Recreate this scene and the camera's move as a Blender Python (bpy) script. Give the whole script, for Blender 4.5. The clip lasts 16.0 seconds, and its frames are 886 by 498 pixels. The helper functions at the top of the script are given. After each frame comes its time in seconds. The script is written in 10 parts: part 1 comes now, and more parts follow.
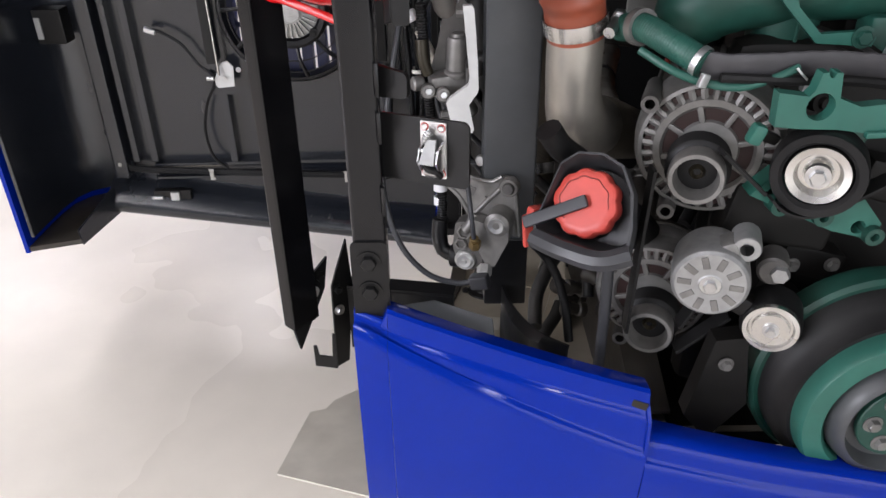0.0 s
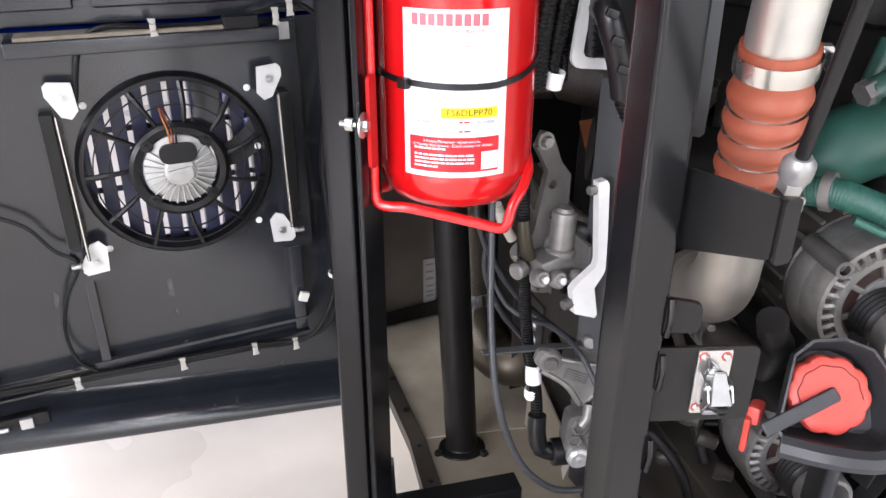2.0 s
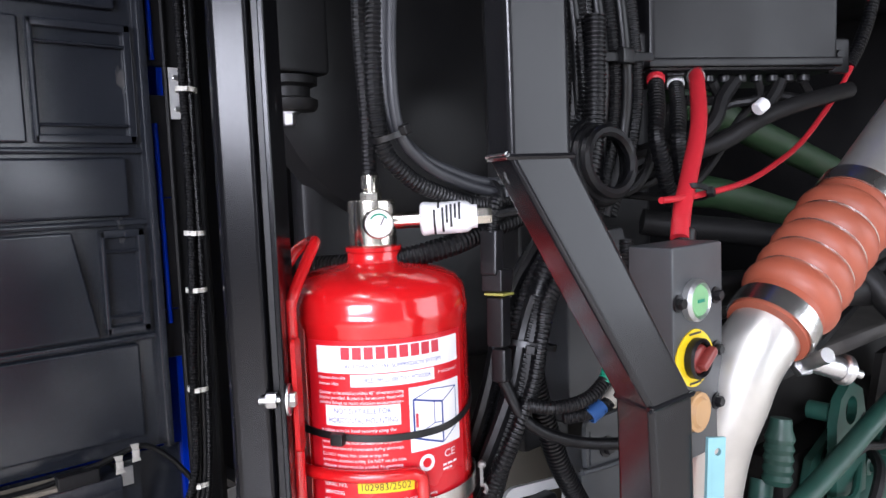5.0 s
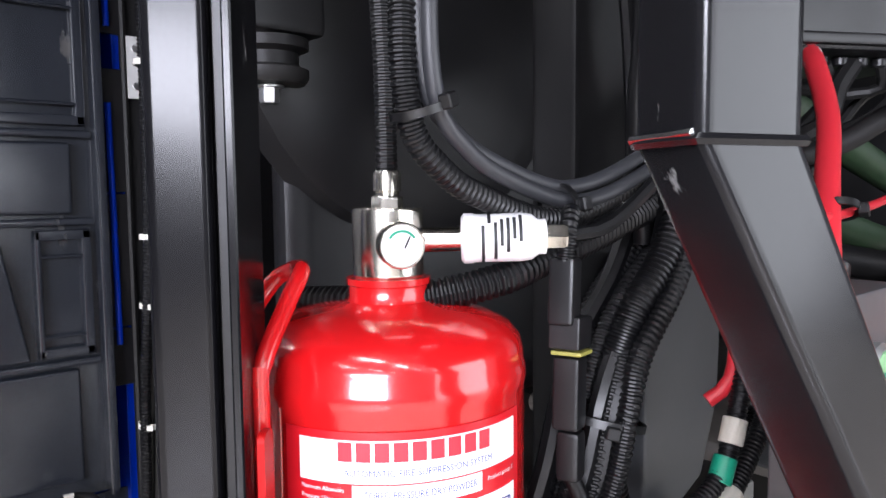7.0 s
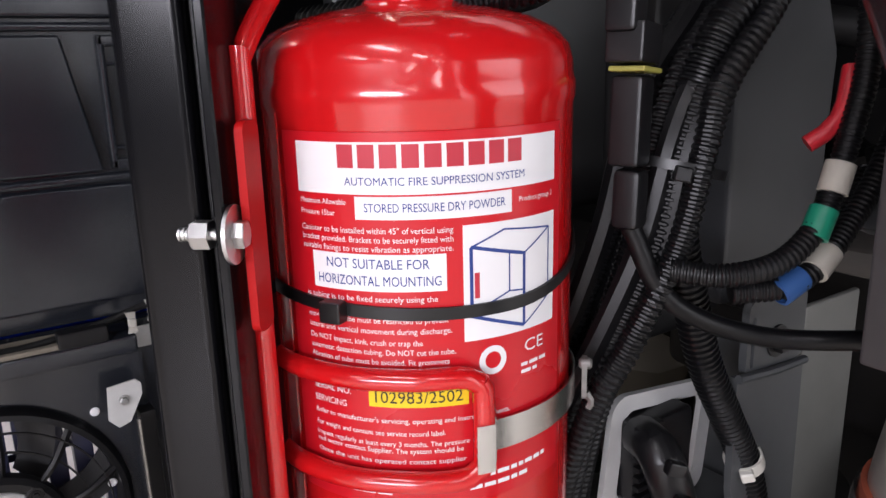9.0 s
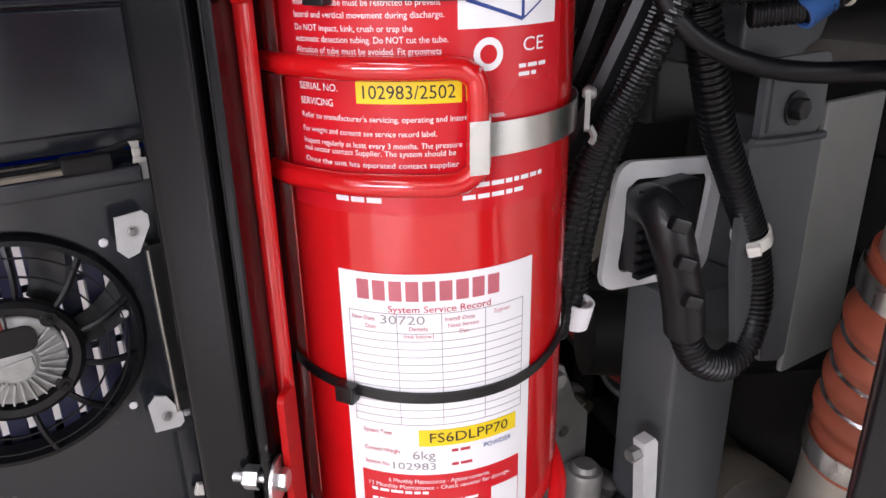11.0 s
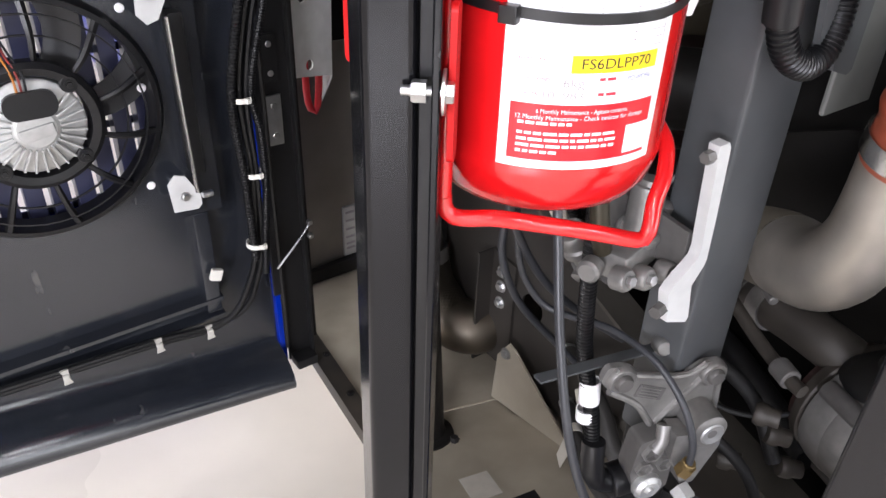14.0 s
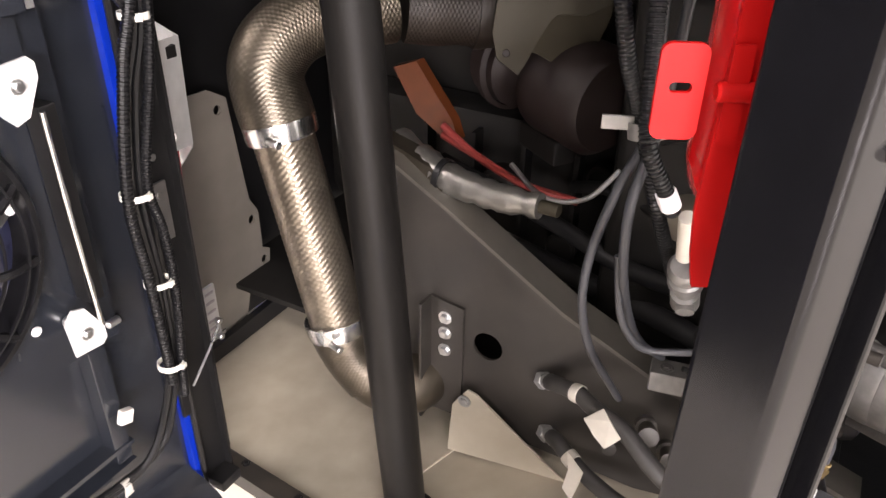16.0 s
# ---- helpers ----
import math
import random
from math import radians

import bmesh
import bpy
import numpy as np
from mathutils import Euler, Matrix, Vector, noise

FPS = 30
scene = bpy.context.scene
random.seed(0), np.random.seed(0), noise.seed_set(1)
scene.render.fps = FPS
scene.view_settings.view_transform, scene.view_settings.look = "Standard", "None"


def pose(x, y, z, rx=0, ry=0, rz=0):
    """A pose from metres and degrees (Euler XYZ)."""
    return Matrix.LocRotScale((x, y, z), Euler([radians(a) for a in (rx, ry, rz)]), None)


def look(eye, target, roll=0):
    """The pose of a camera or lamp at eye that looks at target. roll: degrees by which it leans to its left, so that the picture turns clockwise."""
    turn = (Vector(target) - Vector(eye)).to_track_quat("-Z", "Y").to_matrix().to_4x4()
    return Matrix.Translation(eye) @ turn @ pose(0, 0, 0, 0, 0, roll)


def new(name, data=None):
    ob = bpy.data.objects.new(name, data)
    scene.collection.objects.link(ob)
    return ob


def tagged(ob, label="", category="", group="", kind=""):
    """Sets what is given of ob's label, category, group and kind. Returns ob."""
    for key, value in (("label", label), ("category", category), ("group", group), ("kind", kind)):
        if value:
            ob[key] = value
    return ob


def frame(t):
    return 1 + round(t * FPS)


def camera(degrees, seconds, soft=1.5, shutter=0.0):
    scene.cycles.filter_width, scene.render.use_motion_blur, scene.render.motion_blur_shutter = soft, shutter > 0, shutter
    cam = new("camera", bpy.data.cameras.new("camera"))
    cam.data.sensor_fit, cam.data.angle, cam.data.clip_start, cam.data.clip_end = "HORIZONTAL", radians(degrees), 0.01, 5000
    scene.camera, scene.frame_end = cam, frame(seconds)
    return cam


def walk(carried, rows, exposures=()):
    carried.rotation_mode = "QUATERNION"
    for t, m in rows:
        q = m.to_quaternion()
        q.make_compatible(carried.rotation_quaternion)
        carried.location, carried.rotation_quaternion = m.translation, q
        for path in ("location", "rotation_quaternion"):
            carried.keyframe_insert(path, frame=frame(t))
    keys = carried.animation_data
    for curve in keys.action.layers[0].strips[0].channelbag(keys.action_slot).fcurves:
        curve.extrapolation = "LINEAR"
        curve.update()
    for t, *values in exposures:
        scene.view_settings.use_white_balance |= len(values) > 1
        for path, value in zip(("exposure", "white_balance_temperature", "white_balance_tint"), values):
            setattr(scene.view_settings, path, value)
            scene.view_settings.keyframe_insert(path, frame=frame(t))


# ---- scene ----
# The plan below is drawn in plan units; S turns them into metres.
S = 0.9
cam = camera(61.2, 16.0)
METRES, EYE = 2.4 * S, 1.4 * S
ROWS = [
    (0.0, 0.0, 0.0, 0.0, -0.41, -30.86, 0.68),
    (0.5, -0.0653, 0.0333, -0.0105, -6.52, -30.34, 0.29),
    (1.0, -0.1529, 0.0709, 0.0006, -17.27, -30.37, -0.11),
    (1.5, -0.1859, 0.1261, 0.0133, -19.31, -29.49, -0.87),
    (2.0, -0.2112, 0.1704, 0.0296, -24.51, -25.68, -0.19),
    (2.5, -0.2545, 0.1979, 0.0473, -37.82, -22.46, 1.27),
    (3.0, -0.2719, 0.2082, 0.0731, -41.2, -18.18, 0.35),
    (3.5, -0.2748, 0.2106, 0.0947, -42.67, -13.55, 0.49),
    (4.0, -0.28, 0.2144, 0.1061, -44.25, -9.8, 1.4),
    (4.5, -0.2656, 0.2241, 0.1207, -44.92, -7.58, 1.78),
    (5.0, -0.2376, 0.2356, 0.1354, -40.77, -4.9, 2.3),
    (7.5, -0.177, 0.3327, 0.1359, -42.16, -5.01, 0.13),
    (8.0, -0.1653, 0.333, 0.1143, -38.0, -9.78, 0.35),
    (8.5, -0.1577, 0.3339, 0.1022, -35.34, -12.67, 0.88),
    (11.0, -0.1557, 0.328, 0.0523, -33.06, -22.32, 1.05),
    (11.5, -0.1568, 0.3261, 0.0424, -33.1, -24.39, 0.61),
    (12.0, -0.1592, 0.3244, 0.0301, -32.88, -26.62, -0.02),
    (12.5, -0.1614, 0.3203, 0.0183, -32.61, -28.89, -0.31),
    (13.0, -0.1658, 0.3116, 0.0038, -31.91, -31.38, -0.88),
    (13.5, -0.1797, 0.3132, -0.0009, -30.69, -33.33, -0.83),
    (14.0, -0.2164, 0.3279, 0.0036, -35.89, -32.4, -1.79),
    (14.5, -0.2666, 0.3546, 0.0069, -40.65, -32.14, -2.2),
    (15.0, -0.3008, 0.3825, 0.0014, -46.76, -32.15, -2.63),
    (15.5, -0.2943, 0.4371, 0.0012, -54.07, -30.44, -1.13),
    (16.0, -0.281, 0.4872, -0.0026, -60.98, -30.7, -0.87),
]
EXPOSURES = [(0.0, -0.63, 6450, 9), (0.5, -0.47, 6450, 9), (1.0, -0.25, 6400, 9), (2.0, 0.07, 6400, 9), (2.5, 0.14, 6400, 10), (3.0, 0.04, 6350, 10), (3.5, -0.08, 6250, 10), (4.0, -0.16, 6200, 10), (5.0, -0.24, 6100, 10), (7.5, 0.22, 6300, 10), (8.0, -0.38, 6500, 11), (8.5, -0.76, 6500, 12), (11.5, -0.72, 6500, 12), (12.5, -0.62, 6500, 10), (13.5, -0.13, 6500, 10), (14.0, 0.1, 6400, 9), (14.5, 0.16, 6400, 9), (15.0, 0.42, 6700, 10), (15.5, 0.68, 6900, 11), (16.0, 1.08, 7200, 13)]
walk(cam, [(t, pose(METRES * x, METRES * y, EYE + METRES * z, 90 + pitch, roll, yaw)) for t, x, y, z, yaw, pitch, roll in ROWS], EXPOSURES)

# ---- light: a workshop hall with rows of ceiling lamps and a strip of windows ----
world = bpy.data.worlds.new("hall_air")
scene.world = world
world.use_nodes = True
world.node_tree.nodes["Background"].inputs["Color"].default_value = (0.9, 0.95, 1.0, 1)
world.node_tree.nodes["Background"].inputs["Strength"].default_value = 0.018

LAMP_PLACES = [(x, y) for x in (-5.2, -2.3, 0.6) for y in (-6.5, -3.2, -0.4, 2.6, 5.4, 8.0)]


def area_lamp(name, eye, target, sx, sy, watts, colour):
    data = bpy.data.lights.new(name, "AREA")
    data.shape, data.size, data.size_y = "RECTANGLE", sx, sy
    data.energy, data.color = watts, colour
    ob = new(name, data)
    ob.matrix_world = look(Vector(eye), Vector(target))
    return ob


for lx, ly in LAMP_PLACES:
    area_lamp("ceiling_lamp_light", (lx, ly, 4.55), (lx, ly + 0.001, 0), 0.35, 1.5, 66, (1.0, 0.965, 1.01))
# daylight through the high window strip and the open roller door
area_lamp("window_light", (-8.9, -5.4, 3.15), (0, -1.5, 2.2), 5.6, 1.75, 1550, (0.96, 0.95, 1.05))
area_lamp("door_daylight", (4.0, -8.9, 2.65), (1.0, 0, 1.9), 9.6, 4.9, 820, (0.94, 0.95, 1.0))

# ---- tools ----
TAU = 2 * math.pi


def V(*a):
    return Vector(a)


def root_of(ob):
    off = Vector((0, 0, 0))
    while ob is not None:
        off += ob.location
        ob = ob.parent
    return off


def finish(bm, off, name, smooth=True, angle=0.6):
    bmesh.ops.recalc_face_normals(bm, faces=bm.faces)
    for v in bm.verts:
        v.co = v.co * S - off
    if smooth:
        for f in bm.faces:
            f.smooth = True
        for e in bm.edges:
            if len(e.link_faces) == 2 and e.calc_face_angle(0) > angle:
                e.smooth = False
    me = bpy.data.meshes.new(name)
    normals = flat_normals(bm) if smooth and len(bm.faces) < 700 else None
    bm.to_mesh(me)
    bm.free()
    if normals:
        me.normals_split_custom_set(normals)
    return me


def flat_normals(bm, limit=0.72):
    """Corner normals weighted by area, so that flat faces stay flat and only the bevels turn."""
    bm.normal_update()
    area = {f: f.calc_area() for f in bm.faces}
    out = []
    for f in bm.faces:
        for loop in f.loops:
            n = Vector((0, 0, 0))
            for g in loop.vert.link_faces:
                if f.normal.dot(g.normal) > limit:
                    n += g.normal * area[g]
            out.append(n.normalized() if n.length > 1e-12 else f.normal.copy())
    return out


def thing(name, at, label, category, group="", kind=""):
    """An Empty at the base of a thing, in plan units."""
    ob = new(name)
    ob.empty_display_size = 0.05
    ob.location = V(*at) * S
    return tagged(ob, label, category, group, kind)


def part(name, bm, material, parent, label="", smooth=True):
    me = finish(bm, root_of(parent), name, smooth)
    me.materials.append(material)
    ob = new(name, me)
    ob.parent = parent
    return tagged(ob, label)


def single(name, bm, material, label, category, group="", kind="", at=(0, 0, 0), smooth=True):
    """A thing that is one mesh."""
    me = finish(bm, V(*at) * S, name, smooth)
    me.materials.append(material)
    ob = new(name, me)
    ob.location = V(*at) * S
    return tagged(ob, label, category, group, kind)


def frame_of(axis, up=(0, 0, 1)):
    w = Vector(axis).normalized()
    u = Vector(up).cross(w)
    if u.length < 1e-4:
        u = Vector((1, 0, 0)).cross(w)
    u.normalize()
    return u, w.cross(u), w


def to_axis(at, axis, up=(0, 0, 1)):
    """A matrix whose local z is the axis."""
    u, v, w = frame_of(axis, up)
    m = Matrix((u, v, w)).transposed().to_4x4()
    m.translation = Vector(at)
    return m


def add_box(bm, c, size, m=None, bevel=0.0, seg=2):
    geo = bmesh.ops.create_cube(bm, size=1.0)
    vs = geo["verts"]
    for v in vs:
        v.co = Vector((v.co.x * size[0], v.co.y * size[1], v.co.z * size[2]))
    if bevel > 0:
        es = list({e for v in vs for e in v.link_edges})
        r = bmesh.ops.bevel(bm, geom=es, offset=bevel, segments=seg, affect="EDGES", profile=0.5)
        vs = list({v for f in r["faces"] for v in f.verts} | {v for v in vs if v.is_valid})
    mat = Matrix.Translation(Vector(c)) @ (m if m is not None else Matrix.Identity(4))
    for v in vs:
        v.co = mat @ v.co
    return bm


def box(c, size, m=None, bevel=0.002, seg=2):
    return add_box(bmesh.new(), c, size, m, bevel, seg)


def span(lo, hi, bevel=0.002):
    """A box from corner to corner."""
    c = [(a + b) / 2 for a, b in zip(lo, hi)]
    return box(c, [abs(b - a) for a, b in zip(lo, hi)], None, bevel)


def rot(rx=0, ry=0, rz=0):
    return Euler([radians(a) for a in (rx, ry, rz)]).to_matrix().to_4x4()


def add_lathe(bm, profile, m, seg=24, arc=TAU, start=0.0):
    """Turns (radius, height) pairs round the local z of m."""
    rings, full = [], abs(arc - TAU) < 1e-6
    n = seg if full else seg + 1
    for r, z in profile:
        if r < 1e-6:
            rings.append([bm.verts.new(m @ Vector((0, 0, z)))] * n)
        else:
            rings.append([bm.verts.new(m @ Vector((r * math.cos(start + arc * k / seg), r * math.sin(start + arc * k / seg), z))) for k in range(n)])
    for a, b in zip(rings, rings[1:]):
        for k in range(seg):
            q = [a[k], a[(k + 1) % n], b[(k + 1) % n], b[k]]
            q = [v for i, v in enumerate(q) if v not in q[:i]]
            if len(q) > 2:
                bm.faces.new(q)
    return bm


def lathe(profile, at, axis=(0, 0, 1), seg=24, up=(0, 0, 1)):
    return add_lathe(bmesh.new(), profile, to_axis(at, axis, up), seg)


def add_disc(bm, at, axis, r, h, seg=20, bevel=0.0):
    """A capped cylinder that rises h along its axis from at."""
    b = min(bevel, r * 0.4, h * 0.4)
    prof = [(0, 0), (r - b, 0), (r, b), (r, h - b), (r - b, h), (0, h)] if b > 0 else [(0, 0), (r, 0), (r, h), (0, h)]
    return add_lathe(bm, prof, to_axis(at, axis), seg)


def disc(at, axis, r, h, seg=20, bevel=0.0015):
    return add_disc(bmesh.new(), at, axis, r, h, seg, bevel)


def curve_points(pts, step=0.01):
    """Catmull-Rom through the points, at even steps."""
    p = [Vector(q) for q in pts]
    if len(p) == 2:
        dense = [p[0].lerp(p[1], k / 40) for k in range(41)]
    else:
        p = [p[0] * 2 - p[1]] + p + [p[-1] * 2 - p[-2]]
        dense = []
        for a, b, c, d in zip(p, p[1:], p[2:], p[3:]):
            for k in range(24):
                t = k / 24
                dense.append(0.5 * (2 * b + (c - a) * t + (2 * a - 5 * b + 4 * c - d) * t * t + (3 * b - 3 * c + d - a) * t**3))
        dense.append(p[-2])
    total = sum((b - a).length for a, b in zip(dense, dense[1:]))
    n = max(2, round(total / step))
    out, goal, run = [dense[0]], total / n, 0.0
    for a, b in zip(dense, dense[1:]):
        d = (b - a).length
        while d > 0 and run + d >= goal * len(out) - 1e-9 and len(out) < n:
            out.append(a.lerp(b, (goal * len(out) - run) / d))
        run += d
    out.append(dense[-1])
    return out


def add_sweep(bm, path, radius, seg=10, caps=True):
    """A tube along ready points; radius: a number or one for each point."""
    n = len(path)
    radii = radius if isinstance(radius, list) else [radius] * n
    tang = [(path[min(k + 1, n - 1)] - path[max(k - 1, 0)]).normalized() for k in range(n)]
    u = frame_of(tang[0])[0]
    rings = []
    for k in range(n):
        u = (u - tang[k] * u.dot(tang[k])).normalized()
        v = tang[k].cross(u)
        rings.append([bm.verts.new(path[k] + radii[k] * (math.cos(TAU * j / seg) * u + math.sin(TAU * j / seg) * v)) for j in range(seg)])
    for a, b in zip(rings, rings[1:]):
        for j in range(seg):
            bm.faces.new((a[j], a[(j + 1) % seg], b[(j + 1) % seg], b[j]))
    if caps:
        bm.faces.new(rings[0][::-1])
        bm.faces.new(rings[-1])
    return bm


def hose(pts, r, seg=10, step=0.012, bm=None):
    return add_sweep(bm or bmesh.new(), curve_points(pts, step), r, seg)


def corrugated(pts, r, pitch=0.0045, depth=0.16, seg=10, bm=None):
    """Split conduit with round ribs."""
    path = curve_points(pts, pitch / 4)
    cyc = (1.0, 1.0, 1 - depth, 1 - depth)
    return add_sweep(bm or bmesh.new(), path, [r * cyc[k % 4] for k in range(len(path))], seg)


def braided(pts, r, lobes=20, pitch=0.009, depth=0.0014, wave=0.0):
    """A tube of woven links: raised knots in rows round and along it."""
    path = curve_points(pts, pitch / 4)
    n, seg, bm = len(path), lobes * 4, bmesh.new()
    tang = [(path[min(k + 1, n - 1)] - path[max(k - 1, 0)]).normalized() for k in range(n)]
    u = frame_of(tang[0])[0]
    rings = []
    for k in range(n):
        u = (u - tang[k] * u.dot(tang[k])).normalized()
        v = tang[k].cross(u)
        s = math.cos(TAU * k / 4 + 0.4)
        ring = []
        for j in range(seg):
            a = TAU * j / seg
            q = r * (1 + wave * math.sin(k * 0.11)) + depth * s * math.cos(lobes * a + 0.4)
            ring.append(bm.verts.new(path[k] + q * (math.cos(a) * u + math.sin(a) * v)))
        rings.append(ring)
    for a, b in zip(rings, rings[1:]):
        for j in range(seg):
            bm.faces.new((a[j], a[(j + 1) % seg], b[(j + 1) % seg], b[j]))
    bm.faces.new(rings[0][::-1])
    bm.faces.new(rings[-1])
    return bm


def tie_round(bm, at, axis, r, width=0.006, thick=0.0016, head=(0, -1, 0)):
    """A cable tie with its head."""
    m = to_axis(at, axis)
    add_lathe(bm, [(r, -width / 2), (r + thick, -width / 2), (r + thick, width / 2), (r, width / 2), (r, -width / 2)], m, 18)
    h = Vector(head).normalized()
    add_box(bm, Vector(at) + h * (r + 0.003), (0.010, 0.008, 0.009), frame_matrix(axis, h), 0.001, 1)
    return bm


def frame_matrix(axis, out):
    """Local z along the axis, local y towards out."""
    w = Vector(axis).normalized()
    v = Vector(out)
    v = (v - w * v.dot(w)).normalized()
    return Matrix((v.cross(w), v, w)).transposed().to_4x4()


def add_plate(bm, outline, m, thick, holes=(), bevel=0.0):
    """A flat plate in the local xy plane of m, with round or polygon holes, thick along local z."""
    edges = []
    for loop in [outline] + [h if isinstance(h, list) else [(h[0] + h[2] * math.cos(TAU * k / 16), h[1] + h[2] * math.sin(TAU * k / 16)) for k in range(16)] for h in holes]:
        vs = [bm.verts.new((x, y, 0)) for x, y in loop]
        edges += [bm.edges.new((a, b)) for a, b in zip(vs, vs[1:] + vs[:1])]
    made = bmesh.ops.triangle_fill(bm, use_beauty=True, use_dissolve=False, edges=edges, normal=(0, 0, 1))
    faces = [g for g in made["geom"] if isinstance(g, bmesh.types.BMFace)]
    ext = bmesh.ops.extrude_face_region(bm, geom=faces)
    up = [g for g in ext["geom"] if isinstance(g, bmesh.types.BMVert)]
    for v in up:
        v.co.z += thick
    every = {v for f in faces for v in f.verts} | set(up)
    for v in every:
        v.co = m @ v.co
    return bm


def plate(outline, m, thick, holes=()):
    return add_plate(bmesh.new(), outline, m, thick, holes)


def round_rect(w, h, r, x=0.0, y=0.0, n=5):
    pts = []
    for cx, cy, a in ((w / 2 - r, h / 2 - r, 0), (-w / 2 + r, h / 2 - r, 90), (-w / 2 + r, -h / 2 + r, 180), (w / 2 - r, -h / 2 + r, 270)):
        pts += [(x + cx + r * math.cos(radians(a + 90 * k / n)), y + cy + r * math.sin(radians(a + 90 * k / n))) for k in range(n + 1)]
    return pts


def facing(at, out, up=(0, 0, 1)):
    """Local z looks out, local y up: for plates and buttons on upright faces."""
    w = Vector(out).normalized()
    u = Vector(up).cross(w).normalized()
    m = Matrix((u, w.cross(u), w)).transposed().to_4x4()
    m.translation = Vector(at)
    return m


def add_prism(bm, rings):
    """Skin between rings of equal length, capped."""
    vs = [[bm.verts.new(Vector(p)) for p in ring] for ring in rings]
    n = len(vs[0])
    for a, b in zip(vs, vs[1:]):
        for k in range(n):
            bm.faces.new((a[k], a[(k + 1) % n], b[(k + 1) % n], b[k]))
    bm.faces.new(vs[0][::-1])
    bm.faces.new(vs[-1])
    return bm


def beam(p0, p1, w, d, up=(0, 0, 1), bevel=0.003):
    """A bar of w by d from p0 to p1."""
    a, b = Vector(p0), Vector(p1)
    m = to_axis((0, 0, 0), b - a, up)
    return box((a + b) / 2, (w, d, (b - a).length), m, bevel)


def add_hex(bm, at, axis, r, h):
    return add_lathe(bm, [(0, 0), (r, 0), (r, h * 0.85), (r * 0.88, h), (0, h)], to_axis(at, axis), 6)


def bolt(bm, at, axis, r, h=0.006, washer=True):
    """A hexagon head on a washer."""
    ax = Vector(axis).normalized()
    if washer:
        add_disc(bm, at, ax, r * 1.5, 0.0018, 16)
    return add_hex(bm, Vector(at) + ax * 0.0015, ax, r, h)


def text_verts(body, size, align="LEFT", bold=0.0):
    """Triangles of a line in the built-in font, as a bmesh in the xy plane."""
    cu = bpy.data.curves.new("lettering", "FONT")
    cu.body, cu.size, cu.align_x, cu.align_y, cu.offset = body, size, align, "CENTER", bold
    cu.resolution_u = 3
    ob = bpy.data.objects.new("lettering", cu)
    scene.collection.objects.link(ob)
    dg = bpy.context.evaluated_depsgraph_get()
    dg.update()
    me = bpy.data.meshes.new_from_object(ob.evaluated_get(dg))
    bm = bmesh.new()
    bm.from_mesh(me)
    bpy.data.objects.remove(ob)
    bpy.data.curves.remove(cu)
    bpy.data.meshes.remove(me)
    return bm


def rounded(corners, b, n=4):
    """A polygon (x, y) with its corners rounded off."""
    out = []
    k = len(corners)
    for i in range(k):
        p, c, q = V(*corners[i - 1], 0), V(*corners[i], 0), V(*corners[(i + 1) % k], 0)
        a, d = c + (p - c).normalized() * b, c + (q - c).normalized() * b
        for j in range(n + 1):
            t = j / n
            r = a * (1 - t) ** 2 + c * 2 * t * (1 - t) + d * t * t
            out.append((r.x, r.y))
    return out

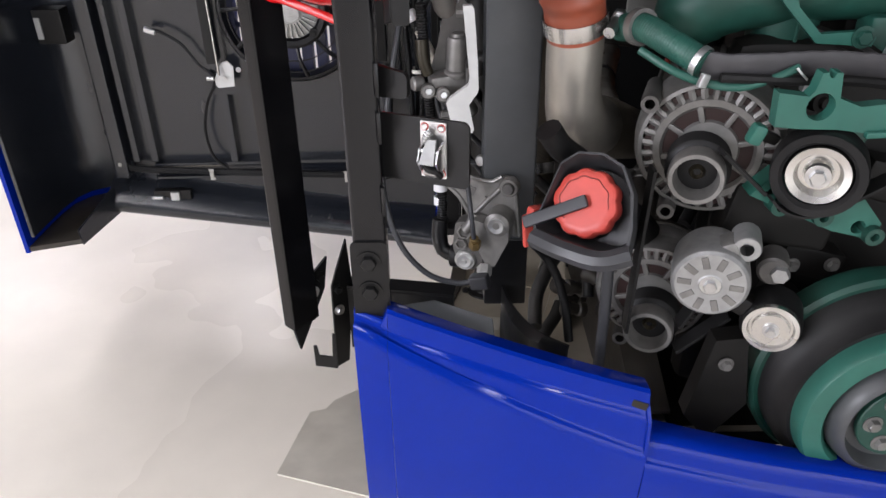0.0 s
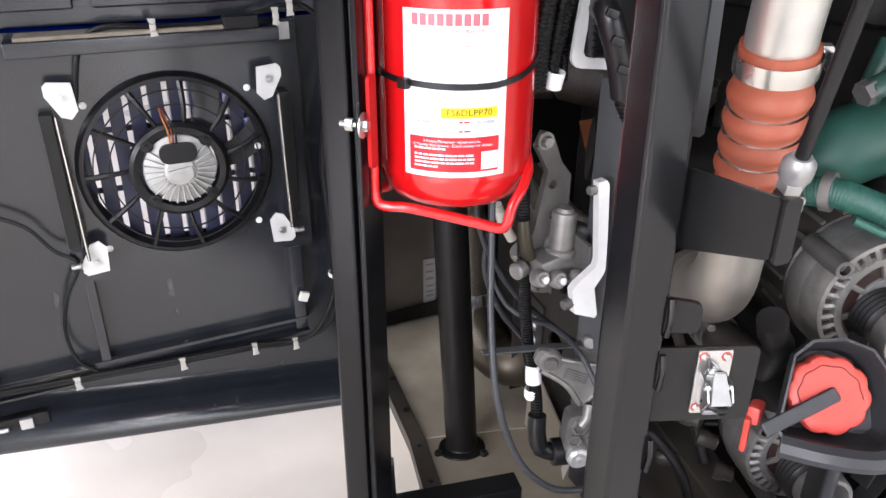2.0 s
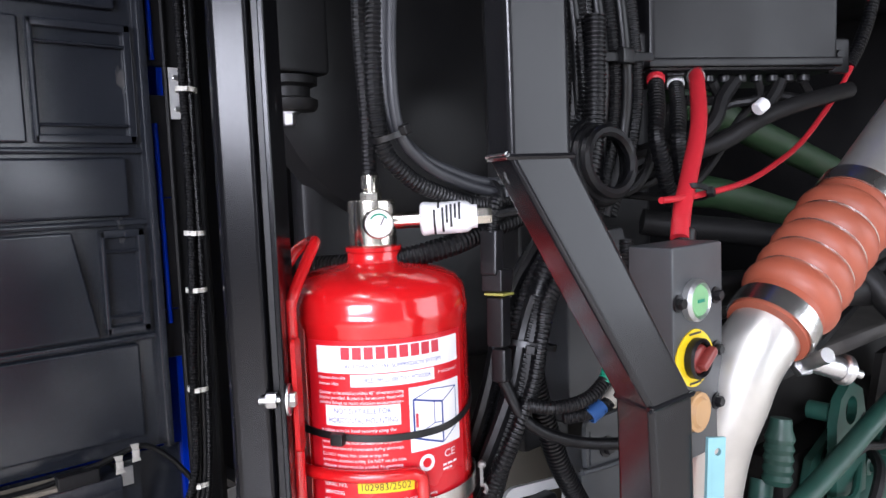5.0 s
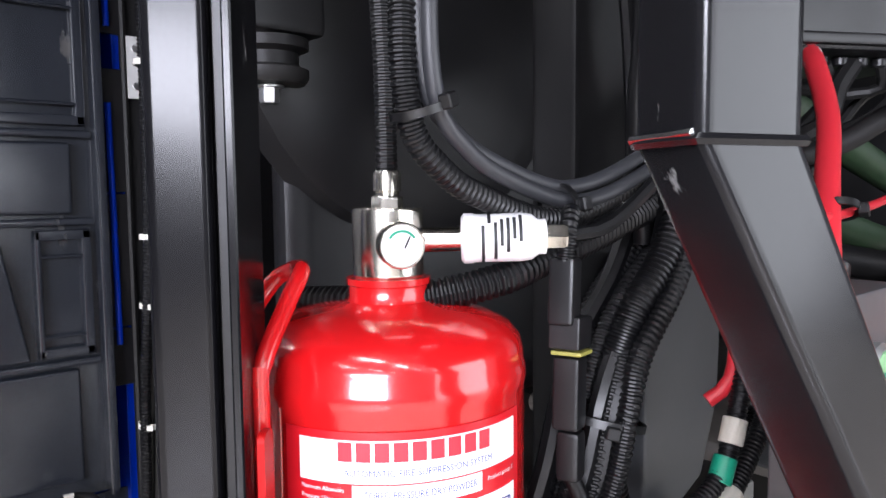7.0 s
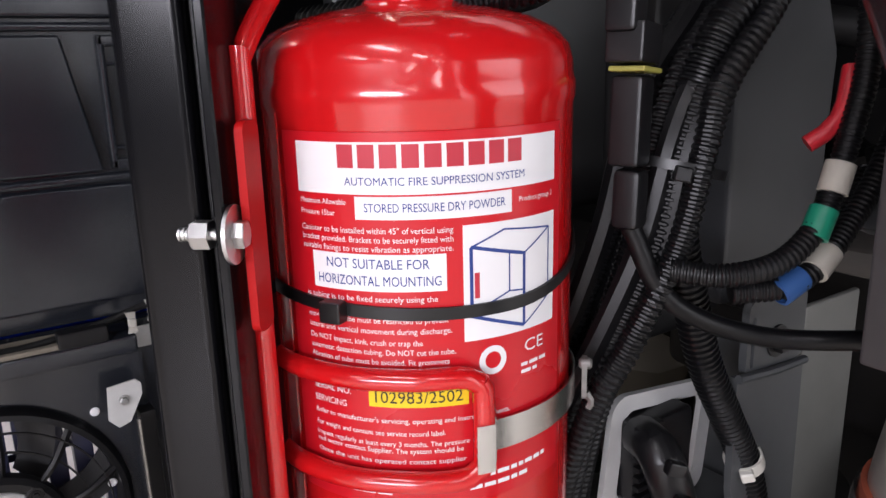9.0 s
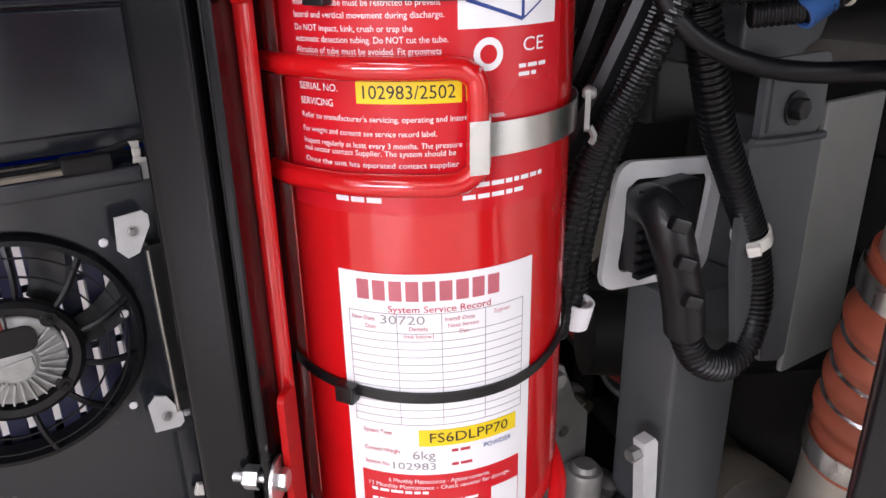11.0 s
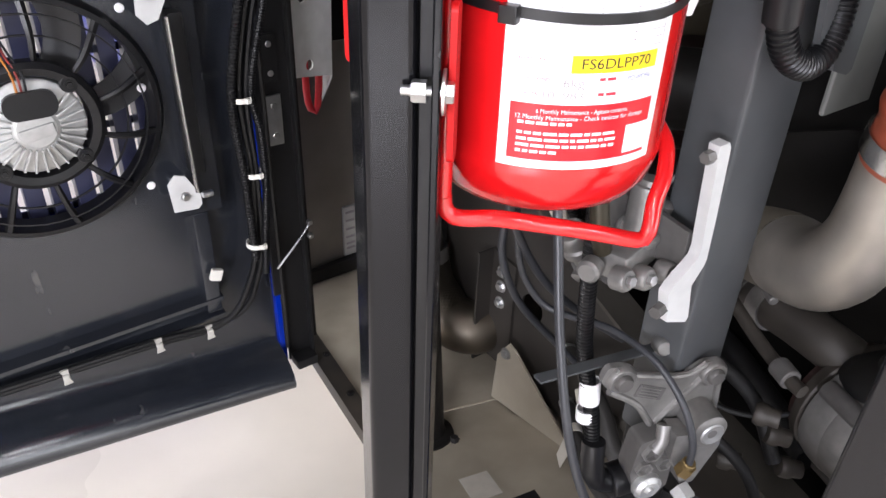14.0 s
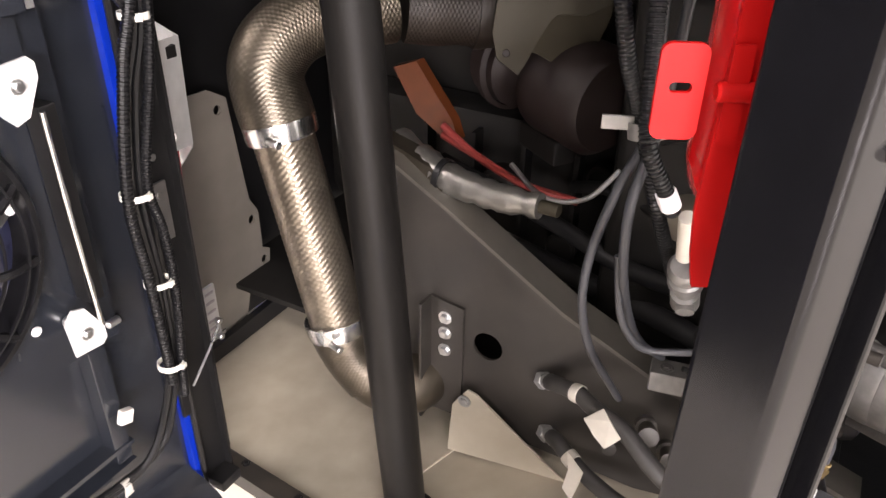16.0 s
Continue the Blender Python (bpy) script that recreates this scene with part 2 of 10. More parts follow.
# ---- materials ----
def material(name, colour, rough=0.5, metal=0.0, var=0.18, grain=60.0, bump=0.15, dist=0.001, coat=0.0, dust=0.0, dust_colour=(0.3, 0.27, 0.23), spec=0.5):
    """A surface with coarse and fine variation of colour, gloss and relief, and a film of dust."""
    m = bpy.data.materials.new(name)
    m.use_nodes = True
    nt = m.node_tree
    bs = nt.nodes["Principled BSDF"]
    link = nt.links.new
    co = nt.nodes.new("ShaderNodeTexCoord")
    fine, coarse = nt.nodes.new("ShaderNodeTexNoise"), nt.nodes.new("ShaderNodeTexNoise")
    for n, s, d in ((fine, grain, 4.0), (coarse, grain / 9, 5.0)):
        n.inputs["Scale"].default_value, n.inputs["Detail"].default_value = s, d
        link(co.outputs["Object"], n.inputs["Vector"])
    ramp = nt.nodes.new("ShaderNodeMapRange")
    ramp.inputs["From Min"].default_value, ramp.inputs["From Max"].default_value = 0.3, 0.7
    ramp.inputs["To Min"].default_value, ramp.inputs["To Max"].default_value = 1 - var, 1 + var * 0.6
    both = nt.nodes.new("ShaderNodeMath")
    both.operation = "ADD"
    half = nt.nodes.new("ShaderNodeMath")
    half.operation = "MULTIPLY"
    half.inputs[1].default_value = 0.5
    link(fine.outputs["Fac"], both.inputs[0])
    link(coarse.outputs["Fac"], both.inputs[1])
    link(both.outputs[0], half.inputs[0])
    link(half.outputs[0], ramp.inputs["Value"])
    tint = nt.nodes.new("ShaderNodeVectorMath")
    tint.operation = "SCALE"
    tint.inputs[0].default_value = colour
    link(ramp.outputs[0], tint.inputs["Scale"])
    out = tint.outputs[0]
    rr = nt.nodes.new("ShaderNodeMapRange")
    rr.inputs["From Min"].default_value, rr.inputs["From Max"].default_value = 0.3, 0.7
    rr.inputs["To Min"].default_value, rr.inputs["To Max"].default_value = max(0.03, rough * 0.78), min(1.0, rough * 1.25)
    link(coarse.outputs["Fac"], rr.inputs["Value"])
    if dust > 0:
        patch = nt.nodes.new("ShaderNodeTexNoise")
        patch.inputs["Scale"].default_value, patch.inputs["Detail"].default_value = grain / 5, 6.0
        link(co.outputs["Object"], patch.inputs["Vector"])
        dm = nt.nodes.new("ShaderNodeMapRange")
        dm.inputs["From Min"].default_value, dm.inputs["From Max"].default_value = 0.42, 0.75
        dm.inputs["To Min"].default_value, dm.inputs["To Max"].default_value = dust * 0.25, dust
        link(patch.outputs["Fac"], dm.inputs["Value"])
        mix = nt.nodes.new("ShaderNodeMix")
        mix.data_type = "RGBA"
        link(dm.outputs[0], mix.inputs["Factor"])
        link(out, mix.inputs["A"])
        mix.inputs["B"].default_value = (*dust_colour, 1)
        out = mix.outputs["Result"]
    link(out, bs.inputs["Base Color"])
    link(rr.outputs[0], bs.inputs["Roughness"])
    bs.inputs["Metallic"].default_value = metal
    bs.inputs["Coat Weight"].default_value = coat
    bs.inputs["Coat Roughness"].default_value = 0.06
    bs.inputs["Specular IOR Level"].default_value = spec
    if bump > 0:
        bp = nt.nodes.new("ShaderNodeBump")
        bp.inputs["Strength"].default_value, bp.inputs["Distance"].default_value = bump, dist
        link(half.outputs[0], bp.inputs["Height"])
        link(bp.outputs["Normal"], bs.inputs["Normal"])
    return m


def scuffed(m, colour=(0.22, 0.22, 0.22), scale=22.0, level=0.665):
    """Small rubbed marks, longer along the height, and fine scratches."""
    nt = m.node_tree
    bs, co = nt.nodes["Principled BSDF"], nt.nodes["Texture Coordinate"]
    mp = nt.nodes.new("ShaderNodeMapping")
    mp.inputs["Scale"].default_value = (1.0, 1.0, 0.35)
    no = nt.nodes.new("ShaderNodeTexNoise")
    no.inputs["Scale"].default_value, no.inputs["Detail"].default_value, no.inputs["Roughness"].default_value = scale, 9.0, 0.68
    mr = nt.nodes.new("ShaderNodeMapRange")
    mr.inputs["From Min"].default_value, mr.inputs["From Max"].default_value = level, level + 0.035
    mr.inputs["To Max"].default_value = 0.75
    mix = nt.nodes.new("ShaderNodeMix")
    mix.data_type = "RGBA"
    old = bs.inputs["Base Color"].links[0].from_socket
    nt.links.new(co.outputs["Object"], mp.inputs["Vector"])
    nt.links.new(mp.outputs["Vector"], no.inputs["Vector"])
    nt.links.new(no.outputs["Fac"], mr.inputs["Value"])
    nt.links.new(mr.outputs[0], mix.inputs["Factor"])
    nt.links.new(old, mix.inputs["A"])
    mix.inputs["B"].default_value = (*colour, 1)
    nt.links.new(mix.outputs["Result"], bs.inputs["Base Color"])
    return m



CONCRETE = material("polished_concrete", (0.90, 0.83, 0.735), 0.29, 0, 0.15, 3.5, 0.06, dust=0.45, dust_colour=(0.49, 0.425, 0.345), spec=0.55)
HALL_GREY = material("hall_wall_grey", (0.12, 0.125, 0.13), 0.7, 0, 0.1, 4, 0.05)
BLACK_POST = scuffed(material("satin_black_steel", (0.0035, 0.0035, 0.0045), 0.18, 0, 0.3, 38, 0.10, spec=0.24, coat=0.0, dust=0.02, dust_colour=(0.12, 0.12, 0.12)))
REAR_POST = scuffed(scuffed(material("worn_satin_black_steel", (0.006, 0.006, 0.0072), 0.2, 0, 0.25, 45, 0.06, spec=0.36, dust=0.03, dust_colour=(0.10, 0.10, 0.10))), (0.5, 0.49, 0.47), 13.0, 0.72)
BLACK_STEEL = material("black_coated_steel", (0.007, 0.007, 0.0075), 0.36, 0, 0.25, 50, 0.12, spec=0.32, dust=0.03, dust_colour=(0.12, 0.11, 0.10))
DOOR_BLACK = scuffed(material("black_door_lining", (0.0125, 0.0147, 0.0200), 0.22, 0, 0.25, 30, 0.12, 0.004, spec=0.8, dust=0.03, dust_colour=(0.12, 0.12, 0.12)), (0.07, 0.068, 0.066), 14.0, 0.66)
PLASTIC = material("black_plastic", (0.006, 0.006, 0.007), 0.36, 0, 0.2, 90, 0.08, spec=0.35, dust=0.03, dust_colour=(0.12, 0.11, 0.10))
RUBBER = material("dull_black_rubber", (0.009, 0.009, 0.0095), 0.48, 0, 0.25, 80, 0.15, spec=0.22, dust=0.10, dust_colour=(0.065, 0.058, 0.05))
DUSTY_HOSE = material("dusty_black_hose", (0.022, 0.021, 0.020), 0.55, 0, 0.3, 60, 0.2, dust=0.5, dust_colour=(0.06, 0.053, 0.045))
CONDUIT = material("black_conduit", (0.004, 0.004, 0.0046), 0.38, 0, 0.2, 90, 0.05, spec=0.32)
GREY_CABLE = material("grey_cable_sheath", (0.026, 0.027, 0.031), 0.45, 0, 0.15, 80, 0.06)
GREY_STEEL = material("dark_grey_frame_paint", (0.050, 0.054, 0.058), 0.42, 0, 0.2, 45, 0.15, dust=0.25, dust_colour=(0.09, 0.085, 0.08))
SHELL_GREY = material("dark_grey_shell_paint", (0.026, 0.0275, 0.030), 0.4, 0, 0.15, 40, 0.08, dust=0.1, dust_colour=(0.05, 0.05, 0.05))
FRAME_BROWN = material("dusty_chassis_paint", (0.0150, 0.0135, 0.0120), 0.42, 0, 0.22, 40, 0.15, dust=0.35, dust_colour=(0.052, 0.043, 0.035))
POLE_GREY = material("dark_grey_pole_paint", (0.0052, 0.0048, 0.0045), 0.45, 0, 0.25, 40, 0.12, spec=0.2, dust=0.15, dust_colour=(0.02, 0.017, 0.014))
BLUE = material("blue_body_paint", (0.0012, 0.0185, 0.27), 0.07, 0, 0.05, 30, 0.02, spec=0.2, coat=0.0)
NAVY = material("navy_grille_paint", (0.034, 0.037, 0.078), 0.35, 0, 0.15, 40, 0.1)
RED = material("red_gloss_paint", (0.56, 0.0042, 0.0065), 0.2, 0, 0.06, 40, 0.03, coat=0.65, dust=0.025, dust_colour=(0.4, 0.25, 0.24))
LABEL_RED = material("red_label_print", (0.56, 0.008, 0.016), 0.3, 0, 0.04, 50, 0.02)
LABEL_WHITE = material("white_label_paper", (0.8, 0.79, 0.8), 0.35, 0, 0.03, 60, 0.02)
SEAL_YELLOW = material("dull_yellow_seal", (0.3, 0.28, 0.06), 0.5, 0, 0.1, 60, 0.02)
LABEL_YELLOW = material("yellow_label_tape", (0.8, 0.58, 0.01), 0.35, 0, 0.04, 60, 0.02)
OLD_PAPER = material("old_paper_tag", (0.46, 0.43, 0.37), 0.6, 0, 0.12, 60, 0.05)
RED_SATIN = material("red_satin_paint", (0.42, 0.0035, 0.004), 0.5, 0, 0.08, 40, 0.04, spec=0.25)
INK = material("black_print", (0.012, 0.012, 0.014), 0.5, 0, 0.1, 60, 0.0)
INK_BLUE = material("blue_print", (0.02, 0.05, 0.24), 0.5, 0, 0.1, 60, 0.0)
INK_GREY = material("grey_print", (0.3, 0.27, 0.28), 0.5, 0, 0.1, 60, 0.0)
INK_PINK = material("faded_red_print", (0.50, 0.13, 0.16), 0.5, 0, 0.15, 60, 0.0)
INK_RED = material("red_print", (0.5, 0.03, 0.05), 0.5, 0, 0.1, 60, 0.0)
NICKEL = material("nickel_plated_brass", (0.72, 0.68, 0.6), 0.2, 1.0, 0.1, 60, 0.05)
ZINC = material("zinc_plated_steel", (0.62, 0.62, 0.62), 0.32, 1.0, 0.18, 70, 0.12)
GALV = material("galvanised_sheet", (0.56, 0.57, 0.57), 0.42, 0.9, 0.25, 30, 0.15, dust=0.15, dust_colour=(0.35, 0.33, 0.3))
BRIGHT_GALV = material("bright_galvanised_sheet", (0.62, 0.62, 0.61), 0.4, 0.2, 0.2, 30, 0.12)
STAINLESS = material("brushed_stainless", (0.66, 0.65, 0.63), 0.24, 1.0, 0.1, 90, 0.05)
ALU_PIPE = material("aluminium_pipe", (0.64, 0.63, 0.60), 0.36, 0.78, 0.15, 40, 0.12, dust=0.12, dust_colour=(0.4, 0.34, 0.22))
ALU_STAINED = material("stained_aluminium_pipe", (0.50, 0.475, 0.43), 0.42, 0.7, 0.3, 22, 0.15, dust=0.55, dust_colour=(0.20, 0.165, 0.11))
# Dusty pipe metal, darkened in its colour for the shade deep in the bay.
PIPE_SHADED = material("shaded_dusty_pipe", (0.17, 0.15, 0.12), 0.6, 0.2, 0.3, 18, 0.15, dust=0.5, dust_colour=(0.13, 0.11, 0.08))
MOTOR_ALU = material("bright_cast_aluminium", (0.50, 0.50, 0.485), 0.45, 0.45, 0.25, 80, 0.25)
ALU_CAST = material("dull_cast_aluminium", (0.27, 0.265, 0.255), 0.5, 0.65, 0.3, 70, 0.3, dust=0.3, dust_colour=(0.14, 0.125, 0.11))
ALU_WORN = material("worn_cast_aluminium", (0.235, 0.228, 0.218), 0.5, 0.6, 0.35, 70, 0.3, dust=0.35, dust_colour=(0.12, 0.107, 0.092))
ALU_MID = material("grey_cast_aluminium", (0.38, 0.38, 0.375), 0.48, 0.65, 0.25, 80, 0.25, dust=0.2, dust_colour=(0.17, 0.155, 0.14))
ALU_LIGHT = material("pale_cast_aluminium", (0.5, 0.5, 0.49), 0.45, 0.7, 0.22, 80, 0.25, dust=0.15, dust_colour=(0.2, 0.18, 0.16))
SILICONE = material("orange_silicone_hose", (0.34, 0.078, 0.04), 0.45, 0, 0.12, 60, 0.08, dust=0.15, dust_colour=(0.3, 0.16, 0.11))
GREEN = material("green_engine_paint", (0.0075, 0.062, 0.045), 0.42, 0, 0.4, 35, 0.16, spec=0.4, dust=0.55, dust_colour=(0.04, 0.052, 0.042))
# Lighter copy of GREEN; light on the front castings put into the colour.
GREEN_PALER = material("paler_green_engine_paint", (0.020, 0.120, 0.090), 0.42, 0, 0.25, 35, 0.12, spec=0.4, dust=0.3, dust_colour=(0.08, 0.12, 0.10))
GUARD_GREY = material("worn_dark_grey_plastic", (0.029, 0.030, 0.034), 0.5, 0, 0.25, 60, 0.12, dust=0.2, dust_colour=(0.09, 0.085, 0.08))
LOOM_SLEEVE = material("grubby_loom_sleeve", (0.046, 0.046, 0.050), 0.5, 0, 0.45, 40, 0.3, 0.003, dust=0.5, dust_colour=(0.095, 0.086, 0.088))
GREEN_PIPE = material("green_hose_cover", (0.012, 0.04, 0.012), 0.5, 0, 0.2, 60, 0.1, dust=0.3, dust_colour=(0.03, 0.035, 0.02))
ALU_DARK = material("oily_cast_aluminium", (0.13, 0.125, 0.12), 0.55, 0.5, 0.35, 60, 0.3, dust=0.35, dust_colour=(0.07, 0.06, 0.052))
# One near-black for the engine parts that are not green.
ENGINE_DARK = material("engine_near_black", (0.006, 0.0056, 0.0052), 0.5, 0, 0.35, 40, 0.3, spec=0.25, dust=0.2, dust_colour=(0.02, 0.017, 0.014))
COPPER = material("copper_winding", (0.022, 0.008, 0.0065), 0.6, 0.1, 0.25, 90, 0.2)
CAP_RED = material("red_cap_plastic", (0.55, 0.06, 0.045), 0.5, 0, 0.15, 60, 0.12, dust=0.15, dust_colour=(0.3, 0.12, 0.09))
TRAY = material("beige_tray_sheet", (0.38, 0.34, 0.272), 0.42, 0.2, 0.3, 14, 0.08, dust=0.6, dust_colour=(0.23, 0.19, 0.14))
BARE_SHEET = material("bare_corner_sheet", (0.68, 0.64, 0.56), 0.45, 0.1, 0.25, 16, 0.1, dust=0.45, dust_colour=(0.42, 0.36, 0.28))
BULKHEAD = material("dusty_bulkhead_sheet", (0.20, 0.18, 0.152), 0.45, 0.25, 0.3, 12, 0.06, dust=0.5, dust_colour=(0.13, 0.115, 0.095))
MESH_SLEEVE = material("steel_mesh_sleeve", (0.22, 0.190, 0.150), 0.36, 0.9, 0.40, 30, 0.05, dust=0.35, dust_colour=(0.16, 0.13, 0.095))
FOIL = material("dimpled_foil_wrap", (0.110, 0.095, 0.075), 0.40, 0.9, 0.45, 25, 0.05, dust=0.5, dust_colour=(0.085, 0.068, 0.048))
DULL_FOIL = material("dull_foil_sleeve", (0.34, 0.325, 0.295), 0.36, 0.9, 0.3, 26, 0.9, 0.012)
DUSTY_BLACK = material("dusty_black_lining", (0.012, 0.012, 0.013), 0.5, 0, 0.3, 30, 0.15, dust=0.55, dust_colour=(0.13, 0.105, 0.075))
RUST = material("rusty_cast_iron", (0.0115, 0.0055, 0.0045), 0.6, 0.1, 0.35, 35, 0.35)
BRASS = material("dull_brass", (0.20, 0.14, 0.06), 0.42, 0.8, 0.25, 60, 0.2)
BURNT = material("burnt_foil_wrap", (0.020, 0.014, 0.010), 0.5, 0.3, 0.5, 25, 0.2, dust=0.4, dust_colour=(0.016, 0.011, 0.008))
PIPE_BROWN = material("dusty_brown_pipe", (0.030, 0.026, 0.022), 0.5, 0.1, 0.3, 30, 0.2, dust=0.5, dust_colour=(0.055, 0.046, 0.036))
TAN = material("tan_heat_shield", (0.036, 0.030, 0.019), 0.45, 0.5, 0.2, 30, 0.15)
AMBER = material("amber_plastic", (0.11, 0.024, 0.004), 0.45, 0, 0.4, 30, 0.15, dust=0.3, dust_colour=(0.06, 0.03, 0.015))
TIE_WHITE = material("white_nylon_tie", (0.66, 0.64, 0.58), 0.4, 0, 0.08, 70, 0.05)
CLIP_GREY = material("aged_nylon_clip", (0.40, 0.385, 0.35), 0.45, 0, 0.15, 70, 0.05)
TIE_BLACK = material("black_nylon_tie", (0.006, 0.006, 0.0065), 0.35, 0, 0.1, 70, 0.05)
TEAL_TAPE = material("green_tape", (0.01, 0.22, 0.13), 0.4, 0, 0.1, 70, 0.05)
TAPE_BLUE = material("blue_tape", (0.03, 0.09, 0.26), 0.4, 0, 0.1, 70, 0.05)
CYAN = material("light_blue_zinc_bracket", (0.24, 0.46, 0.50), 0.4, 0.35, 0.12, 50, 0.1)
BUTTON_GREEN = material("green_button", (0.2, 0.42, 0.2), 0.35, 0, 0.06, 60, 0.02)
KNOB_RED = material("dark_red_knob", (0.2, 0.03, 0.025), 0.35, 0, 0.1, 60, 0.03)
BUTTON_TAN = material("tan_button", (0.5, 0.3, 0.14), 0.35, 0, 0.06, 60, 0.02)
AMBER_LEAD = material("orange_lead_sheath", (0.42, 0.15, 0.02), 0.45, 0, 0.1, 60, 0.02)
# Paler than the web: dust, plus top light put into the colour.
RAIL_TOP = material("dusty_lit_rail_top", (0.05, 0.046, 0.04), 0.5, 0, 0.3, 30, 0.15, dust=0.6, dust_colour=(0.10, 0.088, 0.07))
RED_CABLE = material("red_cable_sheath", (0.5, 0.02, 0.03), 0.38, 0, 0.08, 60, 0.04)

# ---- the hall ----
def hall():
    top = 7.6
    single("floor", span((-10, -10, -0.12), (10, 13, 0.0), 0), CONCRETE, "pale polished concrete workshop floor with faint grey stains", "floor", kind="structure")
    single("ceiling", span((-10, -10, top), (10, 13, top + 0.15), 0), HALL_GREY, "grey sheet workshop ceiling", "ceiling", kind="structure")
    single("wall_east", span((10, -10, 0), (10.2, 13, top), 0), HALL_GREY, "plain grey hall wall", "wall", kind="structure")
    single("wall_north", span((-10, 13, 0), (10, 13.2, top), 0), HALL_GREY, "plain grey hall wall", "wall", kind="structure")

    def holed(boxes):
        bm = bmesh.new()
        for lo, hi in boxes:
            add_box(bm, [(a + b) / 2 for a, b in zip(lo, hi)], [b - a for a, b in zip(lo, hi)])
        return bm

    bm = holed((((-10, -10.2, 0), (-1.0, -10, top)), ((9.8, -10.2, 0), (10, -10, top)), ((-1.0, -10.2, 5.75), (9.8, -10, top))))
    single("wall_south", bm, HALL_GREY, "grey hall wall with a wide open doorway", "wall", kind="structure", smooth=False)
    y0, y1, z0, z1 = -9.4, -2.6, 2.45, 4.6
    bm = holed((((-10.2, -10, 0), (-10, 13, z0)), ((-10.2, -10, z1), (-10, 13, top)), ((-10.2, -10, z0), (-10, y0, z1)), ((-10.2, y1, z0), (-10, 13, z1))))
    single("wall_west", bm, HALL_GREY, "grey hall wall with a large window", "wall", kind="structure", smooth=False)
    win = thing("window_1", (-9.95, -6.0, z0), "large bright window with dark mullions in the hall wall", "window", kind="structure")
    bars = [((-9.98, y, z0), (-9.94, y + 0.08, z1)) for y in (y0, -7.7, -6.0, -4.3, y1 - 0.08)] + [((-9.98, y0, z), (-9.94, y1, z + 0.08)) for z in (z0, z1 - 0.08)]
    for lo, hi in bars:
        part("mullion", span(lo, hi, 0), PLASTIC, win)
    for lx, ly in LAMP_PLACES:
        px, py = lx / S, ly / S
        lamp = thing("ceiling_lamp", (px, py, 5.07), "long white light fitting hung on two rods", "ceiling lamp", "hall ceiling lamps")
        part("housing", span((px - 0.24, py - 0.9, 5.075), (px + 0.24, py + 0.9, 5.15), 0.01), HALL_GREY, lamp)
        for dy in (-0.7, 0.7):
            part("rod", span((px - 0.01, py + dy - 0.01, 5.15), (px + 0.01, py + dy + 0.01, top), 0), ZINC, lamp)


# ---- the engine bay's shell ----
def tray_z(y):
    """The tray lies nearly flat at the front and rises towards the rear."""
    return 0.235 + (2.33 - y) * 0.033 if y > 1.72 else 0.2552 + (1.72 - y) * 0.19


def door_z(x):
    """The height of the sloping bottom edge of the open door."""
    return 0.222 + (-0.017 - x) * 0.141


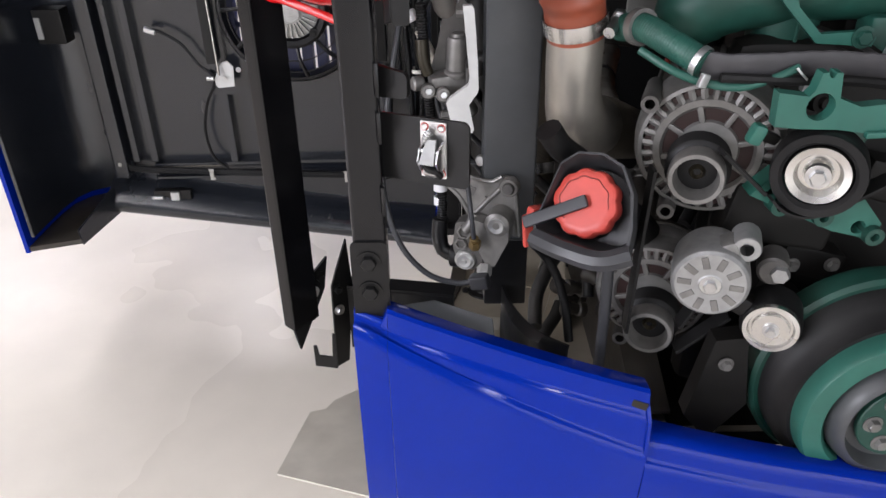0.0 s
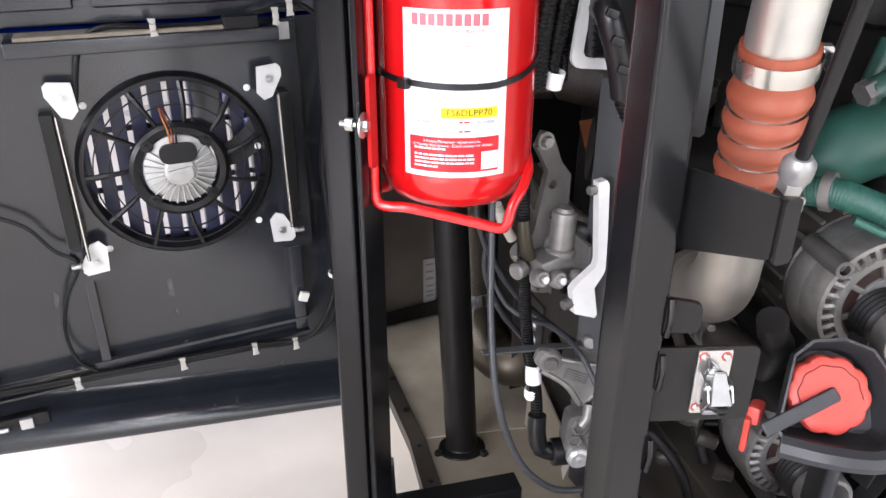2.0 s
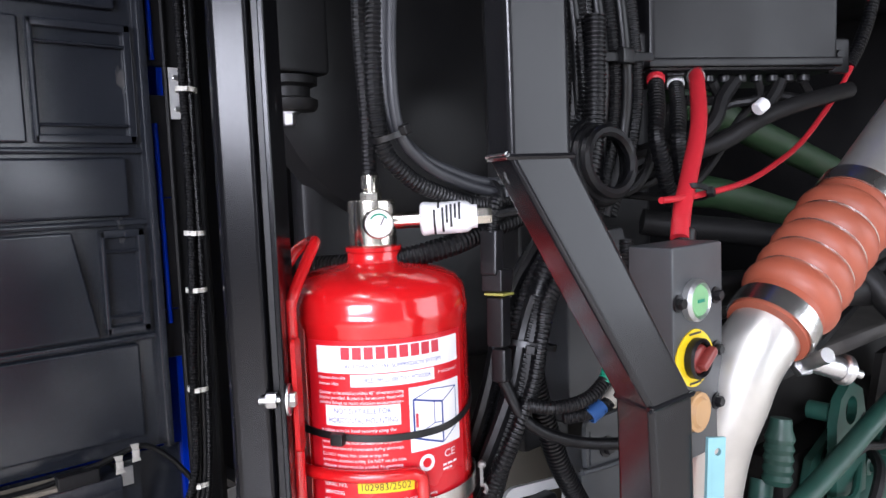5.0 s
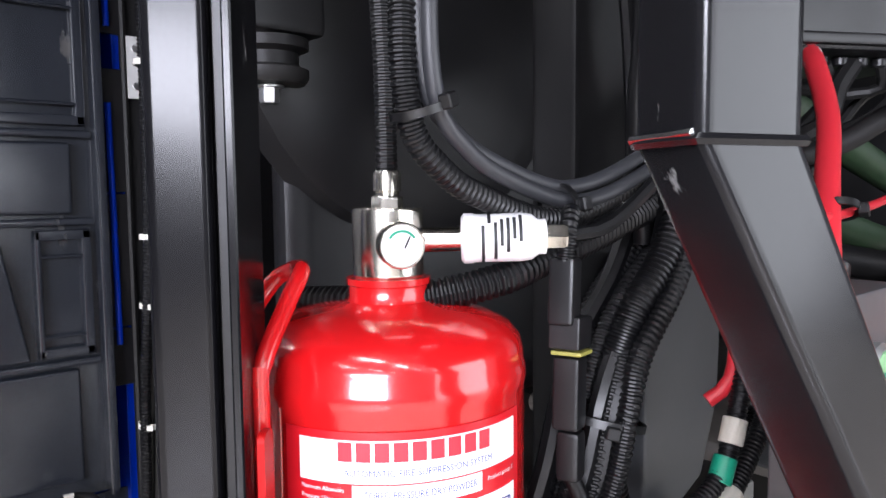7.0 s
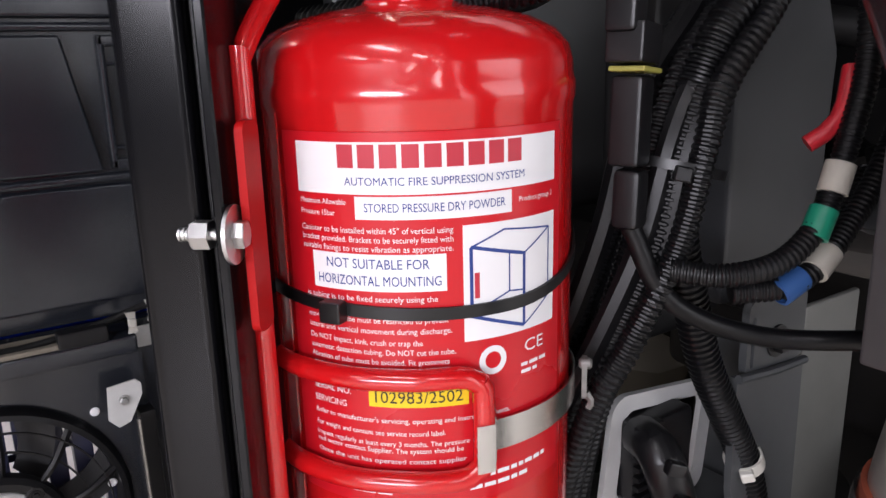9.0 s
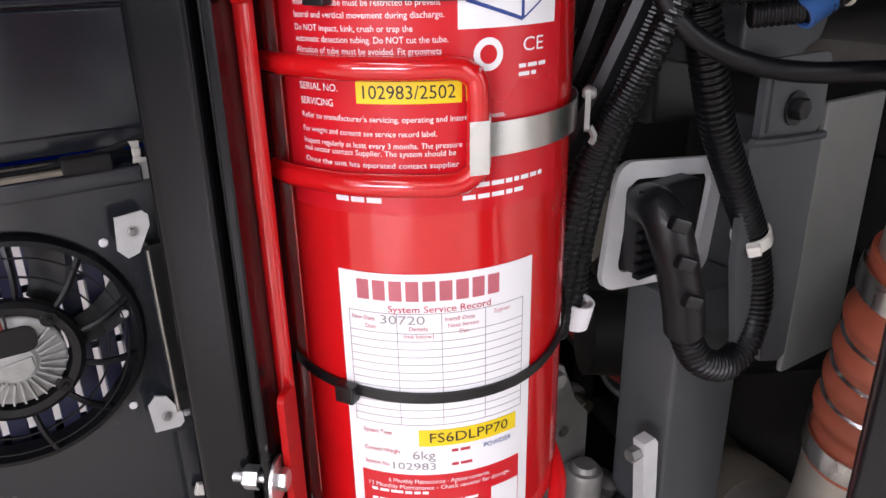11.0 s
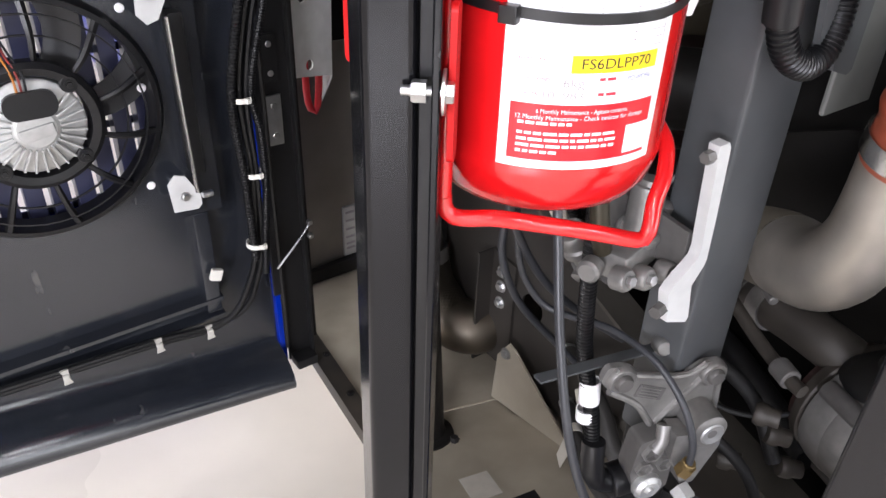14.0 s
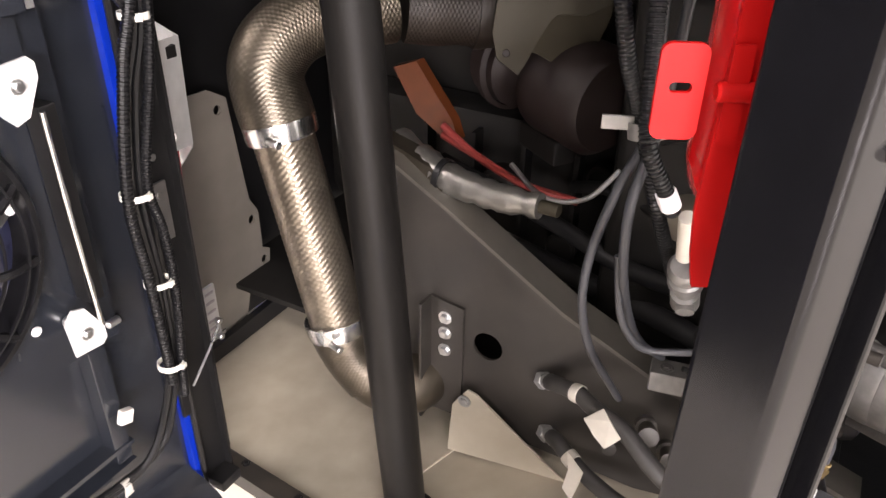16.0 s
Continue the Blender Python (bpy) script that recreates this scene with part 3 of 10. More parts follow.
def bay():
    single("bay_roof", span((-0.3, 1.0, 2.25), (2.4, 2.5, 2.3), 0.004), BLACK_STEEL, "black sheet roof of the engine bay", "panel", kind="structure")
    single("bay_side_wall", span((2.35, 0.9, 0.2), (2.4, 2.5, 2.25), 0), BLACK_STEEL, "black far side wall of the engine bay", "wall", kind="structure")
    single("bay_back_wall", span((0.03, 2.42, 0.2), (2.35, 2.46, 2.25), 0), BLACK_STEEL, "black sheet wall behind the engine bay", "wall", kind="structure")
    m = facing((0, 2.34, 0), (0, -1, 0))
    edge = [(0.08, 0.25), (0.37, 0.25), (0.39, 0.272), (0.44, 0.272), (0.452, 0.30), (0.475, 0.375), (0.545, 0.38), (0.55, 0.42), (0.525, 0.435), (0.525, 0.54), (0.50, 0.58), (0.47, 0.84), (0.42, 0.87), (0.08, 0.88)]
    bulk = plate(edge, m, 0.006, [(0.527, 0.40, 0.011), (0.36, 0.275, 0.012), (0.50, 0.525, 0.011), (0.44, 0.82, 0.011)])
    wall = thing("bulkhead", (0.3, 2.34, 0.24), "dusty bare metal bulkhead sheet with bolt holes", "bulkhead", kind="structure")
    part("sheet", bulk, BULKHEAD, wall)
    sticker = part("sticker", span((0.305, 2.326, 0.28), (0.345, 2.3335, 0.43), 0), material("grey_foil_sticker", (0.5, 0.49, 0.47), 0.4, 0.3, 0.1, 60, 0.05), wall, "pale grey foil sticker with unreadable print")
    for z in (0.30, 0.315, 0.335, 0.36, 0.385, 0.41):
        part("print_line", span((0.312, 2.3245, z), (0.338, 2.326, z + 0.006), 0), INK_GREY, sticker)
    bm = bmesh.new()
    add_plate(bm, [(0.08, 0.24), (0.75, 0.24), (0.75, 0.3), (0.08, 0.27)], facing((0, 2.325, 0), (0, -1, 0)), 0.02)
    part("foot_rail", bm, BLACK_STEEL, wall, "black foot rail")

    # sloping undertray
    tray = thing("undertray", (0.2, 1.7, 0.28), "dusty beige metal undertray sheet, seamed, sloping up towards the rear", "undertray", kind="structure")

    def sheet(points, lift=0.0, thick=0.004):
        bm = bmesh.new()
        add_prism(bm, [[(x, y, tray_z(y) + lift - d) for x, y in points] for d in (thick, 0.0)])
        return bm

    part("sheet", sheet([(0.12, 2.33), (0.06, 1.755), (0.36, 1.655), (0.62, 1.655), (0.62, 2.33)]), TRAY, tray)
    part("sheet", sheet([(0.058, 1.75), (-0.04, 1.30), (-0.06, 1.02), (0.62, 1.02), (0.62, 1.65), (0.358, 1.65)]), TRAY, tray)
    part("sheet", sheet([(-0.045, 1.30), (-0.222, 1.143), (-0.235, 1.11), (-0.265, 1.10), (-0.291, 0.91), (-0.11, 0.842), (-0.05, 0.86), (-0.062, 1.02)], 0.002), BARE_SHEET, tray, "bare corner sheet with a cut edge")
    # rail along the outer edge, with bolts
    rail = [(0.125, 2.33), (0.085, 2.33), (0.02, 1.75), (-0.09, 1.30), (-0.045, 1.30), (0.06, 1.75)]
    bm = bmesh.new()
    add_prism(bm, [[(x, y, tray_z(y) + d) for x, y in rail] for d in (-0.03, 0.006)])
    edge_rail = part("edge_rail", bm, DUSTY_BLACK, tray, "dusty black edge rail")
    for k in range(6):
        y = 1.42 + 0.15 * k
        x = (0.07 - (1.95 - y) * 0.145) if y > 1.75 else 0.04 - (1.75 - y) * 0.235
        part("bolt", bolt(bmesh.new(), (x, y, tray_z(y) + 0.006), (0, 0, 1), 0.006, 0.004), BLACK_STEEL, edge_rail)
    part("paper_tag", sheet([(0.075, 1.455), (0.13, 1.44), (0.145, 1.505), (0.09, 1.52)], 0.0035, 0.001), OLD_PAPER, tray, "pale paper tag stuck flat")
    # upturned flange beside the chassis rail
    bm = bmesh.new()
    add_prism(bm, [[(0.300 + d, 1.68, 0.27), (0.300 + d, 1.672, 0.394), (0.300 + d, 1.64, 0.443), (0.300 + d, 1.62, 0.438), (0.300 + d, 1.45, 0.318), (0.300 + d, 1.43, 0.31)] for d in (0.0, 0.004)])
    part("flange", bm, TRAY, tray, "upturned beige flange")
    bm = bmesh.new()
    bolt(bm, (0.298, 1.645, 0.415), (-1, 0, 0), 0.009, 0.006)
    part("bolt", bm, ALU_CAST, tray)


# ---- the two corner posts ----
def post_side():
    post = thing("body_post", (-0.285, 1.15, 0.55), "satin black steel body post carrying a red extinguisher", "body post")
    u, v = V(0.766, -0.643, 0), V(0.643, 0.766, 0)
    a = V(-0.3055, 1.156, 0)

    def ring(x0, x1, y0, y1, z, b=0.003):
        c = [(x0 + b, y0), (x1 - b, y0), (x1, y0 + b), (x1, y1 - b), (x1 - b, y1), (x0 + b, y1), (x0, y1 - b), (x0, y0 + b)]
        return [a + u * p + v * q + V(0, 0, z) for p, q in c]

    def body(z):
        c = rounded([(0, 0), (0.0325, 0), (0.0325, 0.055), (-0.018, 0.055)], 0.0055)
        return [a + u * p + v * q + V(0, 0, z) for p, q in c]

    part("tube", add_prism(bmesh.new(), [body(0.545), body(2.3)]), BLACK_POST, post)
    part("groove_strip", add_prism(bmesh.new(), [ring(0.0325, 0.042, 0.008, 0.05, 0.56, 0.001), ring(0.0325, 0.042, 0.008, 0.05, 2.3, 0.001)]), BLACK_STEEL, post)
    part("flange", add_prism(bmesh.new(), [ring(0.042, 0.047, -0.010, 0.05, 0.56, 0.001), ring(0.042, 0.047, -0.010, 0.05, 2.3, 0.001)]), BLACK_POST, post, "thin flange with rubbed edges")
    # foot plates with bolts
    def leaf(points, d):
        return add_prism(bmesh.new(), [[V(*p) + V(*d) * k for p in points] for k in (0, 1)])

    strip = part("foot_strip", leaf([(-0.195, 1.285, 0.66), (-0.213, 1.264, 0.61), (-0.226, 1.249, 0.57), (-0.230, 1.245, 0.37), (-0.207, 1.268, 0.37), (-0.190, 1.288, 0.55)], (0.003, -0.003, 0)), BLACK_STEEL, post, "black pointed foot strip")
    g = part("gusset", leaf([(-0.287, 1.143, 0.545), (-0.276, 1.136, 0.504), (-0.250, 1.18, 0.56), (-0.235, 1.218, 0.59), (-0.228, 1.236, 0.65), (-0.262, 1.186, 0.625), (-0.285, 1.155, 0.60)], (0.004, -0.003, 0)), BLACK_STEEL, post, "black bolted foot gusset")
    for p, m in (((-0.262, 1.166, 0.56), g), ((-0.270, 1.157, 0.59), g), ((-0.25, 1.19, 0.60), g), ((-0.24, 1.212, 0.62), g), ((-0.216, 1.258, 0.56), strip), ((-0.216, 1.258, 0.51), strip)):
        part("bolt", bolt(bmesh.new(), V(*p) + V(0.002, -0.004, 0), (0.6, -0.8, 0), 0.008, 0.008), ZINC if p[2] in (0.51, 0.60) else BLACK_STEEL, m)
    part("hook", plate([(-0.272, 0.378), (-0.226, 0.370), (-0.224, 0.46), (-0.231, 0.46), (-0.235, 0.40), (-0.262, 0.405), (-0.265, 0.43), (-0.272, 0.43)], facing((0, 1.24, 0), (0, -1, 0)), 0.004), BLACK_STEEL, post)


LATCH_OUT = (-0.37, -0.93, 0)


def post_rear():
    post = thing("body_post", (-0.1, 0.88, 0.5), "satin black steel body post with a welded offset and rubbed edges", "body post")
    # front left, front right, back right, back left corner at each height
    low = [(-0.1205, 0.8585), (-0.0755, 0.8585), (-0.0755, 0.8995), (-0.1205, 0.8995)]
    knee = [(-0.134, 0.860), (-0.0775, 0.8615), (-0.067, 0.902), (-0.119, 0.902)]
    high = [(-0.222, 0.903), (-0.176, 0.889), (-0.160, 0.926), (-0.206, 0.940)]

    def ring(corners, z, b=0.006):
        return [V(x, y, z) for x, y in rounded(corners, b)]

    mid = [tuple(0.7 * V(*p) + 0.3 * V(*q)) for p, q in zip(low, knee)]
    part("tube", add_prism(bmesh.new(), [ring(low, 0.52), ring(low, 1.15), ring(mid, 1.40), ring(knee, 1.563), ring(high, 1.741), ring(high, 2.34)]), REAR_POST, post)
    for corners, z in ((knee, 1.563), (high, 1.741)):
        r8 = ring(corners, z)
        part("weld_bead", hose([r8[15], r8[18], r8[1], r8[3], r8[6], r8[8]], 0.0022, 6, 0.003), REAR_POST, post)
    part("weld_bead", hose([V(*high[3], 1.7425), V(*high[3], 1.743).lerp(V(*high[0], 1.742), 0.5), V(*high[0], 1.743).lerp(V(*high[3], 1.742), 0.1)], 0.0018, 6, 0.002), ZINC, post, "bare bright weld spot")
    # foot plate with two bolts
    fp = part("foot_plate", plate(round_rect(0.05, 0.125, 0.008), facing((-0.099, 0.8585, 0.838), (0, -1, 0)), 0.004), BLACK_STEEL, post)
    for z in (0.871, 0.824):
        part("bolt", bolt(bmesh.new(), (-0.1, 0.854, z), (0, -1, 0), 0.011, 0.008), BLACK_STEEL, fp, "black hexagon bolt")
    # lugs and plates welded to the inner side
    m = facing((0, 0.852, 0), (0, -1, 0))
    part("latch_plate", plate(round_rect(0.124, 0.088, 0.009), facing((-0.0225, 0.8675, 1.0265), LATCH_OUT), 0.004), BLACK_STEEL, post, "black latch plate")
    part("lug", plate(rounded([(-0.030, 1.092), (0.026, 1.097), (0.026, 1.128), (-0.030, 1.133)], 0.009), facing((-0.058, 0.872, 0), (-0.55, -0.83, 0)), 0.006), BLACK_STEEL, post, "rounded tab lug")
    strut_m = facing((-0.0535, 0.829, 0), (-0.99, -0.14, 0))
    part("strut_lug", plate(rounded([(-0.046, 1.181), (0.044, 1.206), (0.044, 1.259), (-0.046, 1.257)], 0.004), strut_m, 0.004), BLACK_STEEL, post, "black strut plate")
    part("strut_lug", plate(round_rect(0.018, 0.056, 0.004, -0.040, 1.230), m @ Matrix.Translation((0, 0, 0.067)), 0.004), BLACK_STEEL, post, "folded edge of the strut plate")
    for z in (0.96, 1.06, 1.12):
        part("weld_bead", hose([(-0.0755, 0.857, z - 0.02), (-0.075, 0.855, z), (-0.0755, 0.857, z + 0.02)], 0.003, 6, 0.005), REAR_POST, post)


hall()
bay()
post_side()
post_rear()


# cross channel between the posts' feet
def cross_channel():
    ch = thing("cross_channel", (-0.14, 1.14, 0.40), "black steel channel between the post feet", "channel")
    a, b = V(-0.197, 1.273, 0), V(0.02, 1.235, 0)
    n = V(0.17, 0.985, 0)

    def bar(d0, d1, z0, z1):
        return add_prism(bmesh.new(), [[p + n * d + V(0, 0, z) for d, z in ((d0, z0), (d1, z0), (d1, z1), (d0, z1))] for p in (a, b)])

    part("web", bar(0.0, 0.005, 0.405, 0.548), BLACK_STEEL, ch)
    part("top_flange", bar(0.0, 0.04, 0.549, 0.555), BLACK_STEEL, ch, "paler worn top flange")
    part("low_flange", bar(0.0, 0.04, 0.398, 0.404), BLACK_STEEL, ch)
    # dished dark shelf beside the rear post's foot
    edge = [(-0.10, 1.23), (-0.125, 1.185), (-0.117, 1.13), (-0.095, 1.075), (-0.066, 1.036), (0.02, 0.99), (0.10, 1.0), (0.10, 1.18), (-0.02, 1.25)]
    c = V(0.0, 1.12, 0)
    rings = [[c + (V(x, y, 0) - c) * f + V(0, 0, z) for x, y in edge] for f, z in ((0.92, 0.522), (0.95, 0.535), (0.935, 0.539), (0.80, 0.530), (0.5, 0.524))]
    part("dished_shelf", add_prism(bmesh.new(), rings), GREY_STEEL, ch, "dished dark shelf sheet")


cross_channel()


# the rest of the bus body that closes the bay: body above and ahead, and the raised rear hatch
def bus_body():
    single("bus_body", span((0.14, 2.52, 0.30), (2.6, 11.0, 3.5), 0.02), BLUE, "blue bus body ahead of the engine bay", "bus body", kind="structure")
    single("bus_upper_body", span((-0.26, 0.93, 2.36), (2.6, 2.50, 3.5), 0.02), BLUE, "blue bus body above the engine bay", "bus body", kind="structure")
    h = thing("rear_hatch", (1.0, 0.85, 2.42), "raised blue rear hatch with a black lining, held by a gas strut", "hatch", kind="structure")
    for y0, z0, mt, nm in ((0.0, 0.0, BLACK_STEEL, "lining"), (0.0, 0.03, BLUE, "outer_skin")):
        bm = add_prism(bmesh.new(), [[(x, 0.90, 2.44 + z0), (x, 0.38, 2.375 + z0), (x, -0.30, 2.37 + z0), (x, -0.30, 2.39 + z0), (x, 0.38, 2.395 + z0), (x, 0.90, 2.46 + z0)] for x in (-0.36, 2.4)])
        part(nm, bm, mt, h)


bus_body()

# ---- fire extinguisher ----
EX, EY, ER = -0.145, 1.167, 0.0885


def on_can(angle, z, lift=0.0):
    a = radians(angle)
    return V(EX + (ER + lift) * math.cos(a), EY + (ER + lift) * math.sin(a), z)


def can_patch(a0, a1, z0, z1, lift, thick=0.0004):
    """A curved patch on the canister between two angles and heights."""
    bm = bmesh.new()
    n = max(2, int(abs(a1 - a0) / 4))
    rows = []
    for z in (z0, z1):
        for l in (lift, lift + thick):
            rows.append([bm.verts.new(on_can(a0 + (a1 - a0) * k / n, z, l)) for k in range(n + 1)])
    b0, b1, t0, t1 = rows
    for p, q in ((b1, t1), (t1, t0), (t0, b0), (b0, b1)):
        for k in range(n):
            bm.faces.new((p[k], p[k + 1], q[k + 1], q[k]))
    for k in (0, n):
        bm.faces.new((b0[k], b1[k], t1[k], t0[k]))
    return bm


def can_bars(parent, mat, a0, a1, z_top, rows, pitch, height, seed, words=True, lift=0.0009, name="print_line"):
    """Rows of unreadable print as plain bars."""
    rnd = random.Random(seed)
    for k in range(rows):
        z = z_top - k * pitch
        a = a0
        bm = bmesh.new()
        last = a1 if k < rows - 1 else a0 + (a1 - a0) * rnd.uniform(0.4, 0.9)
        while a < last - 1:
            w = rnd.uniform(2.0, 6.0) if words else last - a0
            e = min(a + w, last)
            p = [on_can(a, z - height, lift), on_can(e, z - height, lift), on_can(e, z, lift), on_can(a, z, lift)]
            bm.faces.new([bm.verts.new(q) for q in p])
            a = e + 0.8
        part(name, bm, mat, parent, smooth=False)


def can_line(body, size, a0, a1, z, lift=0.0011):
    """A line of lettering set to fill the angles from a0 to a1."""
    bm = text_verts(body, size, "LEFT")
    xs = [v.co.x for v in bm.verts]
    lo, w = min(xs), max(xs) - min(xs)
    for v in bm.verts:
        v.co = on_can(a0 + (a1 - a0) * (v.co.x - lo) / w, z + v.co.y, lift)
    return bm


def extinguisher():
    ex = thing("fire_extinguisher", (EX, EY, 1.145), "tall glossy red powder fire extinguisher with printed white labels", "fire extinguisher")
    prof = [(0, 1.156), (0.02, 1.154), (0.028, 1.147), (0.05, 1.1465), (0.064, 1.149), (0.077, 1.157), (0.0845, 1.168), (0.0878, 1.181), (0.0888, 1.186), (0.0892, 1.189), (ER, 1.193), (ER, 1.600), (ER + 0.0012, 1.603), (ER + 0.0012, 1.611), (ER, 1.614), (0.0880, 1.622), (0.0858, 1.630), (0.079, 1.638), (0.066, 1.6445), (0.048, 1.649), (0.034, 1.651), (0.0275, 1.653), (0.0262, 1.656), (0.0262, 1.663), (0.0275, 1.664), (0.0275, 1.668), (0.0, 1.668)]
    body = part("canister", add_lathe(bmesh.new(), prof, Matrix.Translation((EX, EY, 0)), 72), RED, ex, "glossy red canister")
    part("bottom_nut", disc((EX, EY, 1.142), (0, 0, 1), 0.014, 0.010), ZINC, body)
    # valve
    valve = part("valve", add_lathe(bmesh.new(), [(0, 1.668), (0.0225, 1.668), (0.0235, 1.671), (0.0235, 1.711), (0.0225, 1.713), (0, 1.713)], Matrix.Translation((EX, EY, 0)), 32), NICKEL, ex, "nickel plated valve block")
    bm = add_hex(bmesh.new(), (EX, EY, 1.713), (0, 0, 1), 0.0105, 0.008)
    add_lathe(bm, [(0, 1.720), (0.008, 1.720), (0.008, 1.723), (0.0095, 1.724), (0.0095, 1.735), (0.0085, 1.737), (0, 1.737)], Matrix.Translation((EX, EY, 0)), 16)
    part("tube_fitting", bm, NICKEL, valve)
    g = V(-0.48, -0.877, 0.0).normalized()
    gp = V(EX, EY, 1.692) + g * 0.026
    part("gauge_stem", disc(gp - g * 0.012, g, 0.011, 0.026), NICKEL, valve)
    gauge = part("gauge", lathe([(0, 0.012), (0.012, 0.012), (0.0142, 0.014), (0.0142, 0.026), (0.0132, 0.028), (0.0126, 0.0262), (0, 0.0262)], gp, g, 28), NICKEL, valve, "small round pressure gauge")
    part("dial", disc(gp + g * 0.0263, g, 0.0124, 0.0006, 24, 0), LABEL_WHITE, gauge, "white dial")
    gm = facing(gp + g * 0.0272, g)
    bm = bmesh.new()
    for k in range(8):
        a0, a1 = radians(150 - 15 * k), radians(150 - 15 * (k + 1))
        bm.faces.new([bm.verts.new(gm @ V(r * math.cos(a), r * math.sin(a), 0)) for r, a in ((0.0078, a0), (0.0095, a0), (0.0095, a1), (0.0078, a1))])
    part("dial_arc", bm, TEAL_TAPE, gauge, "green dial arc")
    part("needle", box(gm @ V(0.003, 0.002, 0.0006), (0.0010, 0.008, 0.0006), gm.to_3x3().to_4x4() @ rot(0, 0, -25), 0), INK, gauge)
    # pressure switch on a side stem
    ax = V(0.72, -0.69, 0.02).normalized()
    p0 = V(EX, EY, 1.6915)
    part("switch_stem", disc(p0 + ax * 0.02, ax, 0.0082, 0.032), NICKEL, valve)
    sw = part("pressure_switch", lathe([(0, 0.048), (0.014, 0.048), (0.0165, 0.05), (0.0165, 0.056), (0.0158, 0.057), (0.0158, 0.088), (0.0148, 0.094), (0.0115, 0.098), (0.0115, 0.103), (0, 0.103)], p0, ax, 24), LABEL_WHITE, ex, "white pressure switch with grey print")
    rnd = random.Random(2)
    for k in range(7):
        h0, a0 = 0.061 + 0.004 * k, rnd.uniform(1.5, 2.6)
        part("print_line", add_lathe(bmesh.new(), [(0.0161, h0), (0.0161, h0 + 0.0022)], to_axis(p0, ax), 8, rnd.uniform(0.8, 2.0), a0), INK, sw, smooth=False)
    part("gland", add_hex(bmesh.new(), p0 + ax * 0.103, ax, 0.0085, 0.014), NICKEL, sw)
    # vertical seam on the canister
    part("seam", hose([on_can(186, 1.20, -0.0005), on_can(186, 1.40, -0.0005), on_can(186, 1.60, -0.0005)], 0.0012, 6, 0.05), RED, body)

    # upper label
    lab = part("label", can_patch(190, 293, 1.3985, 1.592, 0.0003), LABEL_RED, ex, "red instruction label with white panels and fine print")
    part("title_panel", can_patch(197, 288.5, 1.563, 1.5875, 0.0007), LABEL_WHITE, lab)
    for k in range(9):
        a = 213 + k * 6.7
        part("brand_bar", can_patch(a, a + 5.2, 1.5755, 1.5865, 0.0011, 0.0002), INK_RED, lab)

    def write(body, size, a0, a1, z, mat=LABEL_WHITE, lift=0.0011, name="lettering"):
        part(name, can_line(body, size, a0, a1, z, lift), mat, lab, smooth=False)

    write("AUTOMATIC FIRE SUPPRESSION SYSTEM", 0.0055, 215, 273, 1.569, INK_BLUE, 0.0013)
    part("panel", can_patch(218, 268, 1.551, 1.562, 0.0007), LABEL_WHITE, lab)
    write("STORED PRESSURE DRY POWDER", 0.0060, 221, 265.5, 1.5565, INK_BLUE, 0.0013)
    write("Maximum Allowable", 0.0038, 197.7, 215, 1.5590)
    write("Pressure 15bar", 0.0038, 197.7, 211, 1.5535)
    write("Product group 2", 0.0038, 271, 287, 1.5565)
    for k, line in enumerate(("Canister to be installed within 45° of vertical using", "bracket provided. Bracket to be securely fitted with", "suitable fixings to resist vibration as appropriate.")):
        write(line, 0.0042, 197.5, 248, 1.5455 - 0.0045 * k)
    part("panel", can_patch(201.5, 245.7, 1.5155, 1.534, 0.0007), LABEL_WHITE, lab)
    write("NOT SUITABLE FOR", 0.0070, 207, 240.5, 1.5290, INK_BLUE, 0.0013)
    write("HORIZONTAL MOUNTING", 0.0070, 203.5, 244, 1.5205, INK_BLUE, 0.0013)
    for k, line in enumerate(("is tubing is to be fixed securely using the", "fixing kit provided. Ensure tubing is", "movement of tube must be restricted to prevent", "lateral and vertical movement during discharge.")):
        write(line, 0.0042, 198, 198 + 50 * len(line) / 48, 1.5115 - 0.0055 * k)
    for k, line in enumerate(("Do NOT impact, kink, crush or trap the", "automatic detection tubing. Do NOT cut the tube.", "Abrasion of tube must be avoided. Fit grommets", "around tube when passing through bulk heads etc.", "especially where vibration is present.")):
        write(line, 0.0042, 198, 198 + 50 * len(line) / 48, 1.4890 - 0.0051 * k)
    # picture of a cabinet with a canister inside
    pic = part("picture_panel", can_patch(251, 288.5, 1.488, 1.547, 0.0007), LABEL_WHITE, lab, "white panel with a blue line drawing")

    def stroke(points, w, mat):
        bm = bmesh.new()
        fine = []
        for (a0, z0), (a1, z1) in zip(points, points[1:]):
            fine += [(a0 + (a1 - a0) * k / 6, z0 + (z1 - z0) * k / 6) for k in range(6)]
        fine.append(points[-1])
        for (a0, z0), (a1, z1) in zip(fine, fine[1:]):
            d = V((a1 - a0) * ER * TAU / 360, z1 - z0, 0)
            n = V(-d.y, d.x, 0).normalized() * w
            da = math.degrees(n.x / ER)
            k = [(a0 + da, z0 + n.y), (a1 + da, z1 + n.y), (a1 - da, z1 - n.y), (a0 - da, z0 - n.y)]
            bm.faces.new([bm.verts.new(on_can(a, z, 0.0013)) for a, z in k])
        part("drawn_line", bm, mat, pic, smooth=False)

    stroke([(253.5, 1.501), (253.5, 1.536), (273, 1.529), (273, 1.491), (253.5, 1.501)], 0.0009, INK_BLUE)
    stroke([(253.5, 1.536), (265, 1.543), (285, 1.5395), (273, 1.529)], 0.00045, INK_BLUE)
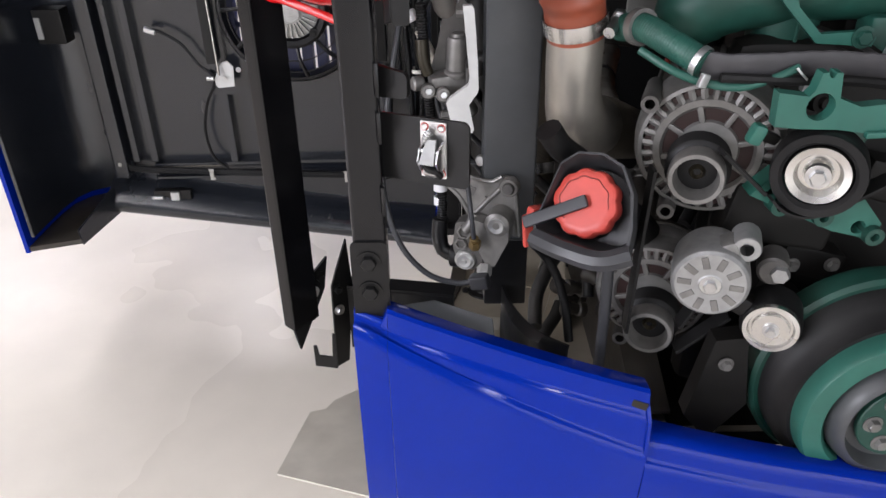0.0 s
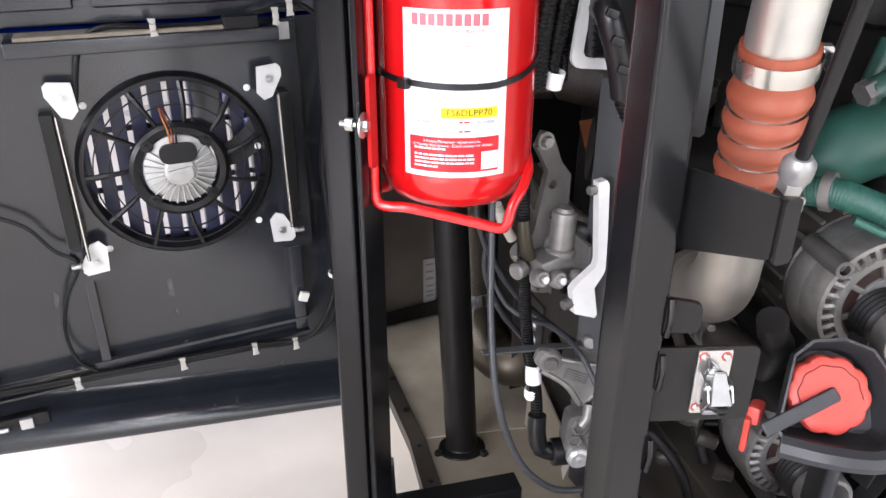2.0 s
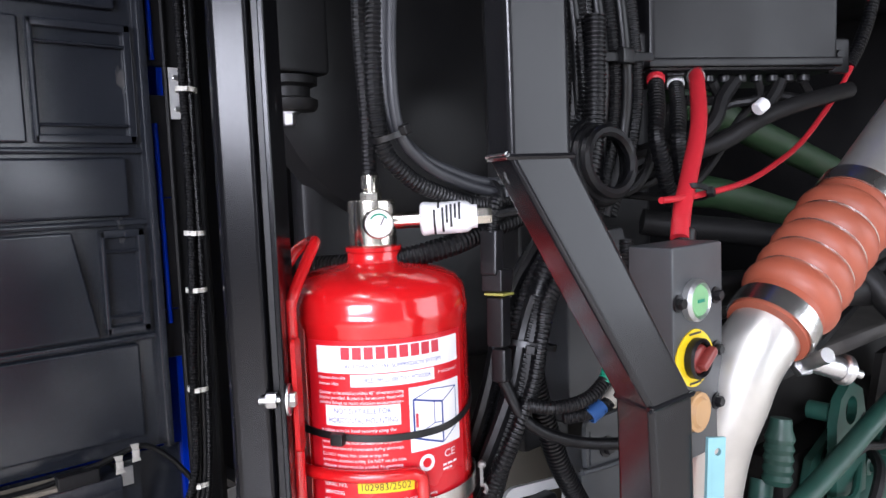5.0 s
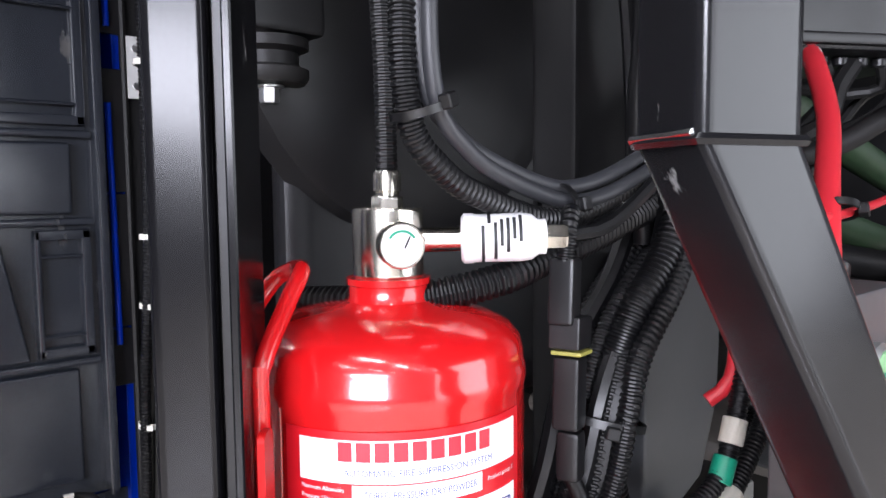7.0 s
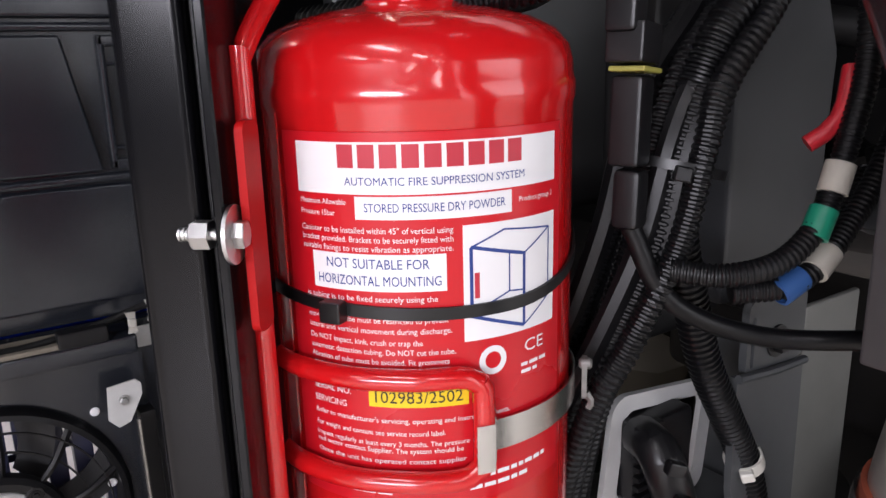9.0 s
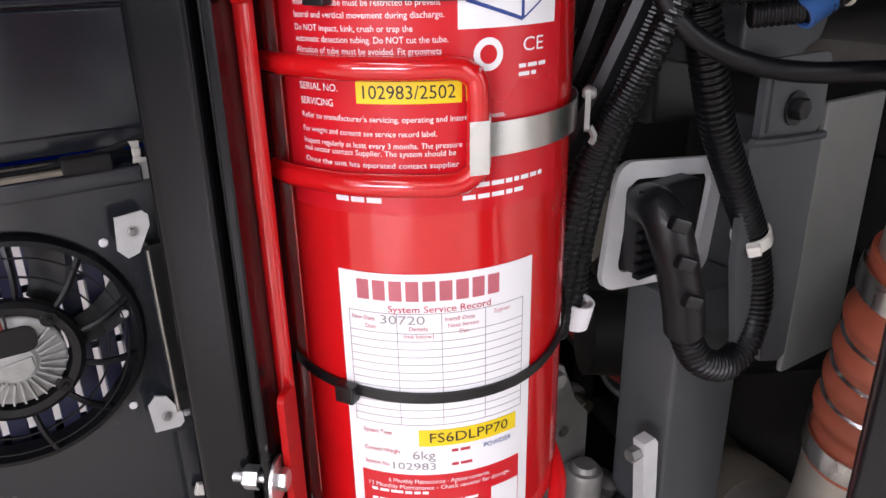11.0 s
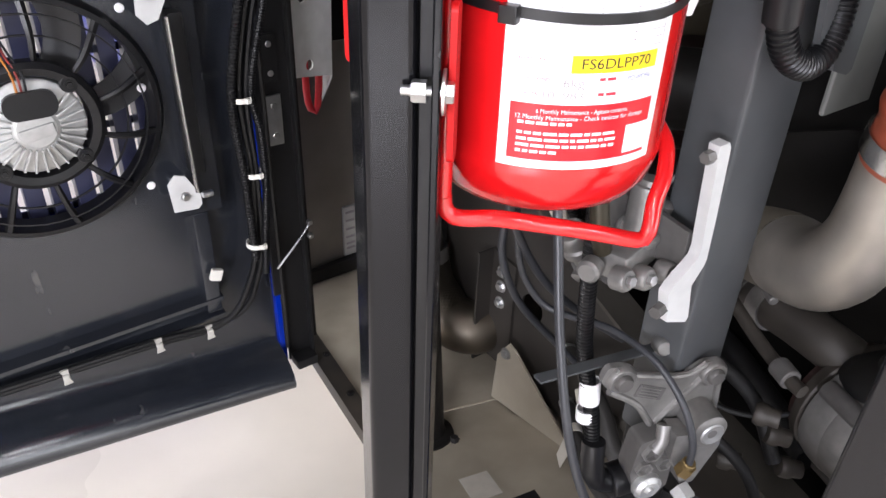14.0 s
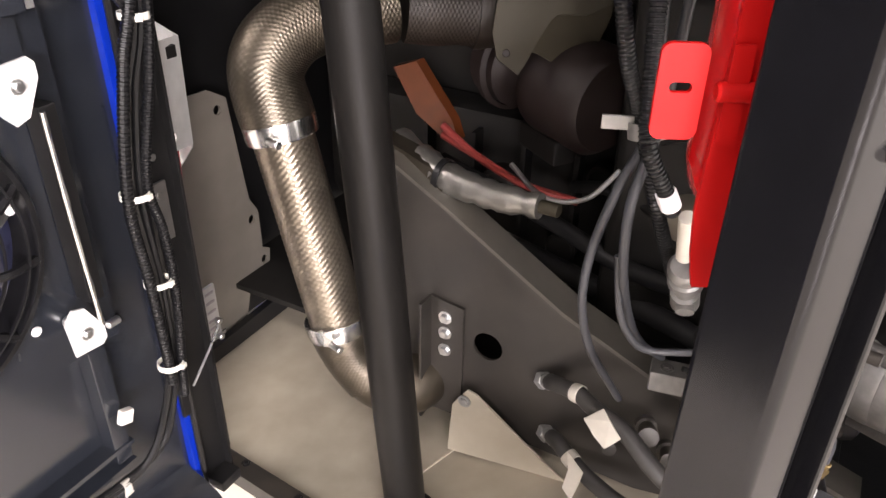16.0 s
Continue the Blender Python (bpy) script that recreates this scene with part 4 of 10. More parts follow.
    stroke([(285, 1.5395), (285, 1.503), (273, 1.491)], 0.00045, INK_BLUE)
    stroke([(273, 1.510), (267, 1.511), (253.5, 1.503)], 0.0004, INK_BLUE)
    stroke([(267, 1.511), (267, 1.531)], 0.0004, INK_BLUE)
    stroke([(255.4, 1.510), (255.4, 1.523)], 0.0013, INK_RED)
    # round mark and letters
    bm = bmesh.new()
    for k in range(20):
        a0, a1 = TAU * k / 20, TAU * (k + 1) / 20
        bm.faces.new([bm.verts.new(on_can(260.8 + math.degrees(r * math.cos(a) / ER), 1.476 + r * math.sin(a), 0.001)) for r, a in ((0.0045, a0), (0.0078, a0), (0.0078, a1), (0.0045, a1))])
    part("round_mark", bm, LABEL_WHITE, lab, smooth=False)
    write("CE", 0.0095, 273.5, 282.5, 1.4787)
    can_bars(lab, LABEL_WHITE, 272, 285, 1.470, 2, 0.004, 0.0020, 3)
    write("SERIAL NO.", 0.0050, 198, 213, 1.4613)
    write("SERVICING", 0.0050, 198, 211, 1.4540)
    part("yellow_strip", can_patch(219.3, 252, 1.4546, 1.4650, 0.0007), LABEL_YELLOW, lab, "yellow printed strip")
    write("102983/2502", 0.0092, 221.5, 250, 1.4598, INK, 0.0013)
    for line, a1, z in (("Refer to manufacturer's servicing, operating and instruction sheets.", 267, 1.4470), ("For weight and content see service record label.", 244, 1.4400), ("Inspect regularly at least every 3 months. The pressure", 252, 1.4341), ("red sector contact Supplier. The system should be", 250, 1.4302), ("Once the unit has operated contact supplier", 251, 1.4243)):
        write(line, 0.0040, 198, a1, z)
    can_bars(lab, LABEL_WHITE, 209.6, 240, 1.4075, 1, 0.006, 0.0028, 13)
    can_bars(lab, LABEL_WHITE, 252, 284, 1.4135, 2, 0.006, 0.0024, 12)

    # service record label
    rec = part("service_label", can_patch(208, 280.5, 1.194, 1.366, 0.0003), LABEL_WHITE, ex, "white service record label with a ruled table")

    def note(body, size, a0, a1, z, mat, name="lettering"):
        part(name, can_line(body, size, a0, a1, z, 0.0011), mat, rec, smooth=False)

    for k in range(9):
        a = 215 + k * 5.75
        part("brand_bar", can_patch(a, a + 4.4, 1.3505, 1.362, 0.0007, 0.0002), INK_PINK, rec)
    note("System Service Record", 0.0056, 226, 262, 1.3457, INK_RED)
    for z in [1.3428, 1.331] + [1.331 - 0.00488 * k for k in range(1, 13)]:
        part("ruled_line", can_patch(211.2, 276.2, z, z + 0.0004, 0.0007, 0.0001), INK_GREY, rec)
    for a in (211.2, 228.7, 244.2, 260, 276):
        part("ruled_line", can_patch(a, a + 0.25, 1.2724, 1.343, 0.0007, 0.0001), INK_GREY, rec)
    for line, a0, a1, z in (("New Date", 212.5, 221, 1.3393), ("Date", 217.5, 221.5, 1.3347), ("Details", 233, 239.5, 1.3342), ("(see below)", 231, 241.5, 1.3298), ("Install Date", 245.5, 256, 1.3395), ("Next Service", 246.5, 257.5, 1.3355), ("Due", 250.5, 254, 1.3315), ("Engineer", 263.5, 270, 1.3398)):
        note(line, 0.0036, a0, a1, z, INK_PINK)
    note("30720", 0.0074, 223, 238.5, 1.3392, INK_GREY, "handwriting")
    part("yellow_strip", can_patch(235, 273.5, 1.2585, 1.2694, 0.0009), LABEL_YELLOW, rec, "yellow printed strip")
    part("lettering", can_line("FS6DLPP70", 0.0092, 239, 269.5, 1.264, 0.0016), INK, rec, smooth=False)
    note("System Type", 0.0040, 214, 225, 1.2667, INK_RED)
    note("Content Weight", 0.0040, 214, 228, 1.2543, INK_RED)
    note("System No", 0.0040, 214, 223.5, 1.2447, INK_RED)
    for a, z in ((247, 1.2553), (247, 1.2457)):
        can_bars(rec, INK_RED, a, a + 12, z, 1, 0.005, 0.002, int(z * 1000))
    note("POWDER", 0.0046, 259.5, 271.5, 1.2535, INK_BLUE)
    note("6kg", 0.0085, 232.5, 241, 1.2520, INK_GREY, "handwriting")
    note("102983", 0.0070, 225, 241, 1.2440, INK_GREY, "handwriting")
    foot = part("red_footer", can_patch(212.4, 275.5, 1.200, 1.238, 0.0007), LABEL_RED, rec)
    for line, a0, a1, z in (("6 Monthly Maintenance - Agitate contents.", 223, 262, 1.2335), ("12 Monthly Maintenance - Check canister for damage.", 215, 271, 1.2292)):
        part("lettering", can_line(line, 0.0042, a0, a1, z, 0.0013), LABEL_WHITE, foot, smooth=False)
    can_bars(foot, LABEL_WHITE, 216, 270, 1.2265, 1, 0.0042, 0.002, 31, lift=0.0013)
    can_bars(foot, LABEL_WHITE, 216, 258, 1.2195, 4, 0.0042, 0.002, 32, lift=0.0013)
    part("white_square", can_patch(262.7, 275, 1.2025, 1.222, 0.0011), LABEL_WHITE, foot)


extinguisher()


def extinguisher_bracket():
    br = thing("extinguisher_bracket", (-0.245, 1.13, 1.13), "red welded rod bracket with steel band, bolted to a black post", "bracket")
    rr = 0.0054
    # twin uprights, looped at the top and carried under the canister
    a, b = V(-0.2555, 1.1385, 0), V(-0.238, 1.20, 0)
    up = [a + V(0, 0, 1.168), a + V(0, 0, 1.30), a + V(0, 0, 1.60), a + V(0.002, 0.002, 1.628), a + V(0.028, 0.016, 1.662), a + V(0.042, 0.024, 1.677), a + V(0.050, 0.046, 1.676), b + V(0.023, -0.004, 1.667), b + V(0.0, -0.002, 1.632), b + V(-0.002, 0, 1.59), b + V(-0.001, 0, 1.5), b + V(0, 0, 1.15)]
    part("rod", hose(up, rr, 14, 0.007), RED, br, "looped red rod")
    low = [a + V(0, 0, 1.172), a + V(0.0004, -0.001, 1.164), a + V(0.004, -0.004, 1.1575), a + V(0.012, -0.010, 1.1555), a + V(0.027, -0.0215, 1.1565), V(-0.209, 1.106, 1.1525), V(-0.181, 1.092, 1.1455), V(-0.156, 1.077, 1.1395), V(-0.140, 1.067, 1.1355), V(-0.1325, 1.0635, 1.1365), V(-0.128, 1.0645, 1.144), V(-0.1195, 1.071, 1.158), V(-0.1035, 1.079, 1.1735), V(-0.085, 1.10, 1.190), V(-0.075, 1.14, 1.197), V(-0.10, 1.2, 1.175), b + V(0.02, 0.0, 1.15), b + V(0, 0, 1.155)]
    part("foot_rod", hose(low, 0.0060, 14, 0.006), RED, br, "bent red foot rod under the canister")
    # fixing plates
    ax = V(-0.766, 0.643, 0)
    for z in (1.551, 1.253):
        part("fixing_plate", plate(round_rect(0.016, 0.098, 0.005), facing((-0.2610, 1.1280, z), V(0.70, -0.71, 0)), 0.004), RED_SATIN, br)
        c = V(-0.2788, 1.1257, z)
        bm = bmesh.new()
        add_disc(bm, c - ax * 0.0085, -ax, 0.0135, 0.0018, 20)
        add_hex(bm, c - ax * 0.0103, -ax, 0.0066, 0.005)
        add_disc(bm, c - ax * 0.010, ax, 0.0030, 0.026, 12)
        add_hex(bm, c + ax * 0.001, ax, 0.0069, 0.009)
        for k in range(3):
            add_disc(bm, c + ax * (0.0105 + 0.002 * k), ax, 0.0034, 0.001, 10)
        part("bolt", bm, ZINC, br, "zinc plated bolt and nut")
    part("rear_plate", plate(round_rect(0.027, 0.056, 0.006), facing((-0.2485, 1.2505, 1.256), V(-0.90, -0.44, 0)), 0.004, [round_rect(0.013, 0.006, 0.0028, 0.0, 0.003)]), RED_SATIN, br, "red back plate with a slot")
    back = facing((-0.240, 1.236, 0), V(-0.88, -0.48, 0))
    part("rear_fold", plate([(0.008, 1.226), (0.020, 1.226), (0.020, 1.284), (0.008, 1.284)], back @ Matrix.Translation((0, 0, 0.004)), 0.003), RED_SATIN, br, "folded edge of the back plate")
    part("back_channel", plate([(0.014, 1.125), (0.025, 1.125), (0.025, 1.60), (0.009, 1.60), (0.009, 1.285), (0.006, 1.18), (0.009, 1.15)], back, 0.004), RED_SATIN, br, "red channel behind the canister")
    part("rear_pin", disc(V(-0.243, 1.231, 1.257), V(0.48, -0.88, 0), 0.006, 0.03, 14), RED_SATIN, br)
    # wrap rods that hold the band
    for z in (1.472, 1.416):
        pts = [on_can(178, z, 0.007), on_can(195, z, 0.007), on_can(215, z, 0.007), on_can(235, z, 0.007), on_can(249, z, 0.007), on_can(254, z + (0.004 if z < 1.44 else -0.004), 0.007)]
        part("wrap_rod", hose(pts, 0.0058, 10, 0.006), RED, br)
    part("wrap_end", hose([on_can(254, 1.469, 0.007), on_can(255.5, 1.462, 0.007), on_can(255.5, 1.425, 0.007), on_can(254, 1.419, 0.007)], 0.0058, 10, 0.005), RED, br)
    band = part("band", can_patch(257, 356, 1.427, 1.444, 0.003, 0.001), STAINLESS, br, "shiny steel clamp band")
    part("hook", can_patch(252.0, 257.5, 1.4215, 1.4475, 0.0125, 0.0015), STAINLESS, band, "folded steel band end")
    part("hook_lip", can_patch(257.6, 259.2, 1.4235, 1.4485, 0.0075, 0.0015), STAINLESS, band)
    p = on_can(316, 1.436, 0.008)
    n = V(p.x - EX, p.y - EY, 0).normalized()
    part("buckle", plate(round_rect(0.010, 0.026, 0.003), facing(p, n), 0.003, [round_rect(0.005, 0.015, 0.0015)]), ALU_WORN, band, "dull toggle buckle")
    part("buckle_loop", hose([p + V(0, 0, -0.010) + n * 0.003, p + V(0, 0, -0.016) + n * 0.006, p + V(0, 0, -0.020) + n * 0.004], 0.0022, 6, 0.003), ALU_WORN, band)
    part("buckle_pin", disc(p + V(0, 0, 0.009) - n * 0.002, n, 0.0035, 0.008), ALU_WORN, band)
    # black cable ties round post and canister
    for z0, dip in ((1.509, 0.005), (1.296, 0.005)):
        bm = bmesh.new()
        n = 40
        rows = []
        for k in range(n + 1):
            ang = 168 + 190 * k / n
            z = z0 - dip * math.sin(math.pi * min(1, max(0, (ang - 180) / 150))) + 0.03 * max(0, (ang - 270) / 90) ** 1.6
            rows.append([bm.verts.new(on_can(ang, z + dz, l)) for dz, l in ((-0.0032, 0.0012), (-0.0032, 0.0026), (0.0032, 0.0026), (0.0032, 0.0012))])
        for r, s in zip(rows, rows[1:]):
            for j in range(4):
                bm.faces.new((r[j], r[(j + 1) % 4], s[(j + 1) % 4], s[j]))
        tie = single("cable_tie", bm, TIE_BLACK, "long black nylon cable tie round the red canister", "cable tie", "canister ties", at=(EX, EY, z0))
        c = on_can(210, z0 - 0.004, 0.0055)
        nn = V(c.x - EX, c.y - EY, 0).normalized()
        part("tie_head", box(c, (0.012, 0.011, 0.008), facing((0, 0, 0), nn), 0.0012), TIE_BLACK, tie)


extinguisher_bracket()

# ---- the open side door ----
FX, FY, FZ = -0.389, 1.992, 0.94


def side_door():
    door = thing("engine_bay_door", (0.0, 2.06, 0.25), "open blue bus flap with black ribbed lining, sloping foot and louvred vent", "door")
    top, right, left = 2.35, -0.004, -0.985
    # outer skin with the vent opening
    m = facing((0, 2.118, 0), (0, -1, 0))
    vent = [(-0.612, 0.735), (-0.165, 0.735), (-0.165, 1.145), (-0.612, 1.145)]
    part("outer_skin", plate([(left, door_z(left) - 0.004), (right, door_z(right) - 0.004), (right, top), (left, top)], m, 0.006, [vent]), BLUE, door, "blue outer skin")
    # Black strips added over the blue edge, where it lies hidden and in shade.
    part("black_edge_cover", span((-0.024, 2.036, 0.45), (-0.003, 2.0445, 1.02), 0.002), PLASTIC, door, "black strip added over the blue edge")
    for z0, z1 in ((1.405, 1.50), (1.503, 1.72), (1.723, 1.92), (1.975, 2.30)):
        part("black_edge_cover", span((-0.040, 2.036, z0), (-0.0075, 2.0445, z1), 0.002), PLASTIC, door)
    for z0, z1 in ((1.475, 1.865), (1.985, 2.30)):
        part("edge_bead", hose([(-0.031, 2.031, z0), (-0.032, 2.031, 0.5 * (z0 + z1)), (-0.034, 2.031, z1)], 0.0052, 10, 0.1), BLUE, door, "glossy blue bead along the door's edge")
    part("edge_strip", span((-0.020, 2.045, 0.26), (-0.004, 2.112, top), 0.002), BLUE, door, "blue folded edge")
    # vent slats
    pitch = 0.0405
    for k in range(12):
        x = -0.627 + k * pitch
        part("slat", span((x, 2.070, 0.735), (x + pitch - 0.0115, 2.109, 1.145), 0.002), NAVY, door)
    for z in (0.735, 0.868, 1.0, 1.13):
        part("slat_bar", span((-0.612, 2.1095, z), (-0.165, 2.1118, z + 0.013), 0.0005), NAVY, door)
    # lining
    m = facing((0, 2.062, 0), (0, -1, 0))
    hole = [(-0.60, 0.75), (-0.178, 0.75), (-0.178, 1.13), (-0.60, 1.13)]
    part("lining", plate([(left + 0.01, door_z(left) + 0.09), (right - 0.016, door_z(right) + 0.09), (right - 0.016, 1.225), (left + 0.01, 1.225)], m, 0.004, [hole]), DOOR_BLACK, door, "flat black lining")
    # sloping roll along the foot
    prof = [(2.112, -0.002), (1.985, 0.004), (1.973, 0.014), (1.970, 0.028), (1.976, 0.045), (1.992, 0.064), (2.022, 0.082), (2.050, 0.092), (2.062, 0.112), (2.064, 0.14), (2.07, 0.14), (2.07, 0.09), (2.10, 0.02)]
    rings = [[(x, y, door_z(x) + z) for y, z in prof] for x in [right - 0.018 + (left - right + 0.02) * k / 10 for k in range(11)]]
    part("foot_roll", add_prism(bmesh.new(), rings), DOOR_BLACK, door, "rounded black foot roll")
    # channel above the foot, uprights
    bm = bmesh.new()
    add_prism(bm, [[(x, y, z + (x + 0.2) * 0.012) for y, z in ((2.060, 0.452), (2.030, 0.452), (2.030, 0.458), (2.053, 0.462), (2.053, 0.490), (2.026, 0.494), (2.026, 0.502), (2.060, 0.502))] for x in (-0.135, -0.845)])
    part("cable_channel", bm, DOOR_BLACK, door, "black cable channel")
    part("foam_strip", box((-0.74, 2.045, 0.487), (0.2, 0.022, 0.014), None, 0.003), material("dusty_foam", (0.19, 0.165, 0.13), 0.8, 0, 0.3, 50, 0.3), door, "dusty tan foam strip")
    for x, z0, z1, w in ((-0.155, 0.47, 0.70, 0.03), (-0.608, 0.49, 0.72, 0.02), (-0.842, 0.50, 1.23, 0.022), (-0.135, 0.7, 1.225, 0.05)):
        part("upright", span((x - w / 2, 2.028, z0), (x + w / 2, 2.0575, z1), 0.003), DOOR_BLACK, door)
    part("upright", span((-0.955, 2.0, 0.46), (-0.915, 2.0575, 1.3), 0.006), DOOR_BLACK, door)
    part("upright", span((-0.905, 2.025, 0.5), (-0.885, 2.0575, 1.3), 0.004), DOOR_BLACK, door)
    # ledge and moulded upper lining
    part("ledge", box((-0.41, 2.012, 1.205), (0.50, 0.085, 0.03), None, 0.005), DOOR_BLACK, door, "dusty black ledge")
    part("ledge_foam", box((-0.42, 2.0, 1.224), (0.44, 0.06, 0.008), None, 0.002), bpy.data.materials["dusty_foam"], door, "dusty tan foam strip")
    up = part("upper_lining", span((left + 0.02, 2.035, 1.235), (-0.045, 2.058, top - 0.02), 0.006), DOOR_BLACK, door, "moulded black upper lining with raised pads")
    rows = [(1.265, 1.447, 0.012), (1.468, 1.666, 0.016), (1.69, 1.80, 0.016), (1.826, 2.045, 0.014), (2.07, 2.3, 0.014)]
    for k, (z0, z1, d) in enumerate(rows):
        for x0, x1 in ((-0.50, -0.095), (-0.93, -0.53)):
            if k in (1, 3) and x0 > -0.6:
                # a pad with a slanting end, and a framed pocket beside it
                e = -0.200 if k == 1 else -0.258
                sl = 0.036 if k == 1 else 0.0
                bm = bmesh.new()
                add_prism(bm, [[(x0, y, z0), (e + sl, y, z0), (e, y, z1), (x0, y, z1)] for y in (2.035, 2.035 - d)])
                bmesh.ops.bevel(bm, geom=bm.edges[:], offset=0.005, segments=2, affect="EDGES", profile=0.5)
                part("pad", bm, DOOR_BLACK, up)
                for lo, hi in (((e + sl + 0.012, z0), (-0.07, z0 + 0.016)), ((e + sl + 0.012, z1 - 0.016), (-0.07, z1)), ((-0.085, z0), (-0.07, z1)), ((e + sl + 0.012, z0), (e + sl + 0.022, z1)), ((e + sl + 0.012, z0 + 0.030), (-0.075, z0 + 0.036)), ((e + sl + 0.012, z1 - 0.044), (-0.075, z1 - 0.038))):
                    part("pocket_rim", span((lo[0], 2.023, lo[1]), (hi[0], 2.0345, hi[1]), 0.003), DOOR_BLACK, up)
            else:
                bm = span((x0, 2.035 - d, z0), (x1, 2.036, z1), 0.006)
                part("pad", bm, DOOR_BLACK, up)
    for z in (1.457, 1.678, 1.813):
        part("rib", span((-0.9, 2.022, z - 0.006), (-0.062, 2.036, z + 0.006), 0.004), DOOR_BLACK, up)
    part("side_rib", span((-0.062, 2.01, 1.235), (-0.046, 2.036, top - 0.03), 0.004), DOOR_BLACK, up)
    # wrap-round corner at the free end
    plan = [(-0.975, 2.118), (-1.03, 2.11), (-1.085, 2.075), (-1.118, 2.02), (-1.13, 1.94), (-1.135, 1.83), (-1.136, 1.755)]
    inner = [(-0.975, 2.108), (-1.026, 2.10), (-1.076, 2.067), (-1.107, 2.016), (-1.119, 1.94), (-1.124, 1.83), (-1.125, 1.755)]
    bm = bmesh.new()
    add_prism(bm, [[(x, y, z) for x, y in plan + inner[::-1]] for z in (0.356, top)])
    part("corner_skin", bm, BLUE, door, "blue rounded corner skin")
    lin = [(-0.96, 2.075), (-1.018, 2.07), (-1.06, 2.045), (-1.086, 2.0), (-1.098, 1.93), (-1.103, 1.83), (-1.105, 1.765)]
    lin2 = [(-0.96, 2.083), (-1.021, 2.078), (-1.066, 2.051), (-1.094, 2.004), (-1.106, 1.932), (-1.111, 1.83), (-1.113, 1.765)]
    rings = []
    for z, f in ((0.40, 1.0), (0.62, 1.0), (0.9, 1.0), (top, 1.0)):
        rings.append([(x, y, z) for x, y in lin + lin2[::-1]])
    part("corner_lining", add_prism(bmesh.new(), rings), DOOR_BLACK, door, "black corner lining")
    bm = bmesh.new()
    foot = [(-0.965, 2.10), (-0.965, 1.99), (-1.0, 1.80), (-1.125, 1.76), (-1.12, 1.94), (-1.107, 2.02), (-1.07, 2.07), (-1.02, 2.1)]
    add_prism(bm, [[(x, y, z + 0.06 * (y < 1.95) * 0) for x, y in foot] for z in (0.358, 0.372)])
    part("corner_foot", bm, DUSTY_BLACK, door, "dusty black corner foot")
    bm = bmesh.new()
    add_prism(bm, [[(-0.966, 1.99, 0.356), (-1.0, 1.80, 0.356), (-1.003, 1.80, 0.40), (-0.97, 1.99, 0.44)], [(-0.961, 1.99, 0.356), (-0.995, 1.797, 0.356), (-0.998, 1.797, 0.40), (-0.965, 1.99, 0.44)]])
    part("corner_rib", bm, DOOR_BLACK, door)
    part("corner_box", span((-1.06, 1.985, 0.86), (-0.985, 2.04, 0.95), 0.004), BLACK_STEEL, door)
    part("corner_box_label", span((-1.055, 1.98, 0.875), (-1.04, 1.985, 0.93), 0.001), GALV, door)
    # catch on the foot
    ct = part("catch", box((-0.80, 2.006, 0.405), (0.11, 0.022, 0.034), None, 0.004), BLACK_STEEL, door, "black catch with a steel tongue")
    part("tongue", box((-0.79, 1.993, 0.405), (0.026, 0.012, 0.026), None, 0.002), GALV, ct)
    part("pin", disc((-0.825, 1.992, 0.40), (-1, 0, 0), 0.006, 0.035), ZINC, ct)


side_door()


